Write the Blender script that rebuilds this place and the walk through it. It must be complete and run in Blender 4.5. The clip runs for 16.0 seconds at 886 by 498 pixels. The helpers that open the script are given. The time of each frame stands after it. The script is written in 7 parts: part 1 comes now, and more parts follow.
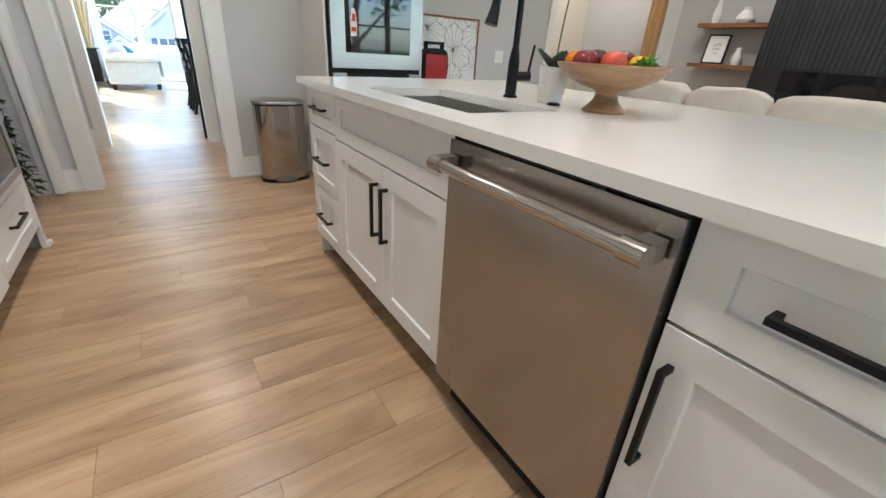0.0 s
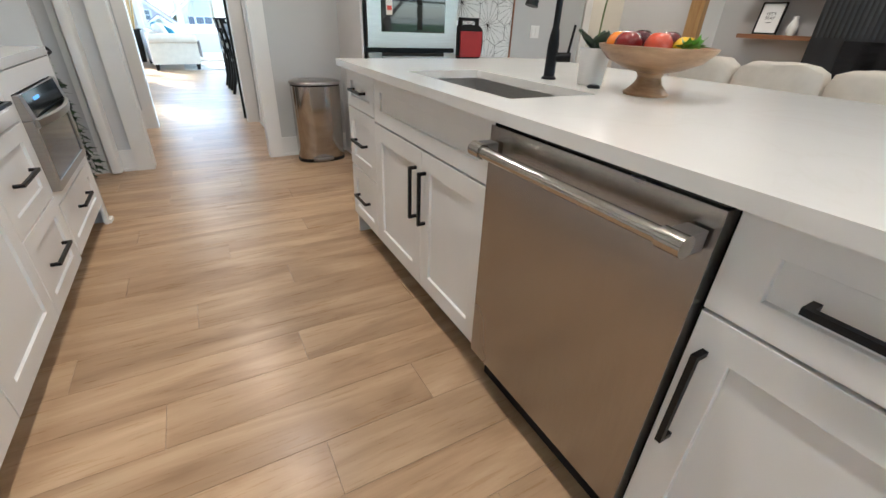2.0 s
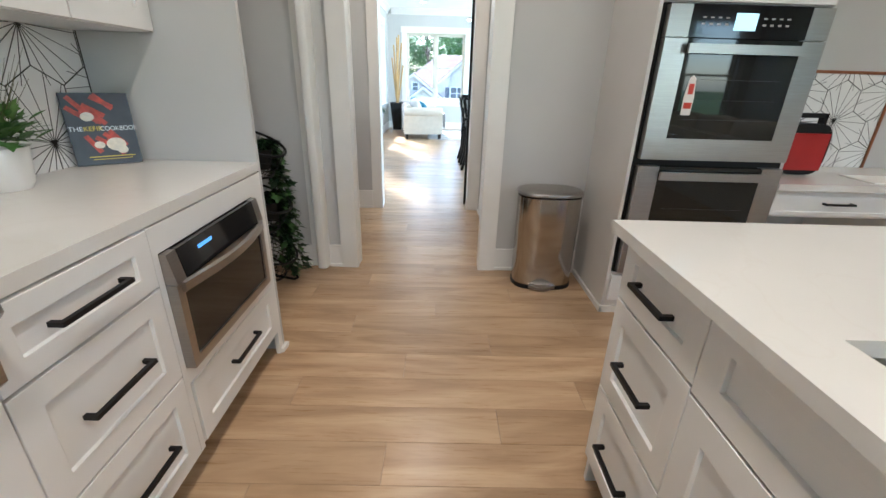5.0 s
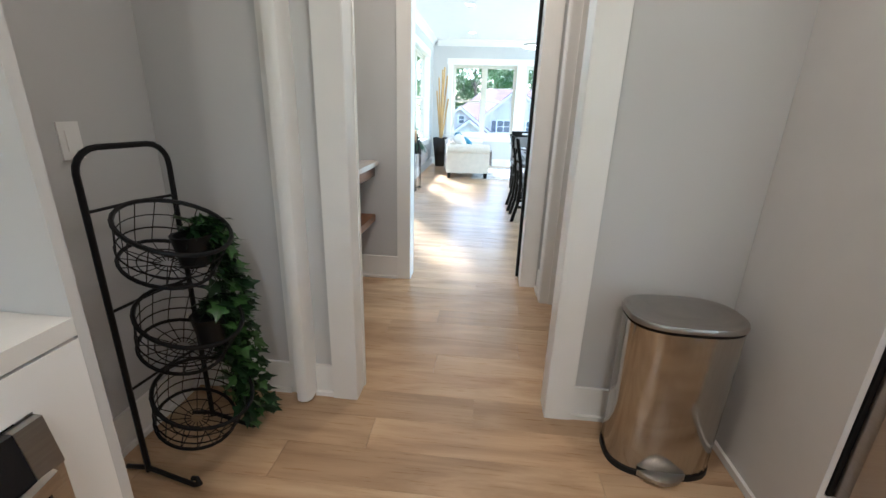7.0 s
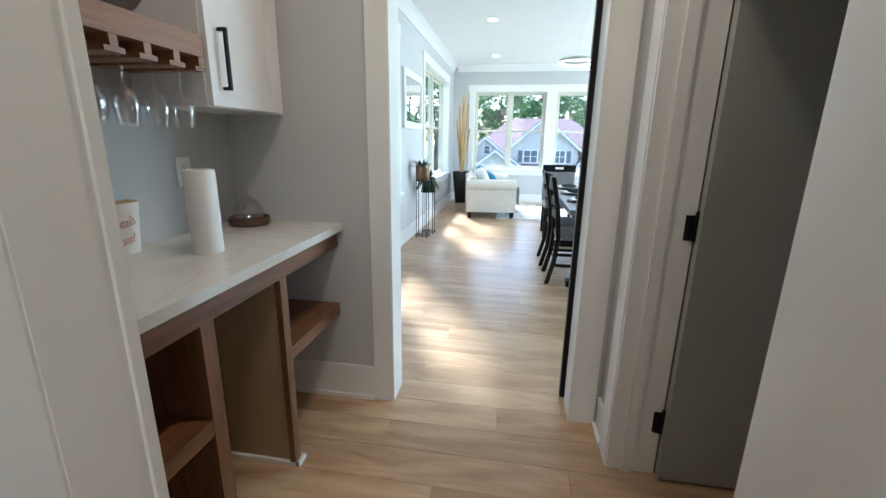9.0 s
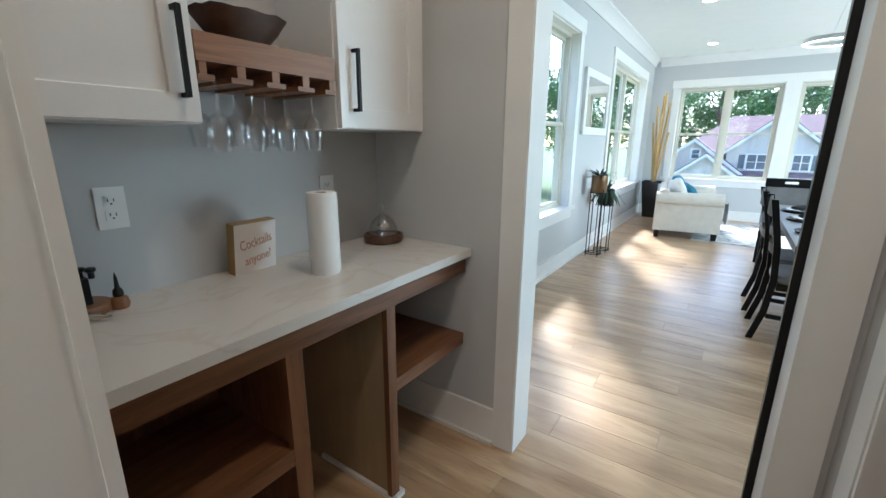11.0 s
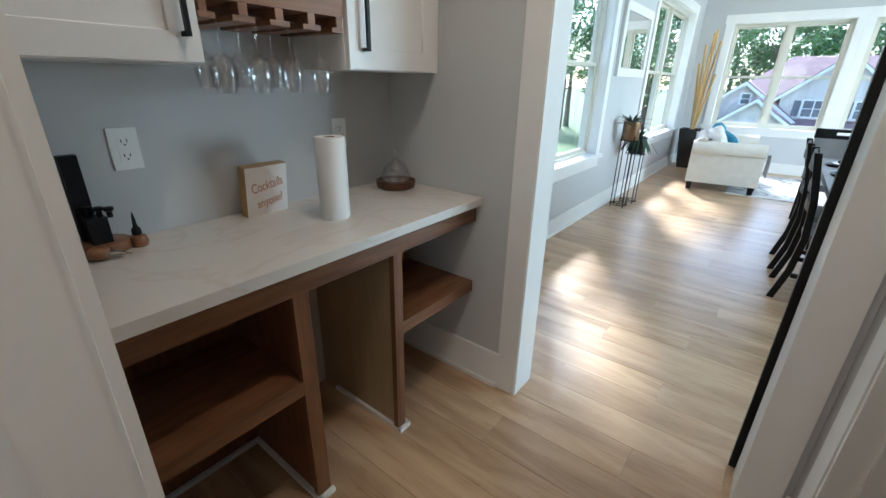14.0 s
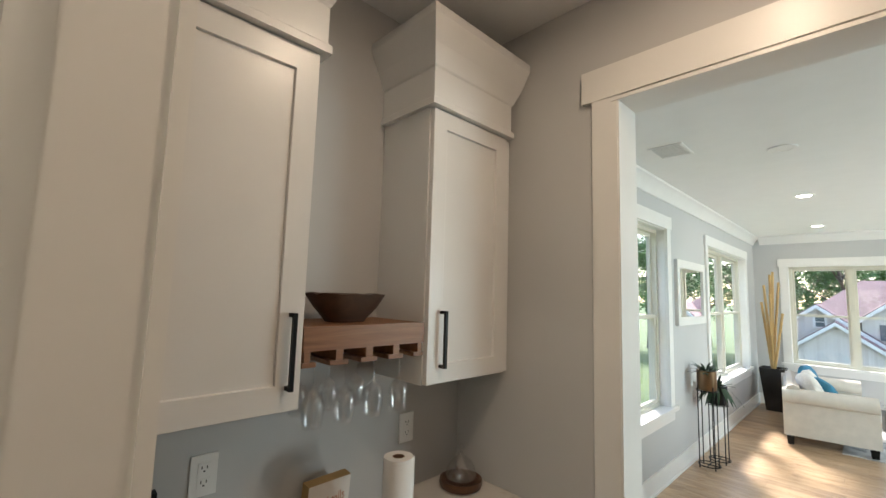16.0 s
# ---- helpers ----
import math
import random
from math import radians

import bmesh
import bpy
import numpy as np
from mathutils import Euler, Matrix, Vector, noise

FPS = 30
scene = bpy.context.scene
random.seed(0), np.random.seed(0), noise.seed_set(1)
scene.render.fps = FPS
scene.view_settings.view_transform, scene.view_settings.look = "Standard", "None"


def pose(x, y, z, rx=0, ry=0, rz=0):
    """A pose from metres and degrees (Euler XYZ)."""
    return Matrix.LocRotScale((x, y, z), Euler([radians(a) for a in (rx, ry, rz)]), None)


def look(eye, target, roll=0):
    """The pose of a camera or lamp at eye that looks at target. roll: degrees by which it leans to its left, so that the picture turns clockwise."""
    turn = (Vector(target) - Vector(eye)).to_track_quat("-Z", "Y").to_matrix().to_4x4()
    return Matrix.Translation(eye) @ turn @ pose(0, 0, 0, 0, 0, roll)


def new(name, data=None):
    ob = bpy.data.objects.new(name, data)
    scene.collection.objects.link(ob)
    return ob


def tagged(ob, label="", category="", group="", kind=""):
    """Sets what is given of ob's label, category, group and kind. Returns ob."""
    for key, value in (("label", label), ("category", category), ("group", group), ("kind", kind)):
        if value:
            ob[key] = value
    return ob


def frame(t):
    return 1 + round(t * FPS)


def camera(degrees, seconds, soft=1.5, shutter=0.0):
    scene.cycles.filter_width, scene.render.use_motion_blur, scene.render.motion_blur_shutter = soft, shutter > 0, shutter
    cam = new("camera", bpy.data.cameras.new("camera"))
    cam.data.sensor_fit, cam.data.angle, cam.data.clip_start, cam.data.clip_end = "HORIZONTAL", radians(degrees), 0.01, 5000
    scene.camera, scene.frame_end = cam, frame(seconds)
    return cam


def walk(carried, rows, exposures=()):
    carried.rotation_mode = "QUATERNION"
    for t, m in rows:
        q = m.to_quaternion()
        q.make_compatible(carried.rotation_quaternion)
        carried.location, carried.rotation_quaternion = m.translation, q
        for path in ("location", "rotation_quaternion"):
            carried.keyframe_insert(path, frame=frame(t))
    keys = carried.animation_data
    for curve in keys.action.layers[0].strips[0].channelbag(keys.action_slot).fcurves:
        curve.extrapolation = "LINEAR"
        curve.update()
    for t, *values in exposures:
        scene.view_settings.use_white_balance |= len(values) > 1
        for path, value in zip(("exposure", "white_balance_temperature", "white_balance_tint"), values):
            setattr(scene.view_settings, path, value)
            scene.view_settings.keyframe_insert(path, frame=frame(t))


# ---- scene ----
cam = camera(93.6, 16.0)
PATH = [
    (0, (0.171, 0.062, 1.065), (1.188, 1.554, 0.204), 3.7),
    (0.5, (0.152, 0.075, 1.010), (1.238, 1.491, 0.101), 4.7),
    (1, (0.139, 0.079, 1.006), (1.210, 1.486, 0.067), 4.2),
    (1.5, (0.143, 0.068, 1.046), (1.195, 1.477, 0.090), 3.7),
    (2, (0.128, 0.047, 1.095), (1.007, 1.565, 0.135), 2.6),
    (2.5, (0.104, 0.050, 1.168), (0.705, 1.747, 0.302), 2.5),
    (3, (0.103, 0.114, 1.264), (0.507, 1.886, 0.429), 1.9),
    (3.5, (0.115, 0.335, 1.277), (0.444, 2.138, 0.478), 2.1),
    (4, (0.157, 0.582, 1.272), (0.418, 2.412, 0.506), 2.4),
    (4.2, (0.193, 0.705, 1.266), (0.399, 2.543, 0.505), 2.3),
    (6.3, (0.304, 1.886, 1.242), (0.177, 3.752, 0.530), 1.9),
    (6.5, (0.284, 2.009, 1.244), (0.142, 3.879, 0.550), 2.2),
    (7, (0.238, 2.288, 1.280), (0.062, 4.178, 0.650), 1.8),
    (7.5, (0.268, 2.570, 1.268), (0.052, 4.481, 0.717), 0.9),
    (8, (0.280, 2.898, 1.264), (0.029, 4.810, 0.732), 0.6),
    (8.2, (0.265, 3.028, 1.259), (0.000, 4.940, 0.737), 0.7),
    (10.3, (0.227, 3.900, 1.386), (-0.494, 5.708, 0.931), 0.5),
    (10.5, (0.257, 3.881, 1.383), (-0.627, 5.614, 0.924), 0.2),
    (11, (0.334, 3.832, 1.361), (-0.758, 5.432, 0.862), 0.3),
    (11.5, (0.389, 3.812, 1.302), (-0.716, 5.337, 0.628), 0.8),
    (12, (0.422, 3.802, 1.214), (-0.662, 5.259, 0.377), 1.0),
    (12.5, (0.440, 3.798, 1.181), (-0.635, 5.217, 0.272), 1.0),
    (13, (0.437, 3.807, 1.194), (-0.631, 5.205, 0.245), 1.1),
    (13.5, (0.410, 3.835, 1.295), (-0.654, 5.224, 0.327), 1.3),
    (14, (0.384, 3.870, 1.375), (-0.754, 5.335, 0.624), 1.1),
    (14.5, (0.357, 3.877, 1.459), (-0.858, 5.394, 0.986), 1.0),
    (15, (0.327, 3.874, 1.559), (-0.982, 5.374, 1.358), 1.0),
    (15.5, (0.305, 3.866, 1.656), (-1.073, 5.315, 1.666), 1.3),
    (16, (0.307, 3.857, 1.726), (-1.118, 5.244, 1.933), 1.7),
]
EXPOSURES = [(0.0, 3.25, 5350, 8), (1.0, 3.4, 5350, 8), (2.0, 3.25, 5350, 8), (3.0, 3.08, 5350, 8), (4.0, 3.1, 5400, 8), (6.5, 3.2, 5450, 9), (7.0, 3.05, 5450, 9), (8.0, 2.85, 5450, 8), (10.5, 2.45, 5500, 8), (12.0, 2.55, 5500, 8), (13.5, 2.57, 5450, 8), (15.0, 2.25, 5850, 9), (16.0, 2.25, 6550, 12)]
walk(cam, [(t, look(eye, target, roll)) for t, eye, target, roll in PATH], EXPOSURES)

# ---- world, sun, large lights ----
SUN_EL, SUN_AZ = 42.0, -30.0
world = bpy.data.worlds.new("world")
scene.world = world
world.use_nodes = True
wn = world.node_tree
sky = wn.nodes.new("ShaderNodeTexSky")
sky.sky_type = "NISHITA"
sky.sun_disc = False
sky.sun_elevation = radians(SUN_EL)
sky.sun_rotation = radians(SUN_AZ)
wn.links.new(sky.outputs[0], wn.nodes["Background"].inputs[0])
wn.nodes["Background"].inputs[1].default_value = 0.15
sun = new("sun", bpy.data.lights.new("sun", "SUN"))
sun.data.energy, sun.data.angle, sun.data.color = 3.0, radians(7.0), (1.0, 0.985, 0.95)
sa, se = radians(SUN_AZ), radians(SUN_EL)
sun.matrix_world = look((math.sin(sa) * math.cos(se) * 40, math.cos(sa) * math.cos(se) * 40, math.sin(se) * 40), (0, 0, 0))


def area(name, eye, target, sx, sy, watts, color=(1, 1, 1), shape="RECTANGLE"):
    l = new(name, bpy.data.lights.new(name, "AREA"))
    l.data.shape, l.data.size, l.data.size_y, l.data.energy, l.data.color = shape, sx, sy, watts, color
    l.matrix_world = look(eye, target)
    return l


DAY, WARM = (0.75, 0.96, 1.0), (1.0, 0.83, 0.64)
# daylight fill at a window added to the dining room's unseen east wall
area("fill_light_east", (4.88, 9.3, 1.5), (0, 9.3, 1.0), 4.3, 1.75, 52, DAY)
# ---- materials ----


def nodes_of(name):
    m = bpy.data.materials.new(name)
    m.use_nodes = True
    return m, m.node_tree, m.node_tree.nodes["Principled BSDF"]


def ramp(nt, fac, stops):
    r = nt.nodes.new("ShaderNodeValToRGB")
    while len(r.color_ramp.elements) < len(stops):
        r.color_ramp.elements.new(0.5)
    for e, (p, c) in zip(r.color_ramp.elements, stops):
        e.position, e.color = p, (*c, 1)
    nt.links.new(fac, r.inputs[0])
    return r.outputs[0]


def coords(nt, scale=(1, 1, 1), kind="Object"):
    tc = nt.nodes.new("ShaderNodeTexCoord")
    mp = nt.nodes.new("ShaderNodeMapping")
    mp.inputs["Scale"].default_value = scale
    nt.links.new(tc.outputs[kind], mp.inputs[0])
    return mp.outputs[0]


def noise_of(nt, vec, scale, detail=4, rough=0.55, distort=0.0):
    n = nt.nodes.new("ShaderNodeTexNoise")
    n.inputs["Scale"].default_value, n.inputs["Detail"].default_value = scale, detail
    n.inputs["Roughness"].default_value, n.inputs["Distortion"].default_value = rough, distort
    if vec is not None:
        nt.links.new(vec, n.inputs["Vector"])
    return n.outputs[0]


def bump_of(nt, b, height, strength, dist=0.002):
    bp = nt.nodes.new("ShaderNodeBump")
    bp.inputs["Strength"].default_value, bp.inputs["Distance"].default_value = strength, dist
    nt.links.new(height, bp.inputs["Height"])
    nt.links.new(bp.outputs[0], b.inputs["Normal"])


def tint(c, k):
    return tuple(min(1, v * k) for v in c)


def plain(name, c, rough=0.5, metal=0.0, var=0.06, scale=6.0, bump=0.05, fine=180.0, stretch=(1, 1, 1), coat=0.0, spec=0.5):
    """Paint, plastic, metal or cloth: broad unevenness in colour and a fine relief."""
    m, nt, b = nodes_of(name)
    v = coords(nt, stretch)
    n = noise_of(nt, v, scale)
    nt.links.new(ramp(nt, n, [(0.3, tint(c, 1 - var)), (0.7, tint(c, 1 + var))]), b.inputs["Base Color"])
    b.inputs["Metallic"].default_value = metal
    b.inputs["Coat Weight"].default_value = coat
    b.inputs["Specular IOR Level"].default_value = spec
    f = noise_of(nt, v, fine, 3)
    mr = nt.nodes.new("ShaderNodeMapRange")
    mr.inputs["To Min"].default_value, mr.inputs["To Max"].default_value = max(0.02, rough * 0.85), min(1, rough * 1.15)
    nt.links.new(n, mr.inputs[0])
    nt.links.new(mr.outputs[0], b.inputs["Roughness"])
    if bump:
        bump_of(nt, b, f, bump)
    return m


def brushed(name, c, rough, axis_scale):
    """Brushed steel: streaks along one way."""
    m, nt, b = nodes_of(name)
    v = coords(nt, axis_scale)
    n = noise_of(nt, v, 60, 5, 0.7)
    s = noise_of(nt, coords(nt), 2.5, 3)
    nt.links.new(ramp(nt, n, [(0.3, tint(c, 0.9)), (0.7, tint(c, 1.07))]), b.inputs["Base Color"])
    b.inputs["Metallic"].default_value = 1.0
    mr = nt.nodes.new("ShaderNodeMapRange")
    mr.inputs["To Min"].default_value, mr.inputs["To Max"].default_value = rough * 0.95, rough * 1.06
    nt.links.new(s, mr.inputs[0])
    nt.links.new(mr.outputs[0], b.inputs["Roughness"])
    bump_of(nt, b, n, 0.06, 0.001)
    return m


def wood(name, dark, light, rough=0.45, grain=(1.2, 14, 14), pores=0.15, coat=0.0, bump=0.15):
    """Stained wood with grain along the axis that has the small scale."""
    m, nt, b = nodes_of(name)
    v = coords(nt, grain)
    n = noise_of(nt, v, 2.2, 8, 0.62, 0.8)
    p = noise_of(nt, coords(nt, tuple(g * 5 for g in grain)), 3.0, 3, 0.6)
    mix = nt.nodes.new("ShaderNodeMath")
    mix.operation = "MULTIPLY_ADD"
    mix.inputs[1].default_value = pores
    nt.links.new(p, mix.inputs[0])
    nt.links.new(n, mix.inputs[2])
    nt.links.new(ramp(nt, mix.outputs[0], [(0.36, dark), (0.72, light)]), b.inputs["Base Color"])
    b.inputs["Roughness"].default_value = rough
    b.inputs["Coat Weight"].default_value = coat
    bump_of(nt, b, p, bump, 0.001)
    return m


def plank_material(name, island):
    """Washed oak flooring; each plank has its own shade and its own stretch of grain."""
    m, nt, b = nodes_of(name)
    if island:
        rnd = nt.nodes.new("ShaderNodeNewGeometry").outputs["Random Per Island"]
    else:
        rnd = nt.nodes.new("ShaderNodeObjectInfo").outputs["Random"]
    geo = nt.nodes.new("ShaderNodeNewGeometry").outputs["Position"]
    off = nt.nodes.new("ShaderNodeVectorMath")
    off.operation = "MULTIPLY_ADD"
    off.inputs[1].default_value = (37.0, 11.0, 5.0)
    nt.links.new(rnd, off.inputs[0])
    nt.links.new(geo, off.inputs[2])

    def mapped(s):
        mp = nt.nodes.new("ShaderNodeMapping")
        mp.inputs["Scale"].default_value = s
        nt.links.new(off.outputs[0], mp.inputs[0])
        return mp.outputs[0]

    broad = noise_of(nt, mapped((0.75, 4.6, 1)), 1.6, 6, 0.55, 0.9)
    fine = noise_of(nt, mapped((3, 60, 1)), 2.0, 5, 0.65)
    add = nt.nodes.new("ShaderNodeMath")
    add.operation = "MULTIPLY_ADD"
    add.inputs[1].default_value = 0.15
    nt.links.new(fine, add.inputs[0])
    nt.links.new(broad, add.inputs[2])
    col = ramp(nt, add.outputs[0], [(0.36, (0.28, 0.172, 0.094)), (0.56, (0.415, 0.274, 0.160)), (0.76, (0.54, 0.378, 0.232))])
    hsv = nt.nodes.new("ShaderNodeHueSaturation")
    mr = nt.nodes.new("ShaderNodeMapRange")
    mr.inputs["To Min"].default_value, mr.inputs["To Max"].default_value = 0.90, 1.10
    nt.links.new(rnd, mr.inputs[0])
    nt.links.new(mr.outputs[0], hsv.inputs["Value"])
    nt.links.new(col, hsv.inputs["Color"])
    nt.links.new(hsv.outputs[0], b.inputs["Base Color"])
    rr = nt.nodes.new("ShaderNodeMapRange")
    rr.inputs["To Min"].default_value, rr.inputs["To Max"].default_value = 0.22, 0.36
    nt.links.new(fine, rr.inputs[0])
    nt.links.new(rr.outputs[0], b.inputs["Roughness"])
    bump_of(nt, b, fine, 0.12, 0.0008)
    return m


def quartz(name, c=(0.68, 0.66, 0.63), veins=0.12):
    m, nt, b = nodes_of(name)
    v = coords(nt)
    cloud = ramp(nt, noise_of(nt, v, 1.7, 5), [(0.3, tint(c, 0.96)), (0.7, tint(c, 1.03))])
    vein = nt.nodes.new("ShaderNodeTexNoise")
    vein.inputs["Scale"].default_value, vein.inputs["Detail"].default_value, vein.inputs["Distortion"].default_value = 1.6, 6, 1.2
    nt.links.new(v, vein.inputs["Vector"])
    line = ramp(nt, vein.outputs[0], [(0.485, (1, 1, 1)), (0.5, (0.86, 0.80, 0.73)), (0.515, (1, 1, 1))])
    mul = nt.nodes.new("ShaderNodeMixRGB")
    mul.blend_type = "MULTIPLY"
    mul.inputs[0].default_value = veins
    nt.links.new(cloud, mul.inputs[1])
    nt.links.new(line, mul.inputs[2])
    nt.links.new(mul.outputs[0], b.inputs["Base Color"])
    b.inputs["Roughness"].default_value = 0.16
    return m


def pane_material(name, gloss=0.06):
    m, nt, b = nodes_of(name)
    t = nt.nodes.new("ShaderNodeBsdfTransparent")
    g = nt.nodes.new("ShaderNodeBsdfGlossy")
    g.inputs["Roughness"].default_value = 0.02
    mix = nt.nodes.new("ShaderNodeMixShader")
    mix.inputs[0].default_value = gloss
    nt.links.new(t.outputs[0], mix.inputs[1])
    nt.links.new(g.outputs[0], mix.inputs[2])
    nt.links.new(mix.outputs[0], nt.nodes["Material Output"].inputs[0])
    return m


def glow(name, c, strength):
    m, nt, b = nodes_of(name)
    b.inputs["Emission Color"].default_value = (*c, 1)
    b.inputs["Emission Strength"].default_value = strength
    b.inputs["Base Color"].default_value = (*c, 1)
    return m


M_WALL = plain("wall_paint", (0.515, 0.51, 0.505), 0.75, var=0.02, scale=1.5, bump=0.08, fine=350)
M_CEIL = plain("ceiling_paint", (0.80, 0.80, 0.79), 0.85, var=0.015, bump=0.1, fine=260)
M_TRIM = plain("trim_paint", (0.76, 0.745, 0.72), 0.35, var=0.02, bump=0.03, fine=120)
M_CAB = plain("cabinet_lacquer", (0.74, 0.73, 0.715), 0.32, var=0.015, bump=0.02, fine=90)
M_BLACK = plain("black_metal", (0.006, 0.006, 0.007), 0.42, var=0.2, bump=0.02, spec=0.25)
M_BLACKGLOSS = plain("black_glass", (0.008, 0.008, 0.009), 0.06, var=0.1, bump=0)
M_BLACKWOOD = plain("black_stained_wood", (0.007, 0.0065, 0.0065), 0.42, var=0.3, scale=12, stretch=(1, 1, 0.15), spec=0.25)
# far darker than the cabinets: the recess's shade is put into this grey
M_TOE = plain("toe_kick_shade_grey", (0.20, 0.195, 0.19), 0.6)
M_STEEL = brushed("brushed_steel", (0.41, 0.39, 0.37), 0.27, (4, 4, 0.12))
M_STEELH = brushed("brushed_steel_level", (0.40, 0.375, 0.35), 0.28, (0.12, 0.12, 5))
M_SINK = brushed("sink_steel", (0.52, 0.50, 0.48), 0.36, (0.3, 0.3, 4))
M_CHROME = plain("polished_metal", (0.50, 0.47, 0.42), 0.18, metal=1.0, var=0.04, bump=0)
M_IRON = plain("cast_iron", (0.007, 0.007, 0.0075), 0.5, var=0.3, bump=0.3, fine=260, spec=0.3)
M_QUARTZ = quartz("white_quartz")
M_QUARTZV = quartz("veined_quartz", (0.68, 0.655, 0.615), 0.5)
M_TILE = plain("white_glazed_tile", (0.80, 0.80, 0.79), 0.14, var=0.02, bump=0.02, fine=30)
M_LINE = plain("black_inlay", (0.015, 0.015, 0.015), 0.4)
M_BROWN = wood("stained_alder", (0.095, 0.036, 0.013), (0.215, 0.092, 0.038), 0.42, (14, 1.2, 14))
M_BROWNV = wood("stained_alder_upright", (0.095, 0.036, 0.013), (0.215, 0.092, 0.038), 0.42, (14, 14, 1.2))
M_PLY = plain("raw_plywood", (0.36, 0.26, 0.15), 0.6, var=0.08, scale=5, stretch=(6, 6, 0.7))
M_SHELF = wood("shelf_oak", (0.15, 0.062, 0.024), (0.28, 0.130, 0.058), 0.45, (14, 1.2, 14))
M_PANE = pane_material("window_pane")
M_GLASS = pane_material("clear_glass", 0.11)
M_DOME = pane_material("dome_glass", 0.20)
M_BLUE = glow("blue_light", (0.004, 0.012, 1.0), 0.5)
M_CAN = glow("lamp_lens", (1.0, 0.93, 0.82), 5.0)
M_RUBBER = plain("black_plastic", (0.008, 0.008, 0.0085), 0.5, spec=0.25)
M_WHITEPL = plain("white_plastic", (0.78, 0.77, 0.75), 0.35, var=0.01, bump=0)

# ---- mesh helpers ----


def box(bm, x0, x1, y0, y1, z0, z1):
    v = [bm.verts.new((x, y, z)) for z in (z0, z1) for y in (y0, y1) for x in (x0, x1)]
    for f in ((0, 2, 3, 1), (4, 5, 7, 6), (0, 1, 5, 4), (1, 3, 7, 5), (3, 2, 6, 7), (2, 0, 4, 6)):
        bm.faces.new([v[i] for i in f])
    return v


def loft(bm, rings, close=True, caps=True):
    rows = [[bm.verts.new(p) for p in r] for r in rings]
    n = len(rows[0])
    for a, b in zip(rows, rows[1:]):
        for i in range(n if close else n - 1):
            j = (i + 1) % n
            bm.faces.new((a[i], a[j], b[j], b[i]))
    if caps:
        bm.faces.new(rows[0][::-1])
        bm.faces.new(rows[-1])
    return rows


def ring(c, u, v, ru, rv, seg):
    return [c + u * (ru * math.cos(2 * math.pi * i / seg)) + v * (rv * math.sin(2 * math.pi * i / seg)) for i in range(seg)]


def basis(d):
    d = d.normalized()
    a = Vector((0, 0, 1)) if abs(d.z) < 0.9 else Vector((1, 0, 0))
    u = d.cross(a).normalized()
    return u, d.cross(u).normalized()


def rod(bm, p0, p1, r0, r1=None, seg=12):
    p0, p1 = Vector(p0), Vector(p1)
    u, v = basis(p1 - p0)
    r1 = r0 if r1 is None else r1
    loft(bm, [ring(p0, u, v, r0, r0, seg), ring(p1, u, v, r1, r1, seg)])


def tube(bm, pts, r, seg=8, radii=None, closed=False):
    pts = [Vector(p) for p in pts]
    rings = []
    u = None
    for i, p in enumerate(pts):
        if closed:
            d = pts[(i + 1) % len(pts)] - pts[i - 1]
        else:
            d = pts[min(i + 1, len(pts) - 1)] - pts[max(i - 1, 0)]
        d.normalize()
        if u is None:
            u, v = basis(d)
        else:
            u = (u - d * u.dot(d)).normalized()
            v = d.cross(u)
        k = radii[i] if radii else r
        rings.append(ring(p, u, v, k, k, seg))
    if closed:
        rings.append(rings[0])
        loft(bm, rings, caps=False)
        bmesh.ops.remove_doubles(bm, verts=bm.verts, dist=1e-6)
    else:
        loft(bm, rings)


def lathe(bm, profile, cx, cy, seg=32, sx=1.0, sy=1.0, caps=True):
    rings = [[Vector((cx + r * sx * math.cos(2 * math.pi * i / seg), cy + r * sy * math.sin(2 * math.pi * i / seg), z)) for i in range(seg)] for r, z in profile]
    loft(bm, rings, caps=caps)


def blob(bm, c, r, sx=1, sy=1, sz=1, seg=16, jitter=0.0, freq=3.0):
    m = Matrix.Translation(c) @ Matrix.Diagonal((sx, sy, sz, 1))
    out = bmesh.ops.create_uvsphere(bm, u_segments=seg, v_segments=max(6, seg // 2), radius=r, matrix=m)
    if jitter:
        for v in out["verts"]:
            v.co += (v.co - Vector(c)).normalized() * noise.noise(v.co * freq) * jitter
    return out["verts"]


def prism(bm, pts, axis, a0, a1):
    """A profile of (u, v) pairs carried along an axis: x takes (y, z), y takes (x, z), z takes (x, y)."""
    def at(p, a):
        return {"x": (a, p[0], p[1]), "y": (p[0], a, p[1]), "z": (p[0], p[1], a)}[axis]
    loft(bm, [[Vector(at(p, a0)) for p in pts], [Vector(at(p, a1)) for p in pts]])


ORIGIN = {}


def to_mesh(name, bm, material, base, bevel=0.0, smooth=True, segs=2):
    if bevel:
        sharp = [e for e in bm.edges if len(e.link_faces) == 2 and e.calc_face_angle(0) > radians(35)]
        bmesh.ops.bevel(bm, geom=sharp, offset=bevel, segments=segs, affect="EDGES", profile=0.6, clamp_overlap=True)
    bmesh.ops.recalc_face_normals(bm, faces=bm.faces)
    bmesh.ops.translate(bm, verts=bm.verts, vec=-Vector(base))
    me = bpy.data.meshes.new(name)
    bm.to_mesh(me)
    bm.free()
    for m in material if isinstance(material, (list, tuple)) else (material,):
        me.materials.append(m)
    if smooth:
        me.shade_smooth()
        me.set_sharp_from_angle(angle=radians(38))
    return me


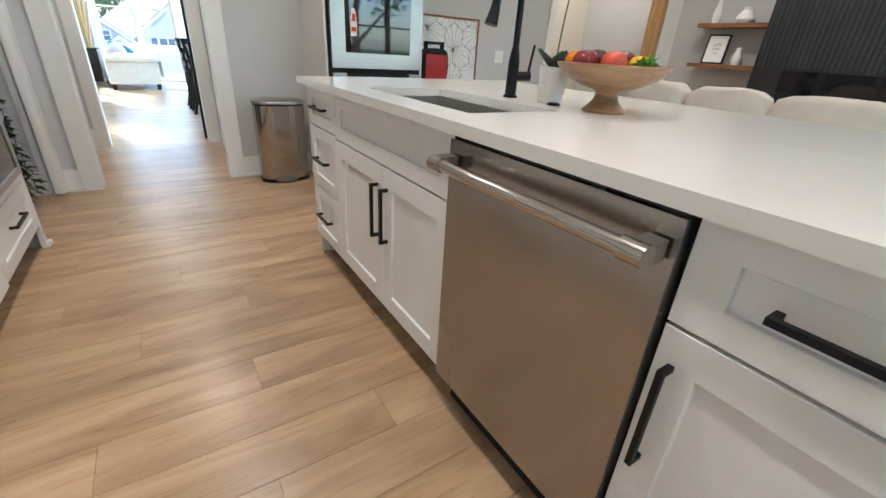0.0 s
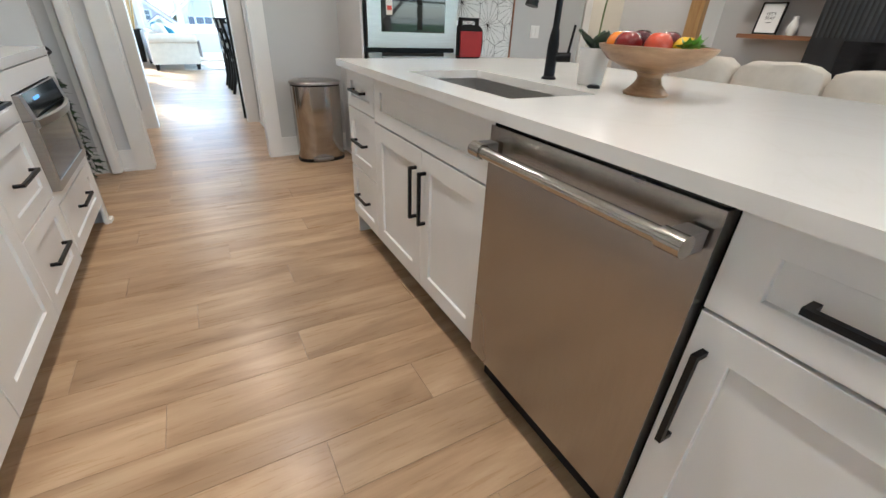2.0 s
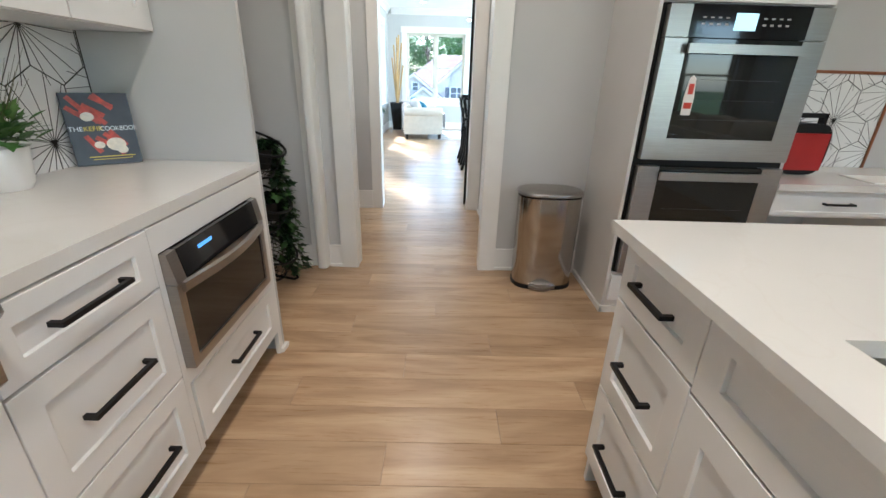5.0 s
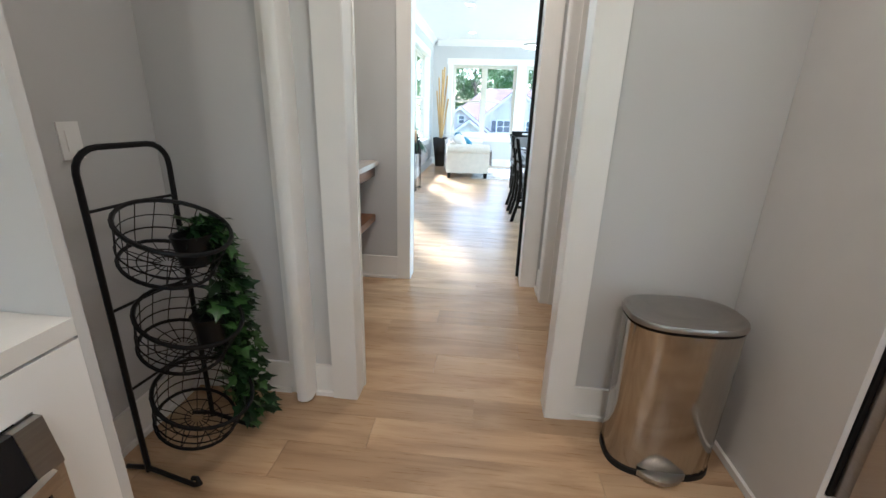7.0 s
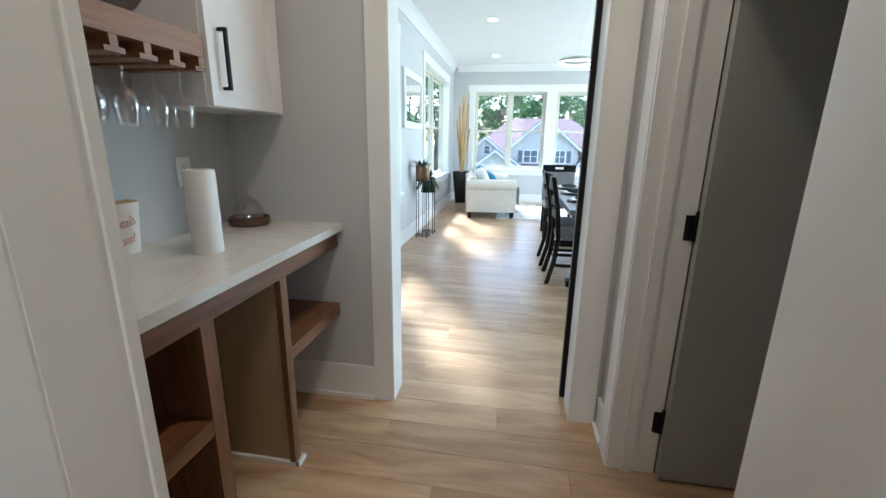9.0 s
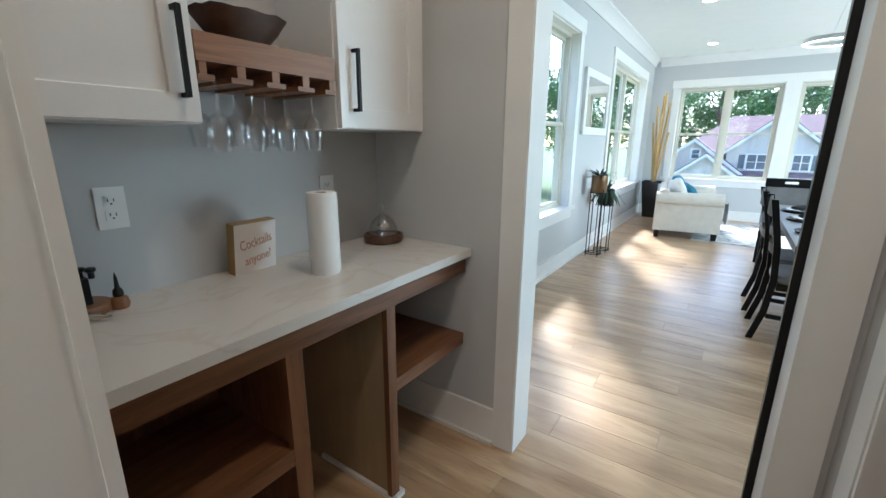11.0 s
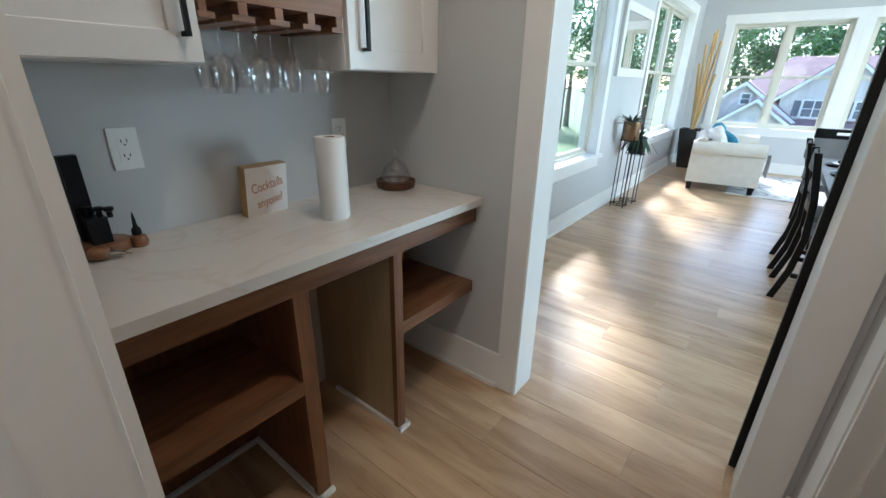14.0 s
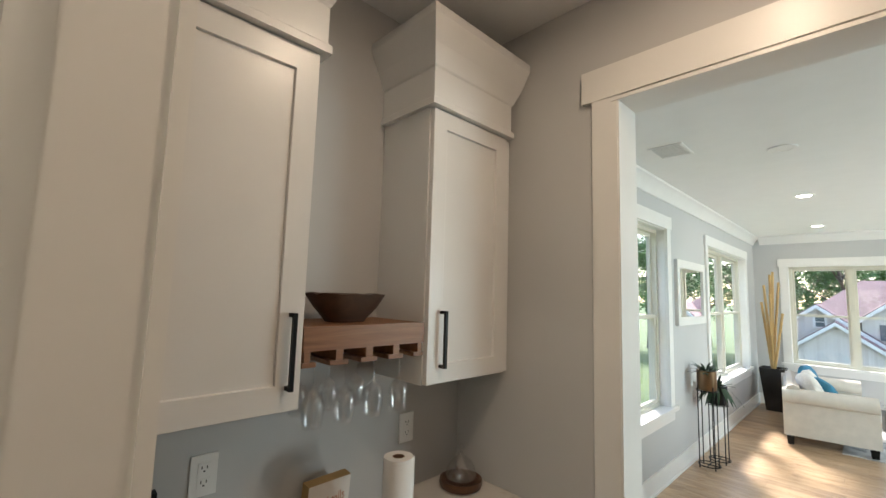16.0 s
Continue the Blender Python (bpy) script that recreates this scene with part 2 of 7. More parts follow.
def part(name, bm, material, parent, label="", bevel=0.0, smooth=True):
    root = parent
    while root.parent:
        root = root.parent
    ob = new(name, to_mesh(name, bm, material, root.location, bevel, smooth))
    ob.parent = parent
    return tagged(ob, label)


def thing(name, at, label, category, group=""):
    ob = new(name)
    ob.empty_display_size = 0.1
    ob.location = at
    return tagged(ob, label, category, group)


def solid(name, bm, material, at, label, category, group="", bevel=0.0, smooth=True, kind=""):
    ob = new(name, to_mesh(name, bm, material, at, bevel, smooth))
    ob.location = at
    return tagged(ob, label, category, group, kind)


def struct(name, bm, material, label="", bevel=0.0, category=""):
    ob = new(name, to_mesh(name, bm, material, (0, 0, 0), bevel))
    return tagged(ob, label, category or name.split("_")[0], "", "structure")


def boxes(*bs):
    bm = bmesh.new()
    for b in bs:
        box(bm, *b)
    return bm


class Face:
    """A flat front: u runs along it, v is up, w comes out of it. way: '-x', '+x' or '-y'."""

    def __init__(self, way, plane):
        self.way, self.plane = way, plane

    def p(self, u, v, w):
        if self.way == "-x":
            return (self.plane - w, u, v)
        if self.way == "+x":
            return (self.plane + w, u, v)
        if self.way == "+y":
            return (u, self.plane + w, v)
        return (u, self.plane - w, v)

    def box(self, bm, u0, u1, v0, v1, w0, w1):
        a, b = self.p(u0, v0, w0), self.p(u1, v1, w1)
        box(bm, min(a[0], b[0]), max(a[0], b[0]), min(a[1], b[1]), max(a[1], b[1]), min(a[2], b[2]), max(a[2], b[2]))


def wall_with_holes(name, axis, a0, a1, z0, z1, t0, t1, holes, material, label):
    """A wall along axis from a0 to a1, thick from t0 to t1, with holes (b0, b1, zb, zt) right through it."""
    bm = bmesh.new()

    def put(p0, p1, q0, q1):
        if p1 - p0 < 1e-4 or q1 - q0 < 1e-4:
            return
        if axis == "x":
            box(bm, p0, p1, t0, t1, q0, q1)
        else:
            box(bm, t0, t1, p0, p1, q0, q1)

    at = a0
    for b0, b1, zb, zt in sorted(holes):
        put(at, b0, z0, z1)
        put(b0, b1, z0, zb)
        put(b0, b1, zt, z1)
        at = b1
    put(at, a1, z0, z1)
    return struct(name, bm, material, label, category="wall")


def shaker(parent, F, u0, u1, v0, v1, name="door", rail=0.068, thick=0.02, material=None):
    """A shaker front in one piece: flat stiles and rails round a sunk panel, all edges eased."""
    g, e = 0.0015, 0.0018
    u0, u1, v0, v1 = u0 + g, u1 - g, v0 + g, v1 - g
    r = min(rail, (v1 - v0) * 0.3)

    def rect(du, dv, w):
        return [Vector(F.p(u, v, w)) for u, v in ((u0 + du, v0 + dv), (u1 - du, v0 + dv), (u1 - du, v1 - dv), (u0 + du, v1 - dv))]

    bm = bmesh.new()
    loft(bm, [rect(0, 0, 0), rect(0, 0, thick - e), rect(e * 0.3, e * 0.3, thick - e * 0.3), rect(e, e, thick), rect(rail - e, r - e, thick), rect(rail - e * 0.3, r - e * 0.3, thick - e * 0.3),
              rect(rail, r, thick - e), rect(rail + 0.001, r + 0.001, thick - 0.010)])
    return part(name, bm, material or M_CAB, parent, smooth=False)


def pull(parent, F, u, v, length, upright, w0=0.02):
    """A square black bar pull on two posts."""
    bm = bmesh.new()
    h, s, out = length / 2, 0.0055, 0.032
    if upright:
        F.box(bm, u - s, u + s, v - h, v + h, w0 + out - 0.011, w0 + out)
        for k in (-1, 1):
            F.box(bm, u - s, u + s, v + k * (h - s) - s, v + k * (h - s) + s, w0, w0 + out - 0.010)
    else:
        F.box(bm, u - h, u + h, v - s, v + s, w0 + out - 0.011, w0 + out)
        for k in (-1, 1):
            F.box(bm, u + k * (h - s) - s, u + k * (h - s) + s, v - s, v + s, w0, w0 + out - 0.010)
    return part("handle", bm, M_BLACK, parent, "square matt black bar handle", bevel=0.0012)


def text_mesh(body, size, extrude=0.0004, align="CENTER"):
    cu = bpy.data.curves.new("lettering", "FONT")
    cu.body, cu.size, cu.align_x, cu.align_y, cu.extrude = body, size, align, "CENTER", extrude
    ob = bpy.data.objects.new("lettering", cu)
    scene.collection.objects.link(ob)
    dg = bpy.context.evaluated_depsgraph_get()
    me = bpy.data.meshes.new_from_object(ob.evaluated_get(dg))
    bpy.data.objects.remove(ob)
    return me


def lettering(body, size, m, material, parent, name="lettering"):
    """Words as flat mesh letters at the world pose m, a part of parent."""
    me = text_mesh(body, size)
    root = parent
    while root.parent:
        root = root.parent
    me.transform(Matrix.Translation(-root.location) @ m)
    me.materials.clear()
    me.materials.append(material)
    ob = new(name, me)
    ob.parent = parent
    return ob


# ---- setting: floor, walls, ceilings ----
KIT_Z, LIV_Z = 2.90, 2.86
bm = boxes((-1.4, 8.2, -3.7, 13.3, -0.12, -0.008))
floor = struct("floor", bm, plain("floor_joint", (0.30, 0.20, 0.12), 0.8), "washed oak plank floor laid across the rooms")
struct("foundation", boxes((-1.3, 8.1, -3.6, 13.2, -4.1, -0.121)), plain("foundation_render", (0.42, 0.40, 0.37), 0.9, var=0.15, bump=0.4), "rendered foundation wall under the house", category="wall")
struct("ceiling", boxes((-1.4, 8.2, -3.7, 5.4, KIT_Z, KIT_Z + 0.1)), M_CEIL, "smooth white painted ceiling of kitchen and lounge")
struct("ceiling_dining", boxes((-1.3, 5.0, 5.4, 13.2, LIV_Z, LIV_Z + 0.1)), M_CEIL, "smooth white painted ceiling of dining room")

# kitchen and lounge shell
wall_with_holes("wall_west", "y", -3.6, 5.47, 0, KIT_Z, -1.22, -1.08, [], M_WALL, "pale grey painted wall")
wall_with_holes("wall_south", "x", -1.22, 8.1, 0, KIT_Z, -3.55, -3.4, [(-0.4, 3.6, 0.5, 2.45), (4.0, 6.0, 0.5, 2.45)], M_WALL, "pale grey painted wall with garden windows")
wall_with_holes("wall_arch", "x", -1.08, 3.62, 0, KIT_Z, 3.882, 3.962, [(-0.292, 0.577, 0, 2.45)], M_WALL, "pale grey wall with a cased opening")
wall_with_holes("wall_dining", "x", -1.08, 5.0, 0, KIT_Z, 5.335, 5.46, [(-0.325, 0.575, 0, 2.46)], M_WALL, "pale grey wall with a cased opening to the dining room")
wall_with_holes("wall_passage", "y", 3.962, 5.335, 0, KIT_Z, 0.70, 0.85, [(4.22, 5.06, 0, 2.06)], M_WALL, "pale grey passage wall with a doorway")
struct("wall_partition", boxes((-1.08, -0.470, 2.878, 2.900, 0, KIT_Z), (-1.08, -0.575, 2.900, 2.985, 0, KIT_Z)), M_WALL, "pale grey partition at the end of the counter", category="wall")

# dining room shell
wall_with_holes("wall_dining_west", "y", 5.46, 13.15, 0, LIV_Z, -1.30, -1.13, [(7.37, 8.42, 0.67, 2.44), (9.95, 12.22, 0.67, 2.42)], M_WALL, "pale grey wall with two tall windows")
wall_with_holes("wall_dining_north", "x", -1.32, 5.0, 0, LIV_Z, 13.0, 13.15, [(-0.665, 0.87, 0.72, 2.34), (1.06, 2.6, 0.72, 2.34)], M_WALL, "pale grey wall with wide windows")
# closing wall out of view; its window is added for the fill light
wall_with_holes("wall_dining_east", "y", 5.46, 13.15, 0, LIV_Z, 4.9, 5.0, [(7.1, 11.5, 0.6, 2.4)], M_WALL, "pale grey painted closing wall, out of view, with an added wide window")


def trim(name, bm, label, bevel=0.003):
    return struct(name, bm, M_TRIM, label, bevel, "trim")


def baseboard(name, axis, a0, a1, plane, sign, h=0.155):
    """A flat board with a small shoe in front; sign is the way it faces."""
    bm = bmesh.new()
    for d, zz in ((0.014, h), (0.028, 0.02)):
        lo, hi = (plane, plane + sign * d) if sign > 0 else (plane + sign * d, plane)
        if axis == "x":
            box(bm, a0, a1, lo, hi, 0.0, zz)
        else:
            box(bm, lo, hi, a0, a1, 0.0, zz)
    return struct(name, bm, M_TRIM, "white painted baseboard with shoe moulding", 0.003, "baseboard")


# cased opening between kitchen and passage
trim("trim_arch", boxes((-0.395, -0.2845, 3.848, 3.882, 0, 2.46), (0.5685, 0.68, 3.848, 3.882, 0, 2.46), (-0.42, 0.705, 3.844, 3.882, 2.46, 2.60),
     (-0.2918, -0.282, 3.852, 3.972, 0, 2.445), (0.566, 0.5768, 3.852, 3.972, 0, 2.445), (-0.282, 0.566, 3.852, 3.972, 2.435, 2.4498),
     (-0.282, -0.276, 3.955, 3.974, 0, 2.435)), "white painted flat casing of the kitchen opening")
# a narrow board and a rounded stop beside it
bm = boxes((-0.600, -0.555, 3.862, 3.882, 0, 2.5))
struct("trim_alcove", bm, M_TRIM, "white painted flat side casing in the alcove", 0.003, "trim")
bm = bmesh.new()
prism(bm, [(-0.554, 3.882), (-0.554, 3.815), (-0.542, 3.792), (-0.517, 3.785), (-0.494, 3.792), (-0.482, 3.815), (-0.482, 3.882)], "z", 0.012, 2.5)
struct("trim_alcove_stop", bm, M_TRIM, "white painted rounded door stop in the alcove", 0.002, "trim")
baseboard("baseboard_arch_left", "x", -0.481, -0.396, 3.882, -1)
baseboard("baseboard_alcove", "x", -1.08, -0.601, 3.882, -1)
baseboard("baseboard_alcove_back", "y", 2.985, 3.854, -1.08, 1)
baseboard("baseboard_arch_right", "x", 0.681, 1.245, 3.882, -1)

# cased opening between passage and dining room
trim("trim_dining_opening", boxes((-0.402, -0.306, 5.320, 5.335, 0, 2.466), (0.568, 0.68, 5.320, 5.335, 0, 2.466), (-0.442, 0.70, 5.316, 5.335, 2.466, 2.592),
     (-0.325, -0.301, 5.324, 5.48, 0, 2.455), (0.562, 0.575, 5.316, 5.48, 0, 2.455), (-0.325, 0.575, 5.316, 5.48, 2.447, 2.46),
     (-0.43, -0.318, 5.46, 5.48, 0, 2.472)), "white painted flat casing of the dining room opening")
baseboard("baseboard_bar", "x", -1.08, -0.403, 5.335, -1, 0.180)
baseboard("baseboard_passage", "y", 5.165, 5.312, 0.70, -1)
trim("trim_passage_door", boxes((0.678, 0.70, 5.062, 5.165, 0, 2.16), (0.678, 0.70, 4.115, 4.218, 0, 2.16), (0.676, 0.70, 4.09, 5.19, 2.06, 2.17),
     (0.682, 0.868, 5.045, 5.06, 0, 2.06), (0.682, 0.868, 4.22, 4.235, 0, 2.06), (0.682, 0.868, 4.22, 5.06, 2.045, 2.06), (0.74, 0.78, 5.032, 5.045, 0, 2.045)),
     "white painted casing of the passage doorway")

# dining room: base, crown, windows
baseboard("baseboard_dining_west", "y", 5.46, 13.0, -1.13, 1, 0.17)
baseboard("baseboard_dining_north", "x", -1.12, 4.9, 13.0, -1, 0.17)
bm = bmesh.new()
prism(bm, [(-1.13, LIV_Z), (-1.13, LIV_Z - 0.135), (-1.115, LIV_Z - 0.135), (-1.10, LIV_Z - 0.09), (-1.055, LIV_Z - 0.035), (-1.03, LIV_Z - 0.02), (-1.03, LIV_Z)], "y", 5.46, 13.0)
struct("trim_crown_west", bm, M_TRIM, "white crown moulding", 0.0, "trim")
bm = bmesh.new()
prism(bm, [(13.0, LIV_Z), (13.0, LIV_Z - 0.135), (12.985, LIV_Z - 0.135), (12.95, LIV_Z - 0.09), (12.905, LIV_Z - 0.035), (12.88, LIV_Z - 0.02), (12.88, LIV_Z)], "x", -1.03, 4.9)
struct("trim_crown_north", bm, M_TRIM, "white crown moulding", 0.0, "trim")
M_VINYL = plain("almond_vinyl", (0.60, 0.57, 0.48), 0.4, var=0.02, bump=0)


def window(name, axis, a0, a1, zb, zt, face, back, units, label, cl=0.105, cr=0.105, ol=0.02, orr=0.02):
    """Double-hung windows side by side in one opening: casing, sill and apron on the room side, each unit with two sashes and panes."""
    root = thing(name, (0, 0, 0), label, "window")
    tagged(root, kind="structure")
    s = 1 if back > face else -1

    def bx(bm, p0, p1, d0, d1, q0, q1):
        lo, hi = sorted((face + s * d0, face + s * d1))
        box(bm, *((lo, hi, p0, p1, q0, q1) if axis == "y" else (p0, p1, lo, hi, q0, q1)))

    bm = bmesh.new()
    bx(bm, a0 - cl, a0 + 0.004, -0.02, 0, zb, zt)
    bx(bm, a1 - 0.004, a1 + cr, -0.02, 0, zb, zt)
    bx(bm, a0 - cl - ol, a1 + cr + orr, -0.026, 0, zt - 0.004, zt + 0.125)
    d = abs(back - face)
    bx(bm, a0, a0 + 0.012, 0, d - 0.05, zb, zt)
    bx(bm, a1 - 0.012, a1, 0, d - 0.05, zb, zt)
    bx(bm, a0, a1, 0, d - 0.05, zt - 0.012, zt)
    part("casing", bm, M_TRIM, root, bevel=0.002)
    bm = bmesh.new()
    bx(bm, a0 - cl - ol * 1.5, a1 + cr + orr * 1.5, -0.05, d - 0.05, zb - 0.035, zb + 0.004)
    bx(bm, a0 - cl, a1 + cr, -0.018, 0, zb - 0.13, zb - 0.035)
    part("window_sill", bm, M_TRIM, root, bevel=0.003)
    w = (a1 - a0 - 0.024) / units
    for k in range(units):
        b0 = a0 + 0.012 + k * w
        b1 = b0 + w
        bm = bmesh.new()
        f = 0.035
        bx(bm, b0, b0 + f, d - 0.09, d, zb, zt - 0.012)
        bx(bm, b1 - f, b1, d - 0.09, d, zb, zt - 0.012)
        bx(bm, b0 + f, b1 - f, d - 0.09, d, zb, zb + f)
        bx(bm, b0 + f, b1 - f, d - 0.09, d, zt - 0.012 - f, zt - 0.012)
        fr = part("window_frame", bm, M_VINYL, root, "almond vinyl window frame", bevel=0.002)
        zm = (zb + zt) / 2 - 0.01
        for lower in (0, 1):
            dd = d - 0.075 if lower else d - 0.04
            q0, q1 = (zb + f, zm + 0.02) if lower else (zm - 0.02, zt - 0.012 - f)
            bm = bmesh.new()
            g = 0.032
            bx(bm, b0 + f, b0 + f + g, dd, dd + 0.03, q0, q1)
            bx(bm, b1 - f - g, b1 - f, dd, dd + 0.03, q0, q1)
            bx(bm, b0 + f + g, b1 - f - g, dd, dd + 0.03, q0, q0 + g)
            bx(bm, b0 + f + g, b1 - f - g, dd, dd + 0.03, q1 - g, q1)
            part("sash", bm, M_VINYL, fr, bevel=0.002)
            bm = bmesh.new()
            bx(bm, b0 + f + g, b1 - f - g, dd + 0.012, dd + 0.018, q0 + g, q1 - g)
            p = part("pane", bm, M_PANE, fr)
            p.visible_shadow = False
    return root


window("window_1", "y", 7.37, 8.42, 0.67, 2.44, -1.13, -1.30, 1, "tall double-hung window with white casing and sill")
window("window_2", "y", 9.95, 12.22, 0.67, 2.42, -1.13, -1.30, 2, "pair of double-hung windows with white casing")
window("window_3", "x", -0.665, 0.87, 0.72, 2.34, 13.0, 13.15, 2, "pair of double-hung windows facing the street", cr=0.0945, orr=0)
window("window_4", "x", 1.06, 2.6, 0.72, 2.34, 13.0, 13.15, 2, "second pair of double-hung windows facing the street", cl=0.0945, ol=0)
# added around the dining room's fill light, never in view
window("window_7_added", "y", 7.1, 11.5, 0.6, 2.4, 4.9, 5.0, 3, "added wide double-hung window, out of view, for the dining room's fill light")
window("window_5", "x", -0.4, 3.6, 0.5, 2.45, -3.4, -3.55, 3, "wide garden window behind the kitchen")
window("window_6", "x", 4.0, 6.0, 0.5, 2.45, -3.4, -3.55, 2, "garden window of the lounge")


def can_light(x, y, z, on=True, watts=12, color=WARM):
    root = thing("recessed_light", (x, y, z), "round white recessed ceiling light" + (", lit" if on else ", unlit"), "ceiling light", "recessed ceiling lights")
    bm = bmesh.new()
    lathe(bm, [(0.062, z - 0.001), (0.066, z - 0.008), (0.088, z - 0.008), (0.092, z - 0.001)], x, y, 28, caps=False)
    part("trim_ring", bm, M_WHITEPL, root)
    bm = bmesh.new()
    lathe(bm, [(0.062, z - 0.0035), (0.062, z - 0.006)], x, y, 24)
    part("lens", bm, M_CAN if on else M_WHITEPL, root)
    if on and watts:
        area("recessed_lamp", (x, y, z - 0.012), (x, y, 0), 0.12, 0.12, watts, color, "DISK")
    return root


for x, y in ((-0.13, 9.6), (-0.19, 12.0), (2.2, 9.9), (2.2, 12.2)):
    can_light(x, y, LIV_Z, True, 0.8)
for x, y in ((0.25, -0.9), (0.25, 1.1), (0.30, 3.0), (1.9, -0.9), (1.9, 1.1), (4.6, 0.8), (4.6, 2.6)):
    can_light(x, y, KIT_Z, True, 1.3 if (x, y) == (0.30, 3.0) else 1.4 if x == 1.9 else 2.7)
can_light(0.15, 4.65, KIT_Z, True, 1.8, (1.0, 0.78, 0.56))

# ---- kitchen island ----
IX, IY0, IY1, IBACK = 0.740, -1.5, 2.214, 2.03
CT, CB = 0.917, 0.887


def slab_with_hole(bm, x0, x1, y0, y1, z0, z1, hole):
    hx0, hx1, hy0, hy1 = hole
    outer = [(x0, y0), (x1, y0), (x1, y1), (x0, y1)]
    inner = [(hx0, hy0), (hx1, hy0), (hx1, hy1), (hx0, hy1)]
    vs = {}
    for key, pts in (("o", outer), ("i", inner)):
        for z, t in ((z0, "b"), (z1, "t")):
            vs[key + t] = [bm.verts.new((x, y, z)) for x, y in pts]
    for i in range(4):
        j = (i + 1) % 4
        bm.faces.new((vs["ot"][i], vs["ot"][j], vs["it"][j], vs["it"][i]))
        bm.faces.new((vs["ob"][j], vs["ob"][i], vs["ib"][i], vs["ib"][j]))
        bm.faces.new((vs["ob"][i], vs["ob"][j], vs["ot"][j], vs["ot"][i]))
        bm.faces.new((vs["ib"][j], vs["ib"][i], vs["it"][i], vs["it"][j]))


SINK = (0.866, 1.195, 0.995, 1.668)
bm = bmesh.new()
slab_with_hole(bm, IX, IBACK, IY0, IY1, CB, CT, SINK)
solid("island_worktop", bm, M_QUARTZ, (1.3, 0.4, CB), "polished white quartz island worktop with faint veins and a sink cutout", "worktop", bevel=0.003)

FI = Face("-x", 0.795)


def island_unit(y0, y1, label, top=CB):
    root = thing("base_cabinet", (1.1, (y0 + y1) / 2, 0), label, "cabinet", "island cabinets")
    bm = boxes((0.797, 1.50, y0 + 0.0005, y1 - 0.0005, 0.12, top))
    part("body", bm, M_CAB, root)
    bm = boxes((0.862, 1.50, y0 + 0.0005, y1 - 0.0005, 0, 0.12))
    part("toe_kick", bm, M_TOE, root, "toe kick with the recess's shade put into its grey")
    return root


def drawer(root, F, u0, u1, v0, v1, length=0.16, rail=0.057, pulled=None):
    d = shaker(root, F, u0, u1, v0, v1, "drawer_front", rail)
    pull(d, F, (u0 + u1) / 2, (v0 + v1) / 2 if pulled is None else pulled, length, False)
    return d


c = island_unit(1.81, 2.175, "white shaker cabinet with three drawers and black handles")
drawer(c, FI, 1.81, 2.175, 0.712, 0.884)
drawer(c, FI, 1.81, 2.175, 0.415, 0.708)
drawer(c, FI, 1.81, 2.175, 0.130, 0.411)
bm = boxes((0.797, 1.50, 2.1755, 2.192, 0.0, CB))
part("end_panel", bm, M_CAB, c, bevel=0.002)
c = island_unit(0.922, 1.81, "white shaker sink cabinet with a false front and two doors", 0.66)
shaker(c, FI, 0.922, 1.81, 0.699, 0.884, "false_front")
d = shaker(c, FI, 1.350, 1.81, 0.130, 0.695)
pull(d, FI, 1.388, 0.523, 0.205, True)
d = shaker(c, FI, 0.922, 1.349, 0.130, 0.695)
pull(d, FI, 1.311, 0.523, 0.205, True)
for y0, y1 in ((-0.145, 0.317), (-0.72, -0.1455), (-1.45, -0.7205)):
    c = island_unit(y0, y1, "white shaker cabinet with a drawer over a door")
    drawer(c, FI, y0, y1, 0.705, 0.884, 0.22, rail=0.068, pulled=0.79)
    d = shaker(c, FI, y0, y1, 0.130, 0.701, rail=0.068)
    pull(d, FI, y1 - 0.031, 0.532, 0.21, True)
# back panels of the island
bm = boxes((1.5, 1.52, IY0 + 0.05, 2.192, 0, CB))
solid("island_back_panel", bm, M_CAB, (1.5, 0.3, 0), "white painted panel closing the back of the island", "panel", bevel=0.002)

# sink
root = thing("kitchen_sink", (1.07, 1.32, 0.69), "stainless steel undermount sink below the quartz cutout", "sink")
x0, x1, y0, y1 = SINK
bm = bmesh.new()
loft(bm, [[Vector(p + (z,)) for p in ((x0 - g, y0 - g), (x1 + g, y0 - g), (x1 + g, y1 + g), (x0 - g, y1 + g))] for g, z in ((-0.006, 0.690), (0.002, 0.698), (0.002, CB - 0.001), (0.005, CB - 0.001), (0.005, 0.684))])
part("basin", bm, M_SINK, root)
bm = bmesh.new()
lathe(bm, [(0.0, 0.6905), (0.045, 0.6905), (0.052, 0.694), (0.056, 0.691)], 1.10, 1.32, 24, caps=False)
part("drain", bm, M_CHROME, root, "round steel drain")

# tap
root = thing("kitchen_tap", (1.315, 1.35, CT), "matt black gooseneck pull-down kitchen tap", "tap")
bm = bmesh.new()
lathe(bm, [(0.027, CT), (0.027, CT + 0.006), (0.0205, CT + 0.012), (0.0205, CT + 0.12), (0.0175, CT + 0.145), (0.0135, CT + 0.17)], 1.315, 1.35, 24)
tap_top = 1.232
arc = [(1.315, 1.35, CT + 0.16), (1.315, 1.35, tap_top)]
for i in range(1, 13):
    a = math.pi * i / 12 * 0.93
    arc.append((1.315 - 0.070 * (1 - math.cos(a)), 1.35 - 0.02 * (1 - math.cos(a)), tap_top + 0.070 * math.sin(a) * 1.05))
tube(bm, arc, 0.0118, 14)
part("neck", bm, M_BLACK, root)
ex, ey, ez = arc[-1]
bm = bmesh.new()
rod(bm, (ex, ey, ez + 0.006), (ex - 0.006, ey, ez - 0.04), 0.0130, 0.0155, 18)
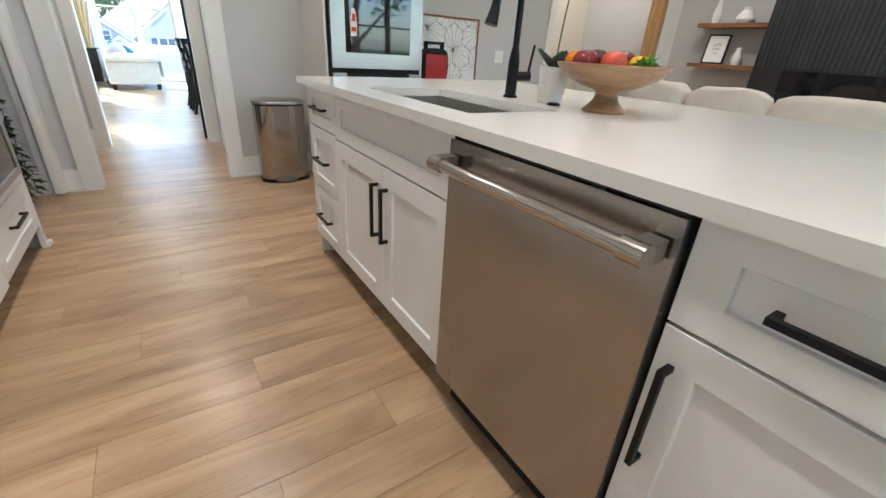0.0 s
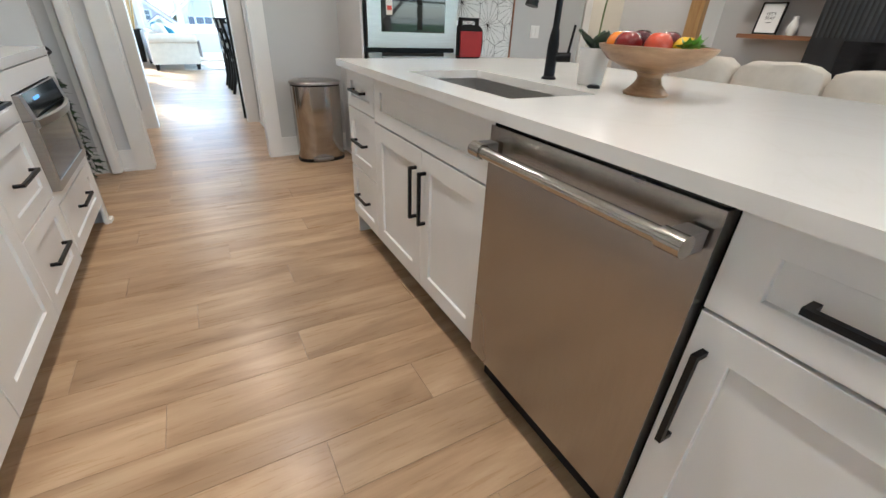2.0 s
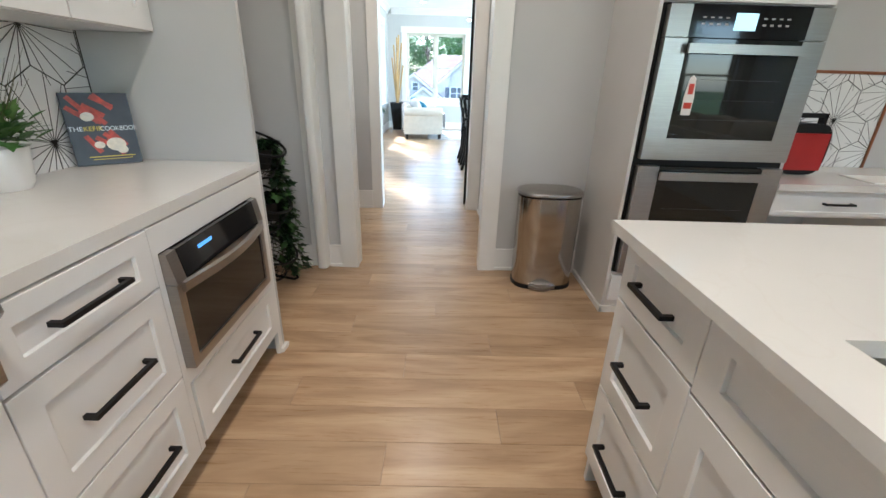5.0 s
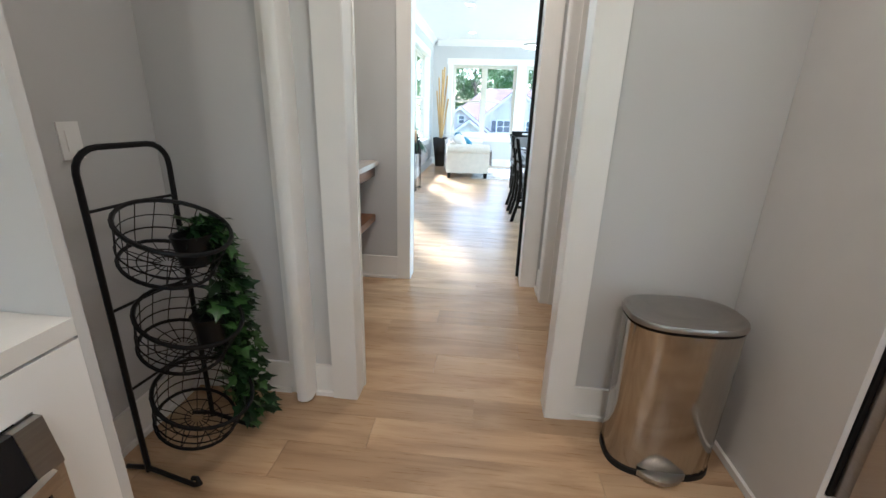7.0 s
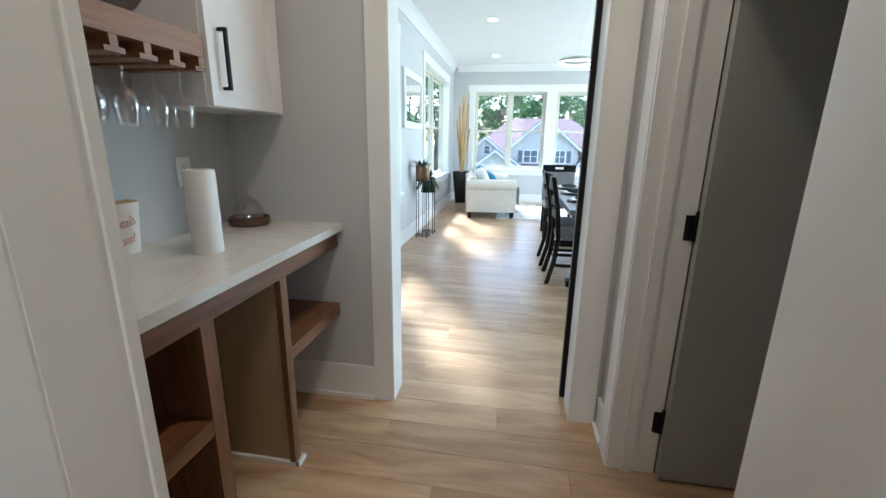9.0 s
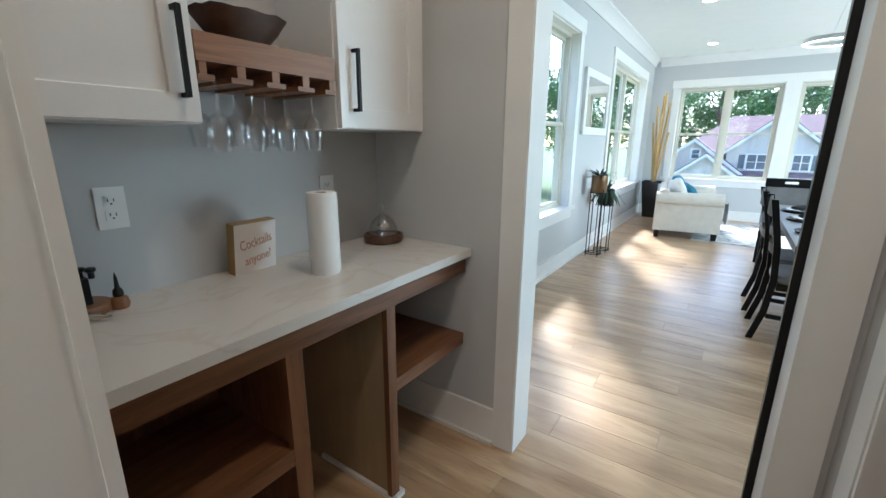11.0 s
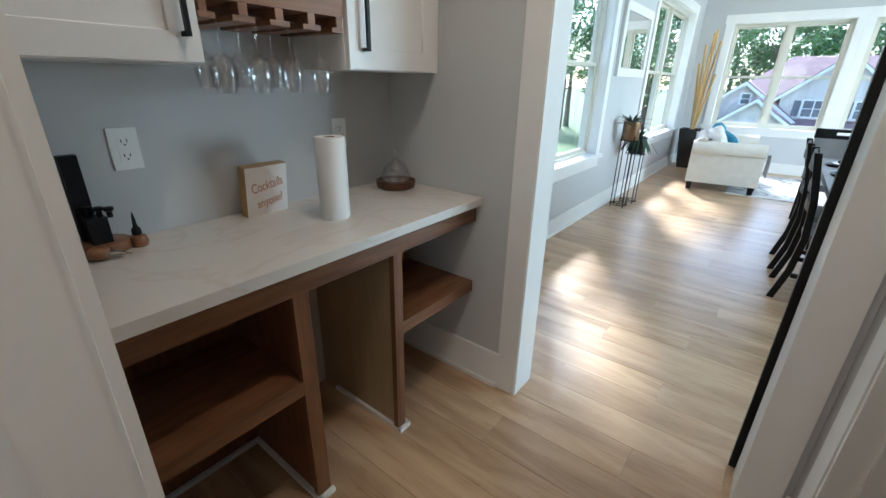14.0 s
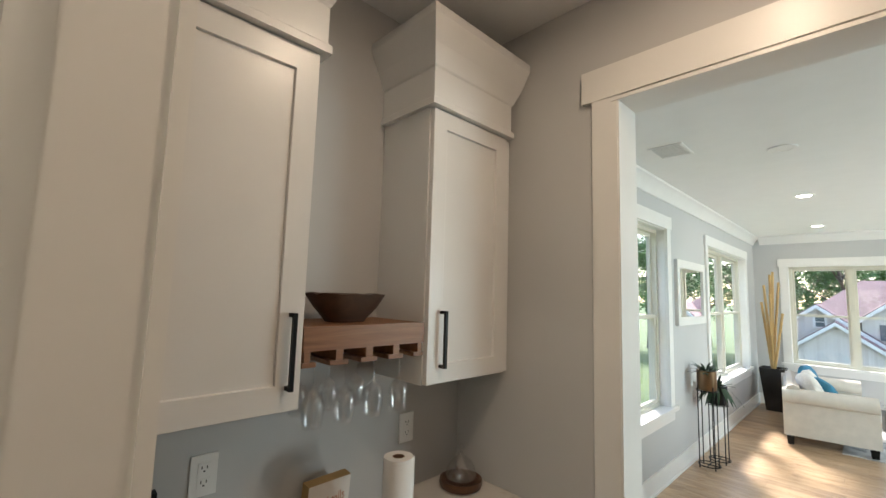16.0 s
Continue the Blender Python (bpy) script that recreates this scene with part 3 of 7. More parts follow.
rod(bm, (ex - 0.006, ey, ez - 0.042), (ex - 0.020, ey, ez - 0.097), 0.0155, 0.0225, 18)
part("spray_head", bm, M_BLACK, root, bevel=0.001)
bm = bmesh.new()
rod(bm, (1.315, 1.35, CT + 0.075), (1.37, 1.312, CT + 0.078), 0.017, 0.017, 18)
rod(bm, (1.362, 1.318, CT + 0.085), (1.372, 1.312, CT + 0.185), 0.005, 0.0045, 10)
part("lever", bm, M_BLACK, root)
bm = bmesh.new()
lathe(bm, [(0.0, CT + 0.009), (0.016, CT + 0.009), (0.021, CT + 0.005), (0.022, CT)], 1.305, 1.113, 24, caps=False)
solid("air_switch", bm, M_BLACK, (1.305, 1.113, CT), "small round black air switch button on the worktop", "switch")

# dishwasher
root = thing("dishwasher", (0.8, 0.595, 0), "stainless steel dishwasher with a thick bar handle", "dishwasher")
y0, y1 = 0.318, 0.921
bm = boxes((0.795, 1.4, y0 + 0.003, y1 - 0.003, 0.10, 0.884))
part("tub", bm, M_RUBBER, root)
bm = boxes((0.755, 0.792, y0 + 0.006, y1 - 0.006, 0.140, 0.873))
dwdoor = part("door", bm, M_STEEL, root, "brushed stainless steel door", bevel=0.006)
bm = boxes((0.764, 0.796, y0 + 0.010, y1 - 0.010, 0.8735, 0.881))
part("control_strip", bm, M_BLACKGLOSS, root, "glossy black control strip on the door's top edge")
bm = boxes((0.770, 0.781, 0.485, 0.503, 0.8815, 0.8822))
part("status_light", bm, M_BLUE, root, "blue status light")
bm = boxes((0.825, 0.845, y0 + 0.003, y1 - 0.003, 0.0, 0.112))
part("toe_kick", bm, M_RUBBER, root)
bm = bmesh.new()
rod(bm, (0.700, y0 + 0.03, 0.822), (0.700, y1 - 0.03, 0.822), 0.0145, seg=20)
for k in (y0 + 0.028, y1 - 0.028):
    s = 1 if k < 0.6 else -1
    rod(bm, (0.700, k + 0.03 * s, 0.822), (0.700, k - 0.012 * s, 0.822), 0.0185, seg=20)
h = part("handle", bm, M_CHROME, dwdoor, "thick round satin steel handle", bevel=0.0015)
for k in (y0 + 0.035, y1 - 0.035):
    part("handle_bracket", boxes((0.693, 0.748, k - 0.017, k + 0.017, 0.805, 0.839)), M_STEELH, dwdoor, bevel=0.004)

# ---- cooking side ----
LX, LY0 = -0.469, -1.5
LT, LB = 0.915, 0.880
FL = Face("+x", -0.487)
RY0, RY1 = 0.775, 1.722
for y0, y1 in ((LY0, RY0 - 0.002), (RY1 + 0.002, 2.877)):
    bm = boxes((-1.078, LX, y0, y1, LB, LT))
    solid("counter_worktop", bm, M_QUARTZ, (-0.77, y0, LB), "polished white quartz worktop along the wall", "worktop", bevel=0.003)
FACE_L = -0.489


def left_unit(y0, y1, label, top=LB):
    root = thing("base_cabinet", (-0.8, (y0 + y1) / 2, 0), label, "cabinet", "wall side cabinets")
    bm = boxes((-1.078, FACE_L, y0 + 0.0005, y1 - 0.0005, 0.10, top))
    part("body", bm, M_CAB, root)
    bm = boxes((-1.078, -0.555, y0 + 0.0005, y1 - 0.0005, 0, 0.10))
    part("toe_kick", bm, M_TOE, root, "toe kick with the recess's shade put into its grey")
    return root


c = left_unit(RY0 + 0.0, RY1 + 0.01, "white shaker cabinet under the rangetop with two doors", 0.758)
ym = 1.246
d = shaker(c, FL, RY0, ym, 0.112, 0.753)
pull(d, FL, ym - 0.040, 0.520, 0.20, True)
d = shaker(c, FL, ym + 0.001, RY1 + 0.01, 0.112, 0.753)
pull(d, FL, ym + 0.040, 0.520, 0.20, True)
c = left_unit(LY0, RY0, "white shaker cabinet with two doors beside the rangetop")
shaker(c, FL, 0.30, RY0, 0.112, 0.874)
shaker(c, FL, -0.25, 0.2995, 0.112, 0.874)
c = left_unit(RY1 + 0.0105, 2.165, "white shaker cabinet with three drawers beside the rangetop")
drawer(c, FL, RY1 + 0.0105, 2.165, 0.712, 0.874, 0.20)
drawer(c, FL, RY1 + 0.0105, 2.165, 0.415, 0.708, 0.20)
drawer(c, FL, RY1 + 0.0105, 2.165, 0.112, 0.411, 0.20)
c = left_unit(2.1655, 2.877, "white cabinet around a drawer microwave, one drawer below")
drawer(c, FL, 2.20, 2.840, 0.125, 0.365, 0.20, pulled=0.27)
bm = boxes((-0.489, -0.469, 2.167, 2.1885, 0.112, 0.874), (-0.489, -0.469, 2.8405, 2.877, 0.0, 0.874), (-0.489, -0.469, 2.1885, 2.8405, 0.797, 0.874), (-0.489, -0.469, 2.7765, 2.8405, 0.367, 0.797), (-0.489, -0.469, 2.1885, 2.7765, 0.367, 0.423))
part("face_frame", bm, M_CAB, c, bevel=0.0015)
bm = boxes((-0.490, -0.457, 2.85, 2.879, 0.0, 0.022), (-0.472, -0.454, 2.8795, 2.915, 0.0, 0.02))
part("shoe", bm, M_TRIM, c, "white painted shoe moulding", bevel=0.003)

# drawer microwave
root = thing("drawer_microwave", (-0.6, 2.565, 0.43), "stainless steel drawer microwave with a black glass window", "microwave")
y0, y1 = 2.190, 2.775
bm = boxes((-0.95, -0.4710, y0 + 0.02, y1 - 0.02, 0.42, 0.788))
part("housing", bm, M_RUBBER, root)
bm = boxes((-0.4700, -0.4390, y0, y1, 0.425, 0.455), (-0.4700, -0.4390, y0, y0 + 0.03, 0.455, 0.700), (-0.4700, -0.4390, y1 - 0.03, y1, 0.455, 0.700), (-0.4700, -0.4390, y0 + 0.03, y1 - 0.03, 0.665, 0.700))
dr = part("drawer", bm, M_STEELH, root, "brushed steel drawer frame", bevel=0.002)
bm = boxes((-0.4680, -0.4450, y0 + 0.03, y1 - 0.03, 0.455, 0.665))
part("window", bm, M_BLACKGLOSS, dr, "dark glass window")
bm = bmesh.new()
prism(bm, [(-0.4700, 0.793), (-0.4700, 0.703), (-0.4350, 0.703), (-0.4510, 0.793)], "y", y0 + 0.045, y1 - 0.045)
cp = part("control_panel", bm, M_BLACKGLOSS, root, "sloped black control panel", bevel=0.002)
for yy0, yy1 in ((y0, y0 + 0.044), (y1 - 0.044, y1)):
    bm = bmesh.new()
    prism(bm, [(-0.4700, 0.793), (-0.4700, 0.703), (-0.4350, 0.703), (-0.4510, 0.793)], "y", yy0, yy1)
    part("panel_end", bm, M_STEELH, root, bevel=0.002)
bm = bmesh.new()
yy = [y0 + 0.02 + (y1 - y0 - 0.04) * i / 12 for i in range(13)]
loft(bm, [[Vector((-0.4390 + dx + 0.032 * math.sin(math.pi * i / 12), y, 0.672 + dz)) for dx, dz in ((0, 0), (0.012, 0.004), (0.012, 0.030), (0, 0.034))] for i, y in enumerate(yy)])
part("handle", bm, M_STEELH, dr, "bowed steel handle")
bm = bmesh.new()
for k in range(6):
    for row in range(2):
        yk = 2.46 + k * 0.034
        box(bm, -0.4468 - row * 0.004 + 0.002, -0.4456 - row * 0.004 + 0.002, yk, yk + 0.016, 0.733 + row * 0.022, 0.740 + row * 0.022)
part("keypad", bm, plain("printed_grey", (0.45, 0.45, 0.45), 0.5), cp)
bm = boxes((-0.4465, -0.4445, 2.33, 2.41, 0.738, 0.768))
part("display", bm, glow("pale_display", (0.12, 0.35, 0.9), 0.12), cp)

# rangetop
root = thing("gas_rangetop", (-0.75, 1.25, 0.78), "stainless steel gas rangetop with six lit knobs", "rangetop")
bm = bmesh.new()
prism(bm, [(-1.03, 0.760), (-1.03, 0.932), (-0.485, 0.932), (-0.402, 0.932), (-0.388, 0.922), (-0.386, 0.900), (-0.396, 0.888), (-0.425, 0.884), (-0.428, 0.768), (-0.436, 0.760)], "y", RY0, RY1)
part("body", bm, M_STEELH, root, bevel=0.004)
bm = boxes((-1.02, -0.462, RY0 + 0.02, RY1 - 0.02, 0.9325, 0.938))
part("burner_pan", bm, M_BLACKGLOSS, root, "black enamel burner pan", bevel=0.003)
BX = (-0.90, -0.63)
for yb in (0.945, 1.2475, 1.55):
    for xb in BX:
        bm = bmesh.new()
        lathe(bm, [(0.058, 0.938), (0.055, 0.948), (0.043, 0.951), (0.043, 0.956), (0.036, 0.960), (0.0, 0.960)], xb, yb, 24, caps=False)
        part("burner", bm, M_IRON, root)
for yb in (0.945, 1.2475, 1.55):
    bm = bmesh.new()
    g0, g1, zt = yb - 0.148, yb + 0.148, 0.974
    for yy_ in (g0, g1):
        box(bm, -1.01, -0.478, yy_ - 0.007, yy_ + 0.007, zt - 0.018, zt)
    for xx_ in (-1.01, -0.765, -0.478):
        box(bm, xx_ - 0.007, xx_ + 0.007, g0 - 0.007, g1 + 0.007, zt - 0.018, zt)
    for xb in BX:
        for a in range(4):
            ang = math.pi / 4 + a * math.pi / 2
            c_, s_ = math.cos(ang), math.sin(ang)
            tube(bm, [(xb + 0.035 * c_, yb + 0.035 * s_, zt + 0.004), (xb + 0.09 * c_, yb + 0.09 * s_, zt), (xb + 0.15 * c_, yb + 0.15 * s_, zt - 0.010)], 0.0075, 6)
        for sy in (-1, 1):
            box(bm, xb - 0.006, xb + 0.006, yb + sy * 0.05 - 0.0, yb + sy * 0.05 + 0.006, zt - 0.012, zt + 0.006)
            box(bm, xb - 0.006, xb + 0.006, min(yb + sy * 0.045, yb + sy * 0.148), max(yb + sy * 0.045, yb + sy * 0.148), zt - 0.010, zt + 0.006)
    for xx_ in (-1.01, -0.478):
        for yy_ in (g0, g1):
            box(bm, xx_ - 0.011, xx_ + 0.011, yy_ - 0.009, yy_ + 0.009, 0.938, zt + 0.014)
    part("grate", bm, M_IRON, root, "cast iron grate", bevel=0.002)
nrm, up, sd = Vector((1, 0, 0)), Vector((0, 0, 1)), Vector((0, 1, 0))
for k in range(6):
    c0 = Vector((-0.4255, 0.942 + k * 0.1198, 0.836))
    bm = bmesh.new()
    rod(bm, c0 - nrm * 0.001, c0 + nrm * 0.003, 0.038, 0.037, 30)
    rod(bm, c0 + nrm * 0.003, c0 + nrm * 0.024, 0.0325, 0.031, 30)
    kb = part("knob_bezel", bm, M_CHROME, root, bevel=0.001)
    bm = bmesh.new()
    rod(bm, c0 + nrm * 0.0245, c0 + nrm * 0.029, 0.0255, 0.0255, 30)
    prof = [(0.0245 * math.cos(a), 0.0245 * math.sin(a)) for a in [math.radians(-62 + 124 * i / 10) for i in range(11)]]
    prof += [(-u, v) for u, v in prof[::-1]]
    loft(bm, [[c0 + nrm * w + sd * (u * q) + up * (v * q) for u, v in prof] for w, q in ((0.029, 1.0), (0.053, 0.96), (0.056, 0.90))])
    part("knob", bm, M_CHROME, kb, "turned steel knob with a flat grip", bevel=0.0008)
    for r_, w_, a_ in ((0.0322, 0.0135, 0.40), (0.0238, 0.0410, 0.30)):
        bm = bmesh.new()
        tube(bm, [c0 + nrm * w_ + (up * math.cos(q) + sd * math.sin(q)) * r_ for q in [a_ * (i / 4 - 1) for i in range(9)]], 0.0021, 6)
        part("knob_light", bm, M_BLUE, kb, "blue light on top of the knob")

# ---- double oven tower ----
TX0, TX1, TYF, TYB = 1.250, 2.055, 3.315, 3.880
root = thing("oven_tower", (1.6, 3.6, 0), "tall white cabinet tower around a double wall oven", "cabinet")
M_TOWER = plain("tower_paint", (0.62, 0.60, 0.58), 0.4, var=0.02, bump=0.02)
for x0, x1 in ((TX0, TX0 + 0.018), (TX1 - 0.018, TX1)):
    part("side_panel", boxes((x0, x1, TYF, TYB, 0.0, KIT_Z - 0.01)), M_TOWER, root)
part("upper_box", boxes((TX0 + 0.018, TX1 - 0.018, TYF + 0.002, TYB, 1.599, KIT_Z - 0.01)), M_TOWER, root)
part("lower_box", boxes((TX0 + 0.018, TX1 - 0.018, TYF + 0.002, TYB, 0.0, 0.258)), M_TOWER, root)
FO = Face("-y", TYF)
drawer(root, FO, TX0 + 0.02, TX1 - 0.02, 0.085, 0.245, 0.20)
shaker(root, FO, TX0 + 0.02, TX1 - 0.02, 1.602, 1.79, "lift_front")
shaker(root, FO, TX0 + 0.02, (TX0 + TX1) / 2, 1.793, 2.70)
shaker(root, FO, (TX0 + TX1) / 2 + 0.001, TX1 - 0.02, 1.793, 2.70)
bm = boxes((TX0 - 0.012, TX1, TYF - 0.012, TYF + 0.01, 0, 0.04), (TX0 - 0.014, TX0, TYF - 0.012, TYB - 0.03, 0, 0.03))
part("shoe", bm, M_TRIM, root, bevel=0.004)
root = thing("double_oven", (1.62, 3.35, 0.26), "stainless steel double wall oven with black glass doors", "oven")
OX0, OX1 = 1.285, 2.022
bm = boxes((OX0 - 0.012, OX1 + 0.012, TYF - 0.004, TYB - 0.05, 0.262, 1.597))
part("housing", bm, M_RUBBER, root, bevel=0.002)
FV = Face("-y", TYF - 0.006)
M_OVENGLASS = plain("oven_glass", (0.012, 0.013, 0.012), 0.03, var=0.05, bump=0)


def oven_door(v0, v1):
    bm = bmesh.new()
    s, b, t = 0.105, 0.105, 0.075
    yf = TYF - 0.006
    prism(bm, [(OX0, v1), (OX0, v0), (OX1, v0), (OX1, v1), (OX1 - s, v1), (OX1 - s, v0 + b), (OX0 + s, v0 + b), (OX0 + s, v1)], "y", yf - 0.042, yf)
    d = part("oven_door", bm, M_STEELH, root, "brushed steel door frame", bevel=0.003)
    bm = bmesh.new()
    FV.box(bm, OX0 + s, OX1 - s, v0 + b, v1, 0, 0.040)
    g = part("glass", bm, M_OVENGLASS, d, "black oven glass", bevel=0.002)
    bm = bmesh.new()
    for k in range(3):
        FV.box(bm, OX0 + s + 0.05, OX1 - s - 0.05, v0 + b + 0.09 + k * 0.09, v0 + b + 0.0915 + k * 0.09, 0.0401, 0.0406)
    part("rack_shadow", bm, plain("rack_wire", (0.05, 0.05, 0.05), 0.4), d)
    bm = bmesh.new()
    FV.box(bm, OX0 + s - 0.005, OX1 - s + 0.005, v1 - 0.062, v1 - 0.022, 0.062, 0.078)
    for u in (OX0 + s + 0.03, OX1 - s - 0.03):
        FV.box(bm, u - 0.014, u + 0.014, v1 - 0.056, v1 - 0.028, 0.040, 0.064)
    part("handle", bm, M_STEELH, d, "flat steel bar handle", bevel=0.005)


oven_door(0.275, 0.870)
oven_door(0.905, 1.452)
for u in (OX0, OX1 - 0.10):
    bm = bmesh.new()
    FV.box(bm, u, u + 0.10, 1.457, 1.588, 0, 0.040)
    part("control_end", bm, M_STEELH, root, bevel=0.003)
bm = bmesh.new()
FV.box(bm, OX0 + 0.10, OX1 - 0.10, 1.457, 1.588, 0, 0.038)
cp = part("control_panel", bm, M_BLACKGLOSS, root, bevel=0.002)
bm = bmesh.new()
FV.box(bm, 1.585, 1.685, 1.488, 1.558, 0.0382, 0.0390)
part("display", bm, glow("oven_display", (0.35, 0.55, 0.62), 0.2), cp, "pale lit display")
M_KEYS = plain("printed_grey_keys", (0.4, 0.4, 0.4), 0.5)
for k in range(4):
    for sgn in (-1, 1):
        u = 1.635 + sgn * (0.085 + k * 0.035)
        for z0, z1 in ((1.508, 1.516), (1.535, 1.541)):
            bm = bmesh.new()
            FV.box(bm, u - 0.008, u + 0.008, z0, z1, 0.0382, 0.0387)
            part("touch_key", bm, M_KEYS, cp)
bm = bmesh.new()
pts = [(1.432, 1.12), (1.478, 1.12), (1.480, 1.20), (1.470, 1.285), (1.455, 1.30), (1.440, 1.285), (1.430, 1.20)]
prism(bm, [(u, v) for u, v in pts], "y", TYF - 0.0480, TYF - 0.0466)
tg = solid("hang_tag", bm, plain("tag_card", (0.78, 0.74, 0.70), 0.5), (1.455, TYF - 0.047, 1.12), "white and red paper tag stuck on the oven glass", "tag")
M_TAGRED = plain("tag_red", (0.5, 0.04, 0.02), 0.5)
for x0, x1, z0, z1 in ((1.437, 1.474, 1.15, 1.178), (1.444, 1.468, 1.215, 1.262)):
    part("print", boxes((x0, x1, TYF - 0.0492, TYF - 0.0482, z0, z1)), M_TAGRED, tg)

# ---- bar niche ----
BT, BB = 0.918, 0.884
bm = boxes((-1.078, -0.542, 3.965, 5.333, BB, BT))
solid("bar_worktop", bm, M_QUARTZV, (-0.8, 4.6, BB), "veined white quartz bar worktop", "worktop", bevel=0.003)
root = thing("bar_cabinet", (-0.78, 4.65, 0), "stained wood bar base with open shelves and a gap", "bar base")
bm = boxes((-0.597, -0.572, 3.966, 5.333, 0.806, BB - 0.0005))
part("apron", bm, M_BROWN, root, "stained wood apron", bevel=0.0015)
for y0, y1 in ((4.421, 4.473), (4.820, 4.863)):
    bm = boxes((-0.597, -0.573, y0, y1, 0.012, 0.8055))
    part("leg", bm, M_BROWNV, root, bevel=0.0015)
bm = boxes((-1.078, -0.598, 4.430, 4.463, 0.0, 0.875))
part("divider", bm, M_BROWNV, root)
bm = boxes((-0.985, -0.598, 4.842, 4.860, 0.0, 0.875))
part("divider", bm, M_BROWNV, root)
bm = boxes((-1.078, -0.598, 4.833, 4.8415, 0.0, 0.875))
part("raw_side", bm, M_PLY, root, "unfinished tan plywood side of the gap")
bm = boxes((-0.995, -0.986, 3.966, 4.4295, 0.0, 0.875))
part("back_panel", bm, M_BROWNV, root)
bm = boxes((-0.995, -0.986, 4.86, 5.333, 0.3, 0.875))
part("back_panel", bm, M_BROWNV, root)
for y0, y1 in ((3.966, 4.4295), (4.8605, 5.333)):
    bm = boxes((-0.985, -0.575, y0, y1, 0.462, 0.514))
    part("shelf", bm, M_BROWN, root, "thick stained wood shelf", bevel=0.0015)
for b in ((-0.985, -0.562, 4.414, 4.4295, 0, 0.018), (-0.572, -0.557, 4.414, 4.481, 0, 0.018), (-0.985, -0.971, 3.966, 4.42, 0, 0.018),
          (-0.985, -0.562, 4.818, 4.8325, 0, 0.018), (-0.572, -0.557, 4.818, 4.876, 0, 0.018), (-0.985, -0.56, 4.8685, 4.881, 0, 0.018)):
    part("shoe", boxes(b), M_TRIM, root, "white quarter-round shoe", bevel=0.005)

FB = Face("+x", -0.796)


def bar_cabinet(y0, y1, hinge_left):
    root = thing("wall_cabinet", (-0.93, (y0 + y1) / 2, 1.40), "tall white shaker wall cabinet with crown moulding and black handle", "cabinet", "bar wall cabinets")
    part("body", boxes((-1.078, -0.797, y0, y1, 1.402, 2.46)), M_CAB, root, bevel=0.001)
    d = shaker(root, FB, y0 + 0.003, y1 - 0.003, 1.403, 2.405)
    pull(d, FB, (y1 - 0.042) if hinge_left else (y0 + 0.066), 1.56, 0.20, True)
    bm = bmesh.new()
    prof = [(0.0, 2.408), (0.022, 2.408), (0.022, 2.432), (0.012, 2.440), (0.012, 2.552), (0.018, 2.560), (0.024, 2.575), (0.044, 2.625), (0.078, 2.690), (0.084, 2.702), (0.084, 2.735), (0.0, 2.735)]
    rings = []
    for o, z in prof:
        o = o - 0.001
        rings.append([Vector((-1.078, y0 - o, z)), Vector((-0.776 + o, y0 - o, z)), Vector((-0.776 + o, min(y1 + o, 5.334), z)), Vector((-1.078, min(y1 + o, 5.334), z))])
    loft(bm, rings, caps=True)
    part("crown", bm, M_CAB, root, "stepped white crown moulding", smooth=False)
    return root


bar_cabinet(3.972, 4.395, True)
bar_cabinet(4.845, 5.287, False)
part("filler", boxes((-1.05, -0.80, 5.2875, 5.3335, 1.402, 2.41)), M_CAB, bpy.data.objects["wall_cabinet.001"])
root = thing("stemware_shelf", (-0.93, 4.616, 1.5), "oak box shelf with stemware rails between the wall cabinets", "shelf")
part("box", boxes((-1.078, -0.782, 4.3965, 4.8365, 1.552, 1.620)), M_SHELF, root, bevel=0.0015)
for k in range(5):
    yc = 4.408 + k * 0.104
    bm = boxes((-1.07, -0.784, yc - 0.012 + (0.006 if k == 0 else 0), yc + 0.012 + (-0.006 if k == 4 else 0), 1.522, 1.5515), (-1.07, -0.784, max(yc - 0.030, 4.397), min(yc + 0.030, 4.836), 1.508, 1.5215))
    part("rail", bm, M_SHELF, root, bevel=0.001)


def wine_glass(x, y, z, k=1.0):
    """Hung upside down by its foot at z."""
    root = thing("wine_glass", (x, y, z), "clear stemmed wine glass hanging upside down", "wine glass", "hanging wine glasses")
    bm = bmesh.new()
    prof = [(0.0, 0.004), (0.034, 0.001), (0.034, -0.001), (0.008, -0.006), (0.004, -0.02), (0.0035, -0.085), (0.008, -0.098), (0.026, -0.112), (0.0365, -0.135), (0.0385, -0.155), (0.034, -0.19), (0.029, -0.212),
            (0.028, -0.212), (0.033, -0.19), (0.0375, -0.155), (0.0355, -0.136), (0.025, -0.114), (0.006, -0.101), (0.0, -0.1)]
    lathe(bm, [(r * k, z + h * k) for r, h in prof], x, y, 24, caps=False)
    part("glass", bm, M_GLASS, root)


for k in range(4):
    wine_glass(-0.83, 4.46 + k * 0.104, 1.5255, 0.92)
for k in range(3):
    wine_glass(-0.93, 4.46 + k * 0.104, 1.5255, 0.86)

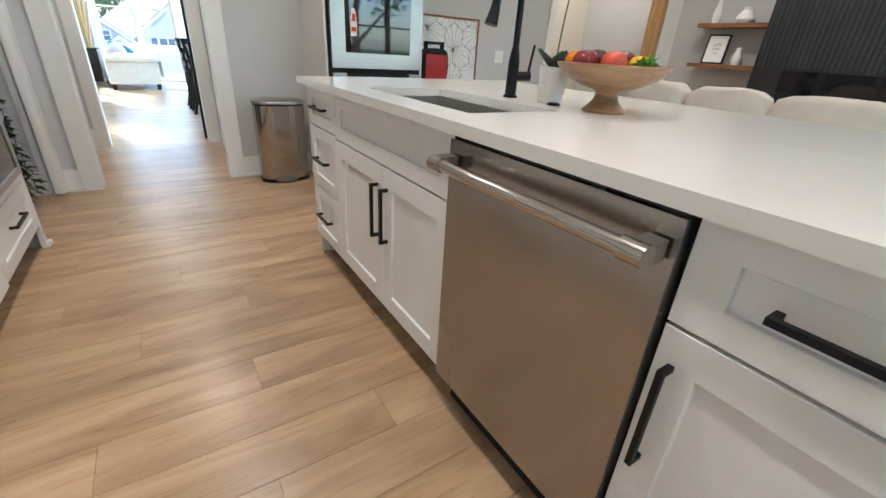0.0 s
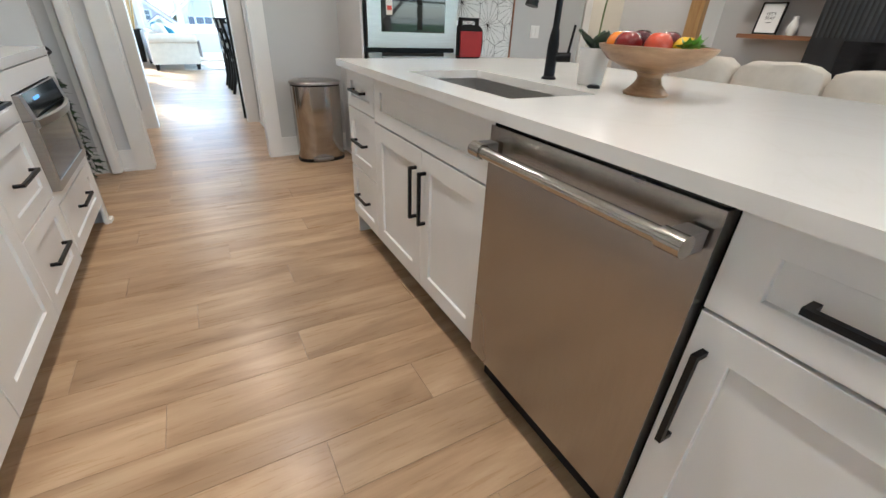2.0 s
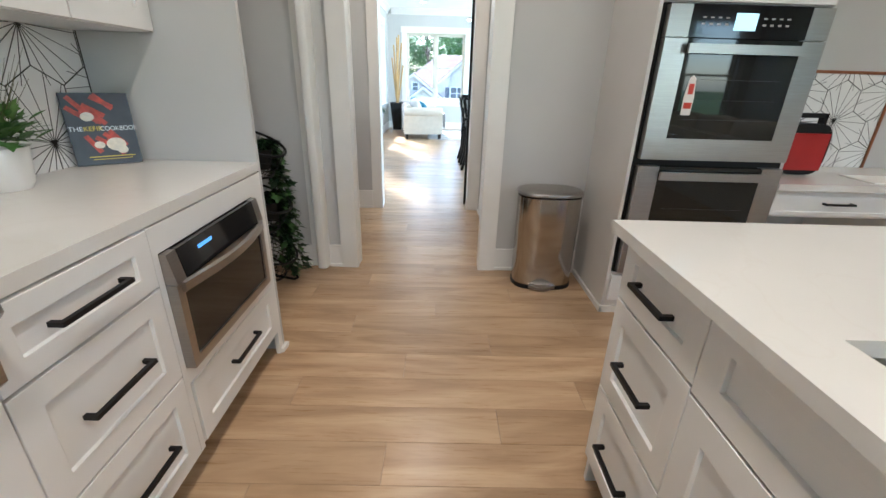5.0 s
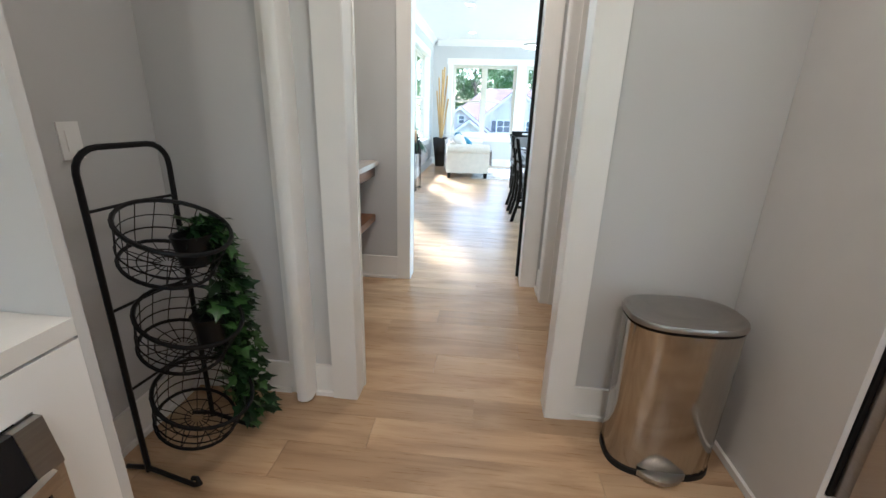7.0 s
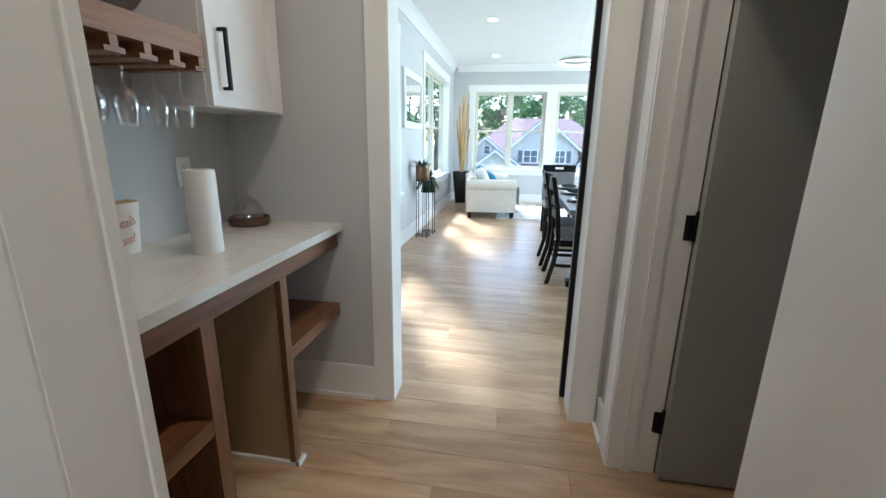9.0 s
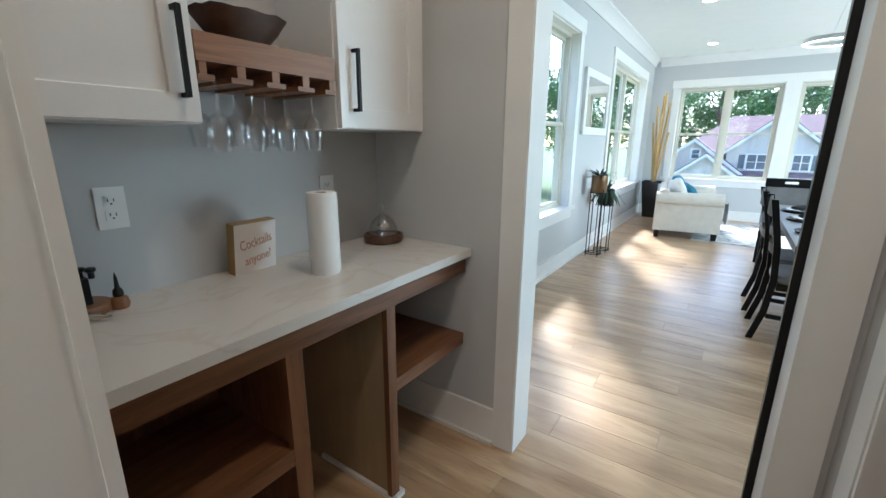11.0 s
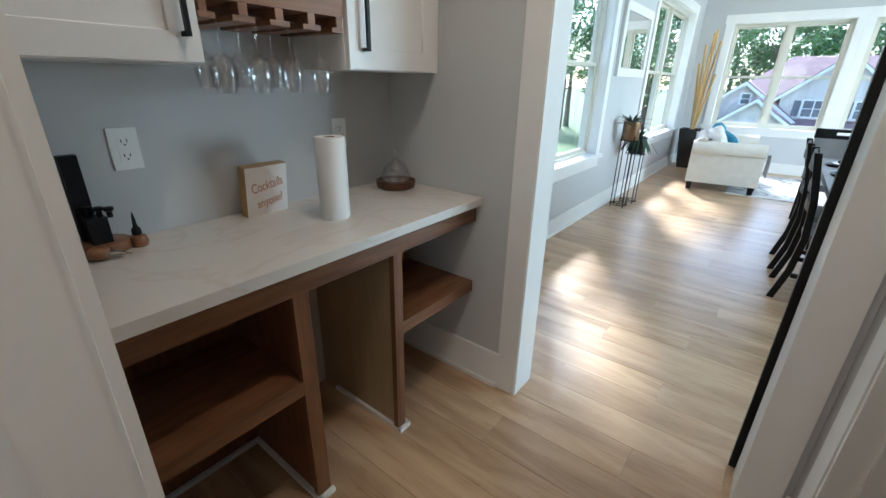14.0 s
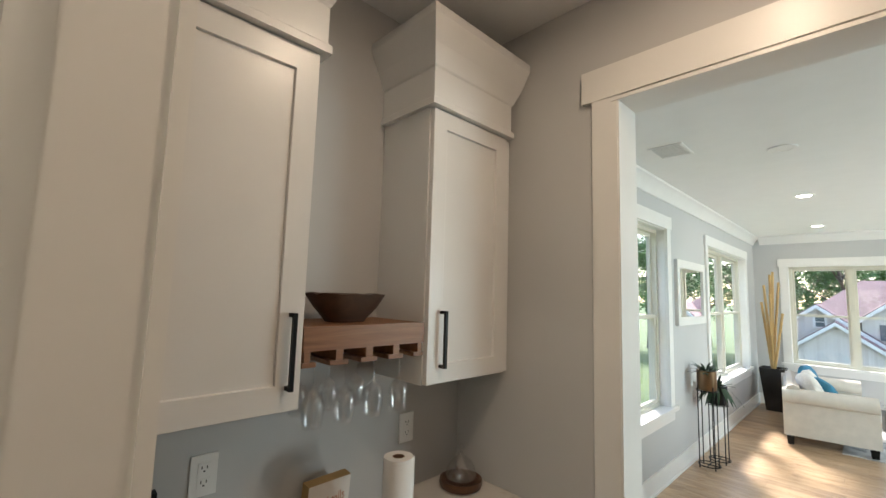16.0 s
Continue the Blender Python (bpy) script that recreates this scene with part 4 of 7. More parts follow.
# rough wooden bowl on the shelf
bm = bmesh.new()
rings = []
for (a, b, z) in ((0.060, 0.05, 1.6205), (0.064, 0.054, 1.628), (0.100, 0.075, 1.668), (0.132, 0.092, 1.712), (0.122, 0.083, 1.713), (0.09, 0.066, 1.672), (0.055, 0.042, 1.637)):
    pts = []
    for i in range(28):
        t = 2 * math.pi * i / 28
        k = 1 / max(abs(math.cos(t)) ** 3.0 + abs(math.sin(t)) ** 3.0, 0.01) ** (1 / 3.0)
        j = 0.004 * noise.noise(Vector((i * 0.9, z * 30, 1)))
        pts.append(Vector((-0.915 + (b + j) * k * math.sin(t), 4.602 + (a + j) * k * math.cos(t), z + (0.006 * noise.noise(Vector((i * 0.7, 3, 2))) if z > 1.7 else 0))))
    rings.append(pts)
loft(bm, rings)
solid("dough_bowl", bm, wood("dark_carved_wood", (0.030, 0.013, 0.007), (0.085, 0.040, 0.020), 0.55, (4, 2, 6), bump=0.4), (-0.915, 4.602, 1.62), "dark rough-carved wooden bowl on the oak shelf", "bowl")


def wall_plate(name, y, z, x=-1.0795, rocker=False, w=0.072, h=0.116):
    root = thing(name, (x, y, z), "white decorator light switch on the wall" if rocker else "white duplex power outlet on the wall", "switch" if rocker else "outlet")
    part("plate", boxes((x, x + 0.006, y - w / 2, y + w / 2, z - h / 2, z + h / 2)), M_WHITEPL, root, bevel=0.002)
    if rocker:
        part("rocker", boxes((x + 0.006, x + 0.010, y - 0.017, y + 0.017, z - 0.033, z + 0.033)), M_WHITEPL, root, bevel=0.002)
    else:
        for s in (-1, 1):
            part("socket", boxes((x + 0.006, x + 0.0085, y - 0.017, y + 0.017, z + s * 0.020 - 0.014, z + s * 0.020 + 0.014)), M_WHITEPL, root, bevel=0.002)
            for d in (-0.007, 0.007):
                part("slot", boxes((x + 0.0085, x + 0.0088, y + d - 0.0012, y + d + 0.0012, z + s * 0.020 - 0.002, z + s * 0.020 + 0.007)), M_RUBBER, root)
            part("slot", boxes((x + 0.0085, x + 0.0088, y - 0.0025, y + 0.0025, z + s * 0.020 - 0.010, z + s * 0.020 - 0.006)), M_RUBBER, root)
    return root


wall_plate("power_outlet", 4.26, 1.178)
wall_plate("power_outlet", 5.02, 1.163)
wall_plate("light_switch", 3.523, 1.155, rocker=True)

# block sign
root = thing("block_sign", (-1.01, 4.625, BT), "white wooden block sign with gold edges and rose script", "sign")
lean = pose(-1.012, 4.622, BT + 0.0885, 0, 7, 3)
M_GOLD = plain("gold_edge", (0.40, 0.25, 0.09), 0.4, metal=0.3, var=0.1)
bm = bmesh.new()
box(bm, -0.020, 0.0185, -0.080, 0.080, -0.089, 0.089)
bmesh.ops.transform(bm, matrix=lean, verts=bm.verts)
part("block", bm, M_GOLD, root, "gold painted edge")
bm = bmesh.new()
box(bm, 0.0186, 0.0202, -0.0792, 0.0792, -0.088, 0.088)
bmesh.ops.transform(bm, matrix=lean, verts=bm.verts)
part("face", bm, plain("sign_white", (0.74, 0.70, 0.66), 0.6, bump=0.05), root, "white sign face")
M_SCRIPT = plain("rose_gold_script", (0.52, 0.24, 0.15), 0.4)
flip = pose(0.0210, 0, 0, 90, 0, 90)
lettering("Cocktails", 0.040, lean @ flip @ pose(0, 0.020, 0, 0, 0, 9) @ Matrix.Shear("XZ", 4, (0, 0)) @ Matrix.Diagonal((0.82, 1.25, 1, 1)), M_SCRIPT, root)
lettering("anyone?", 0.038, lean @ flip @ pose(0.008, -0.038, 0, 0, 0, 9) @ Matrix.Diagonal((0.85, 1.2, 1, 1)), M_SCRIPT, root)

# paper towel roll
root = thing("paper_towel_roll", (-0.785, 4.748, BT), "standing roll of white paper towels", "paper towels")
bm = bmesh.new()
prof = [(0.020, BT), (0.047, BT), (0.0485, BT + 0.004), (0.0485, BT + 0.274), (0.047, BT + 0.279), (0.020, BT + 0.279)]
lathe(bm, prof + [prof[0]], -0.785, 4.748, 32, caps=False)
M_PAPER = plain("paper_towel", (0.78, 0.77, 0.75), 0.9, var=0.03, bump=0.3, fine=260)
part("roll", bm, M_PAPER, root)
bm = bmesh.new()
loft(bm, [[Vector((-0.785 + r * math.cos(a), 4.748 + r * math.sin(a), z)) for a, r in [(0.9 + 0.08 * i, 0.0487 + 0.0016 * i) for i in range(6)] + [(0.9 + 0.08 * i, 0.0493 + 0.0016 * i) for i in range(5, -1, -1)]] for z in (BT + 0.002, BT + 0.277)])
part("loose_sheet", bm, M_PAPER, root)
bm = bmesh.new()
lathe(bm, [(0.0195, BT + 0.001), (0.0195, BT + 0.278), (0.0175, BT + 0.278), (0.0175, BT + 0.001)], -0.785, 4.748, 24, caps=False)
part("core", bm, plain("cardboard", (0.20, 0.10, 0.05), 0.8), root, "brown cardboard core")

# cloche
root = thing("glass_cloche", (-0.94, 5.215, BT), "small glass dome on a dark wooden tray", "cloche")
bm = bmesh.new()
lathe(bm, [(0.0, BT), (0.072, BT), (0.086, BT + 0.006), (0.090, BT + 0.022), (0.088, BT + 0.036), (0.083, BT + 0.036), (0.080, BT + 0.024), (0.0, BT + 0.024)], -0.94, 5.215, 36, caps=False)
part("tray", bm, wood("walnut", (0.040, 0.016, 0.008), (0.12, 0.052, 0.026), 0.35, (3, 10, 10)), root)
bm = bmesh.new()
lathe(bm, [(0.066, BT + 0.025), (0.065, BT + 0.062), (0.054, BT + 0.092), (0.030, BT + 0.118), (0.010, BT + 0.130), (0.006, BT + 0.140), (0.012, BT + 0.156), (0.010, BT + 0.170), (0.0, BT + 0.173)], -0.94, 5.215, 28, caps=False)
lathe(bm, [(0.064, BT + 0.025), (0.063, BT + 0.062), (0.052, BT + 0.091), (0.028, BT + 0.1165), (0.0, BT + 0.128)], -0.94, 5.215, 28, caps=False)
part("dome", bm, M_DOME, root)

# wine tool set
M_ACACIA = wood("acacia", (0.12, 0.045, 0.018), (0.27, 0.125, 0.055), 0.4, (6, 6, 3))
root = thing("wine_opener_set", (-1.020, 4.125, BT), "black wine opener set on a wooden base", "wine opener")
bm = bmesh.new()
lathe(bm, [(0.0, BT), (0.070, BT), (0.075, BT + 0.008), (0.072, BT + 0.026), (0.066, BT + 0.030), (0.0, BT + 0.030)], -1.015, 4.130, 28, sx=0.8, caps=False)
part("base", bm, M_ACACIA, root, "round wooden base")
part("stand", boxes((-1.065, -1.035, 4.100, 4.140, BT + 0.03, BT + 0.26)), M_BLACK, root, bevel=0.006)
part("opener_body", boxes((-1.035, -0.985, 4.110, 4.155, BT + 0.03, BT + 0.10)), M_BLACK, root, bevel=0.008)
for k in range(3):
    bm = bmesh.new()
    lathe(bm, [(0.007, BT + 0.10), (0.007, BT + 0.115), (0.012, BT + 0.119), (0.012, BT + 0.127), (0.0, BT + 0.129)], -1.020 + 0.02 * k, 4.125 + 0.018 * k, 16, caps=False)
    part("knob", bm, M_BLACK, root)
root = thing("bottle_stopper", (-0.990, 4.212, BT), "bottle stopper with a wooden foot and black cone", "bottle stopper", "bottle stoppers")
bm = bmesh.new()
lathe(bm, [(0.0, BT), (0.020, BT), (0.024, BT + 0.012), (0.020, BT + 0.030), (0.010, BT + 0.034), (0.0, BT + 0.034)], -0.990, 4.212, 20, caps=False)
part("foot", bm, M_ACACIA, root)
bm = bmesh.new()
lathe(bm, [(0.011, BT + 0.034), (0.013, BT + 0.040), (0.011, BT + 0.052), (0.006, BT + 0.058), (0.004, BT + 0.085), (0.001, BT + 0.100)], -0.990, 4.212, 16)
part("cone", bm, M_RUBBER, root)
root = thing("bottle_stopper", (-0.930, 4.120, BT + 0.014), "bottle stopper with a wooden knob lying on the worktop", "bottle stopper", "bottle stoppers")
bm = bmesh.new()
blob(bm, (-0.945, 4.108, BT + 0.020), 0.020, 1.3, 1.3, 1.0, 16)
part("knob", bm, M_ACACIA, root)
bm = bmesh.new()
rod(bm, (-0.935, 4.125, BT + 0.016), (-0.925, 4.150, BT + 0.012), 0.011, 0.010, 14)
rod(bm, (-0.925, 4.150, BT + 0.012), (-0.917, 4.170, BT + 0.008), 0.007, 0.002, 14)
part("plug", bm, M_CHROME, root)
root = thing("drinking_glass", (-0.88, 4.03, BT), "clear square drinking glass on the worktop", "glass")
bm = bmesh.new()
lathe(bm, [(0.0, BT + 0.008), (0.026, BT + 0.008), (0.030, BT + 0.11), (0.032, BT + 0.11), (0.029, BT), (0.0, BT)], -0.88, 4.03, 20, caps=False)
part("glass", bm, M_GLASS, root)

# passage door, opened into the side room
root = thing("passage_door", (0.87, 5.03, 0), "grey-green painted door standing open with black hinges, shade put into its colour", "door")
# door face stands in shadow; the grey-green is darkened for that shade
M_DOOR = plain("door_paint_shaded", (0.36, 0.37, 0.34), 0.4, var=0.03)
part("slab", boxes((0.872, 1.66, 5.005, 5.042, 0.012, 2.04)), M_DOOR, root, bevel=0.002)
for z in (0.24, 1.02, 1.80):
    bm = boxes((0.835, 0.8685, 5.0435, 5.0448, z - 0.045, z + 0.045))
    rod(bm, (0.870, 5.0405, z - 0.048), (0.870, 5.0405, z + 0.048), 0.0075, seg=12)
    rod(bm, (0.870, 5.0405, z + 0.048), (0.870, 5.0405, z + 0.060), 0.009, 0.004, seg=12)
    box(bm, 0.842, 0.868, 5.036, 5.0438, z - 0.044, z + 0.044)
    part("hinge", bm, M_BLACK, root, "black door hinge", bevel=0.001)
wall_with_holes("wall_side_room", "y", 3.962, 5.335, 0, KIT_Z, 1.9, 2.0, [], M_WALL, "pale grey wall of the side room")

# black sliding door beyond the opening
root = thing("sliding_door", (0.9, 5.51, 0), "black painted sliding door parked beside the opening", "door")
part("slab", boxes((0.540, 1.55, 5.498, 5.532, 0.012, 2.50)), M_BLACKWOOD, root, bevel=0.002)
part("rail", boxes((-0.6, 1.7, 5.484, 5.492, 2.56, 2.60)), M_BLACK, root)
for x in (0.75, 1.35):
    part("hanger", boxes((x - 0.02, x + 0.02, 5.4925, 5.4975, 2.38, 2.64)), M_BLACK, root)

# ---- trash can ----
root = thing("trash_can", (0.975, 3.69, 0), "brushed steel step trash can with domed lid", "trash can")


def can_ring(hw, hd, z, n=40, p=2.8, cx=1.0, cy=3.70):
    out = []
    for i in range(n):
        t = 2 * math.pi * i / n
        c, s = math.cos(t), math.sin(t)
        k = (abs(c) ** p + abs(s) ** p) ** (-1 / p)
        out.append(Vector((cx + hw * k * c, cy + hd * k * s, z)))
    return out


bm = bmesh.new()
loft(bm, [can_ring(0.188, 0.128, 0.025), can_ring(0.190, 0.130, 0.03), can_ring(0.194, 0.132, 0.60)])
part("body", bm, brushed("can_steel", (0.44, 0.415, 0.385), 0.13, (5, 5, 0.1)), root)
bm = bmesh.new()
loft(bm, [can_ring(0.193, 0.133, 0.0), can_ring(0.193, 0.133, 0.022), can_ring(0.187, 0.127, 0.026)])
part("base", bm, M_RUBBER, root, "black plastic base ring")
bm = bmesh.new()
loft(bm, [can_ring(0.190, 0.129, 0.602), can_ring(0.190, 0.129, 0.612)])
part("seal", bm, M_RUBBER, root)
bm = bmesh.new()
loft(bm, [can_ring(0.199, 0.137, 0.6125), can_ring(0.200, 0.138, 0.622), can_ring(0.196, 0.134, 0.632), can_ring(0.170, 0.112, 0.641), can_ring(0.10, 0.07, 0.646)])
part("lid", bm, M_STEELH, root, "domed steel lid")
bm = bmesh.new()
loft(bm, [[Vector((0.985 + x, 3.568 - 0.045 * (1 - (x / 0.085) ** 2) * k, z)) for x in [0.085 * (i / 6 - 1) for i in range(13)]] + [Vector((1.07, 3.572, z)), Vector((0.90, 3.572, z))] for z, k in ((0.012, 0.7), (0.016, 1.0), (0.030, 1.0), (0.034, 0.7))])
part("pedal", bm, M_STEELH, root, "steel foot pedal")

root.location.x -= 0.03

# ---- basket stand with ivy ----
root = thing("basket_stand", (-0.80, 3.42, 0), "black wrought iron stand with three tilted wire baskets", "basket stand")
RU = Vector((0.158, 0.987, 0))
RF = Vector((0.987, -0.158, 0))
RC = Vector((-0.874, 3.495, 0))


def rp(u, f, z):
    return RC + RU * u + RF * f + Vector((0, 0, z))


H = 1.15
pts = [rp(-0.15, 0.0, 0.02)] + [rp(-0.15, 0.0, H - 0.07)]
pts += [rp(-0.15 + 0.07 * (1 - math.cos(a)), 0, H - 0.07 + 0.07 * math.sin(a)) for a in [math.pi / 2 * i / 5 for i in range(1, 6)]]
pts += [rp(0.15 - 0.07 * (1 - math.cos(a)), 0, H - 0.07 + 0.07 * math.sin(a)) for a in [math.pi / 2 * i / 5 for i in range(5, 0, -1)]]
pts += [rp(0.15, 0.0, H - 0.07), rp(0.15, 0.0, 0.02)]
bm = bmesh.new()
tube(bm, pts, 0.0095, 8)
part("frame", bm, M_BLACK, root)
for z in (0.97, 0.36, 0.65):
    bm = bmesh.new()
    tube(bm, [rp(-0.15, 0, z), rp(0, 0, z + 0.004), rp(0.15, 0, z)], 0.005, 6)
    part("crossbar", bm, M_BLACK, root)
for s in (-0.15, 0.15):
    bm = bmesh.new()
    tube(bm, [rp(s, -0.10, 0.012), rp(s, 0.0, 0.035), rp(s, 0.15, 0.020), rp(s, 0.20, 0.016), rp(s, 0.225, 0.030), rp(s, 0.215, 0.050), rp(s, 0.195, 0.045)], 0.0085, 8)
    part("foot", bm, M_BLACK, root)
for zc in (0.83, 0.52, 0.21):
    tilt = radians(24)

    def bp(a, r, h):
        """A basket point: angle, radius, height; the whole basket tips forward."""
        u, f, z = r * math.cos(a), r * math.sin(a), h
        f2, z2 = f * math.cos(tilt) - (-z) * math.sin(tilt) * 1.0, z * math.cos(tilt) - f * math.sin(tilt)
        return rp(u, 0.115 + f2, zc + z2)

    basket = None
    for r, h, w in ((0.162, 0.085, 0.0075), (0.152, 0.035, 0.002), (0.146, -0.012, 0.0028), (0.134, -0.060, 0.0065), (0.085, -0.063, 0.0022), (0.04, -0.063, 0.002)):
        bm = bmesh.new()
        tube(bm, [bp(2 * math.pi * i / 28, r, h) for i in range(28)], w, 6, closed=True)
        if basket is None:
            basket = part("basket", bm, M_BLACK, root, "round black wire basket with a thick rim")
        else:
            part("hoop", bm, M_BLACK, basket)
    for i in range(16):
        a = 2 * math.pi * i / 16
        bm = bmesh.new()
        tube(bm, [bp(a, 0.162, 0.085), bp(a, 0.146, -0.012), bp(a, 0.134, -0.060), bp(a, 0.02, -0.063)], 0.0018, 5)
        part("wire", bm, M_BLACK, basket)
M_LEAF = plain("ivy_leaf", (0.010, 0.032, 0.010), 0.42, var=0.5, scale=25, bump=0.15, fine=90, spec=0.3)
M_LEAF2 = plain("ivy_leaf_pale", (0.045, 0.115, 0.028), 0.4, var=0.4, scale=30, bump=0.15, fine=90)


def leaf(bm, p, d, up, size, lobes=True, mat=0):
    """A folded leaf at p that points along d; ivy leaves have five points."""
    d = d.normalized()
    s = d.cross(up)
    s = s.normalized() if s.length > 1e-4 else Vector((1, 0, 0))
    n = s.cross(d).normalized()
    shape = [(0, 0), (0.42, -0.08), (0.30, 0.30), (0.50, 0.52), (0.20, 0.62), (0, 1.05)] if lobes else [(0, 0), (0.16, 0.2), (0.22, 0.5), (0.13, 0.8), (0, 1.0)]
    mid = [bm.verts.new(p + d * (y * size) - n * (0.10 * size * y * y)) for y in (0.0, 0.5, 1.05 if lobes else 1.0)]
    for k in (-1, 1):
        side = [bm.verts.new(p + d * (y * size) + s * (k * x * size) + n * (0.10 * size * x - 0.10 * size * y * y)) for x, y in shape[1:-1]]
        vs = [mid[0]] + side + [mid[2], mid[1]]
        f = bm.faces.new(vs if k > 0 else vs[::-1])
        f.material_index = mat


rng = random.Random(4)
pl = thing("ivy_plant", (-0.62, 3.38, 0.75), "trailing green ivy spilling from black pots in the baskets", "plant")
for k, (u, f, z) in enumerate(((0.07, 0.13, 0.80), (0.09, 0.13, 0.49))):
    bm = bmesh.new()
    c = rp(u, f, 0)
    lathe(bm, [(0.045, z - 0.05), (0.062, z + 0.05), (0.066, z + 0.06), (0.056, z + 0.06), (0.05, z + 0.04)], c.x, c.y, 18)
    part("pot", bm, M_RUBBER, pl)
bm = bmesh.new()
bs = bmesh.new()
for k in range(34):
    u0, f0, z0 = ((0.07, 0.13, 0.87), (0.09, 0.13, 0.56))[k % 2]
    p = rp(u0 + rng.uniform(-0.04, 0.05), f0 + rng.uniform(-0.04, 0.04), z0)
    out = (RU * rng.uniform(0.2, 1.0) + RF * rng.uniform(-0.2, 1.0)).normalized()
    n = rng.randint(7, 16) if k > 9 else rng.randint(3, 6)
    path = [p.copy()]
    for i in range(n):
        step = out * (0.024 if i < 3 else 0.004) + Vector((rng.uniform(-0.01, 0.01), rng.uniform(-0.01, 0.01), 0.012 if i < 2 else -0.042))
        p = p + step
        if p.z < 0.07:
            break
        path.append(p.copy())
        for j in range(2):
            d = Vector((rng.uniform(-1, 1), rng.uniform(-1, 1), rng.uniform(-0.9, 0.1))) + out * 0.6
            leaf(bm, p, d, Vector((rng.uniform(-0.4, 0.4), rng.uniform(-0.4, 0.4), 1)) + out * 0.5, rng.uniform(0.042, 0.076), True, 1 if rng.random() < 0.42 else 0)
    tube(bs, path, 0.0018, 4)
part("leaves", bm, [M_LEAF, M_LEAF2], pl, smooth=False)
part("stem", bs, M_LEAF, pl)

# ---- kitchen counter things ----


def star_panel(root, P, u0, u1, v0, v1, cu, cv, R, tile_name="tile"):
    """White tiles with black inlaid stars: hexagon outlines and spokes as thin raised strips, cut to the panel."""
    def clip(a, b):
        t0, t1 = 0.0, 1.0
        for k, (lo, hi) in enumerate(((u0, u1), (v0, v1))):
            d = b[k] - a[k]
            if abs(d) < 1e-9:
                if not lo <= a[k] <= hi:
                    return None
                continue
            s, e = sorted(((lo - a[k]) / d, (hi - a[k]) / d))
            t0, t1 = max(t0, s), min(t1, e)
        if t1 - t0 < 0.02:
            return None
        return [(a[0] + (b[0] - a[0]) * t, a[1] + (b[1] - a[1]) * t) for t in (t0, t1)]

    bm = bmesh.new()
    w3 = math.sqrt(3) * R
    lines = []
    for i in range(-12, 13):
        for j in range(-5, 6):
            hx, hy = cu + w3 * (i + 0.5 * (j % 2)), cv + R + 1.5 * R * j
            vs = [(hx + R * math.sin(math.pi / 3 * k), hy + R * math.cos(math.pi / 3 * k)) for k in range(6)]
            lines += [(vs[k], vs[k + 1], 0.0019) for k in range(3)]
    for m in range(-8, 9):
        for n in range(-7, 8):
            sx, sy = cu + 1.5 * w3 * m, cv + 3 * R * n + 1.5 * R * m
            for third in (90, 210, 330):
                for fan in (-44, -27, -9, 9, 27, 44):
                    f = radians(abs(fan))
                    reach = w3 * math.cos(radians(30)) / math.cos(radians(60) - f) if abs(fan) > 30 else w3 / math.cos(radians(30) - f)
                    a = radians(third + fan)
                    lines.append(((sx, sy), (sx + reach * math.cos(a), sy + reach * math.sin(a)), 0.0011))
    for a, b, w in lines:
        seg = clip(a, b)
        if not seg:
            continue
        a, b = Vector(seg[0]), Vector(seg[1])
        n = (b - a).normalized()
        n = Vector((-n.y, n.x)) * w
        loft(bm, [[Vector(P(q.x, q.y, h)) for q in (a + n, b + n, b - n, a - n)] for h in (0.0002, 0.0012)])
    return part("inlay", bm, M_LINE, root, "thin black inlay lines", smooth=False)


root = thing("backsplash", (-1.075, 2.2, LT), "white tile backsplash with black geometric starburst lines", "backsplash")
part("tile_field", boxes((-1.0795, -1.070, LY0, 2.877, LT + 0.0005, 1.379)), M_TILE, root)
star_panel(root, lambda u, v, w: (-1.070 + w, u, v), 0.4, 2.877, LT + 0.001, 1.379, 2.33, 1.193, 0.125)
part("edge_strip", boxes((-1.0795, -1.066, 2.919, 2.8775, LT + 0.0005, 1.379)), M_LINE, root)

FU = Face("+x", -0.797)
root = thing("wall_cabinet", (-0.93, 2.55, 1.40), "white shaker wall cabinet over the counter with two doors", "cabinet")
part("body", boxes((-1.078, -0.798, 2.14, 2.877, 1.380, 2.45)), M_CAB, root, bevel=0.001)
d = shaker(root, FU, 2.143, 2.507, 1.381, 2.44)
pull(d, FU, 2.476, 1.56, 0.20, True)
d = shaker(root, FU, 2.510, 2.874, 1.381, 2.44)
pull(d, FU, 2.541, 1.56, 0.20, True)
root = thing("knife_board", (-1.04, 1.92, LT), "small oak board hung on the backsplash", "board")
part("board", boxes((-1.066, -1.045, 1.81, 2.01, 1.055, 1.10)), M_SHELF, root, bevel=0.003)
part("plate", boxes((-1.066, -1.052, 1.85, 1.98, 1.11, 1.25)), M_WHITEPL, root, bevel=0.003)

# potted fern
root = thing("potted_fern", (-0.985, 2.37, LT), "green leafy plant with grass blades in a white pot", "plant")
bm = bmesh.new()
lathe(bm, [(0.050, LT), (0.062, LT + 0.02), (0.072, LT + 0.115), (0.073, LT + 0.122), (0.066, LT + 0.122), (0.062, LT + 0.10)], -0.985, 2.37, 28)
part("pot", bm, plain("white_glaze", (0.78, 0.77, 0.75), 0.25, var=0.02, bump=0), root, "white ceramic pot")
rng = random.Random(8)
M_FERN = plain("fern_green", (0.045, 0.12, 0.025), 0.45, var=0.5, scale=30, bump=0.1)
M_FERN2 = plain("fern_pale", (0.10, 0.19, 0.05), 0.5, var=0.4, scale=30, bump=0.1)
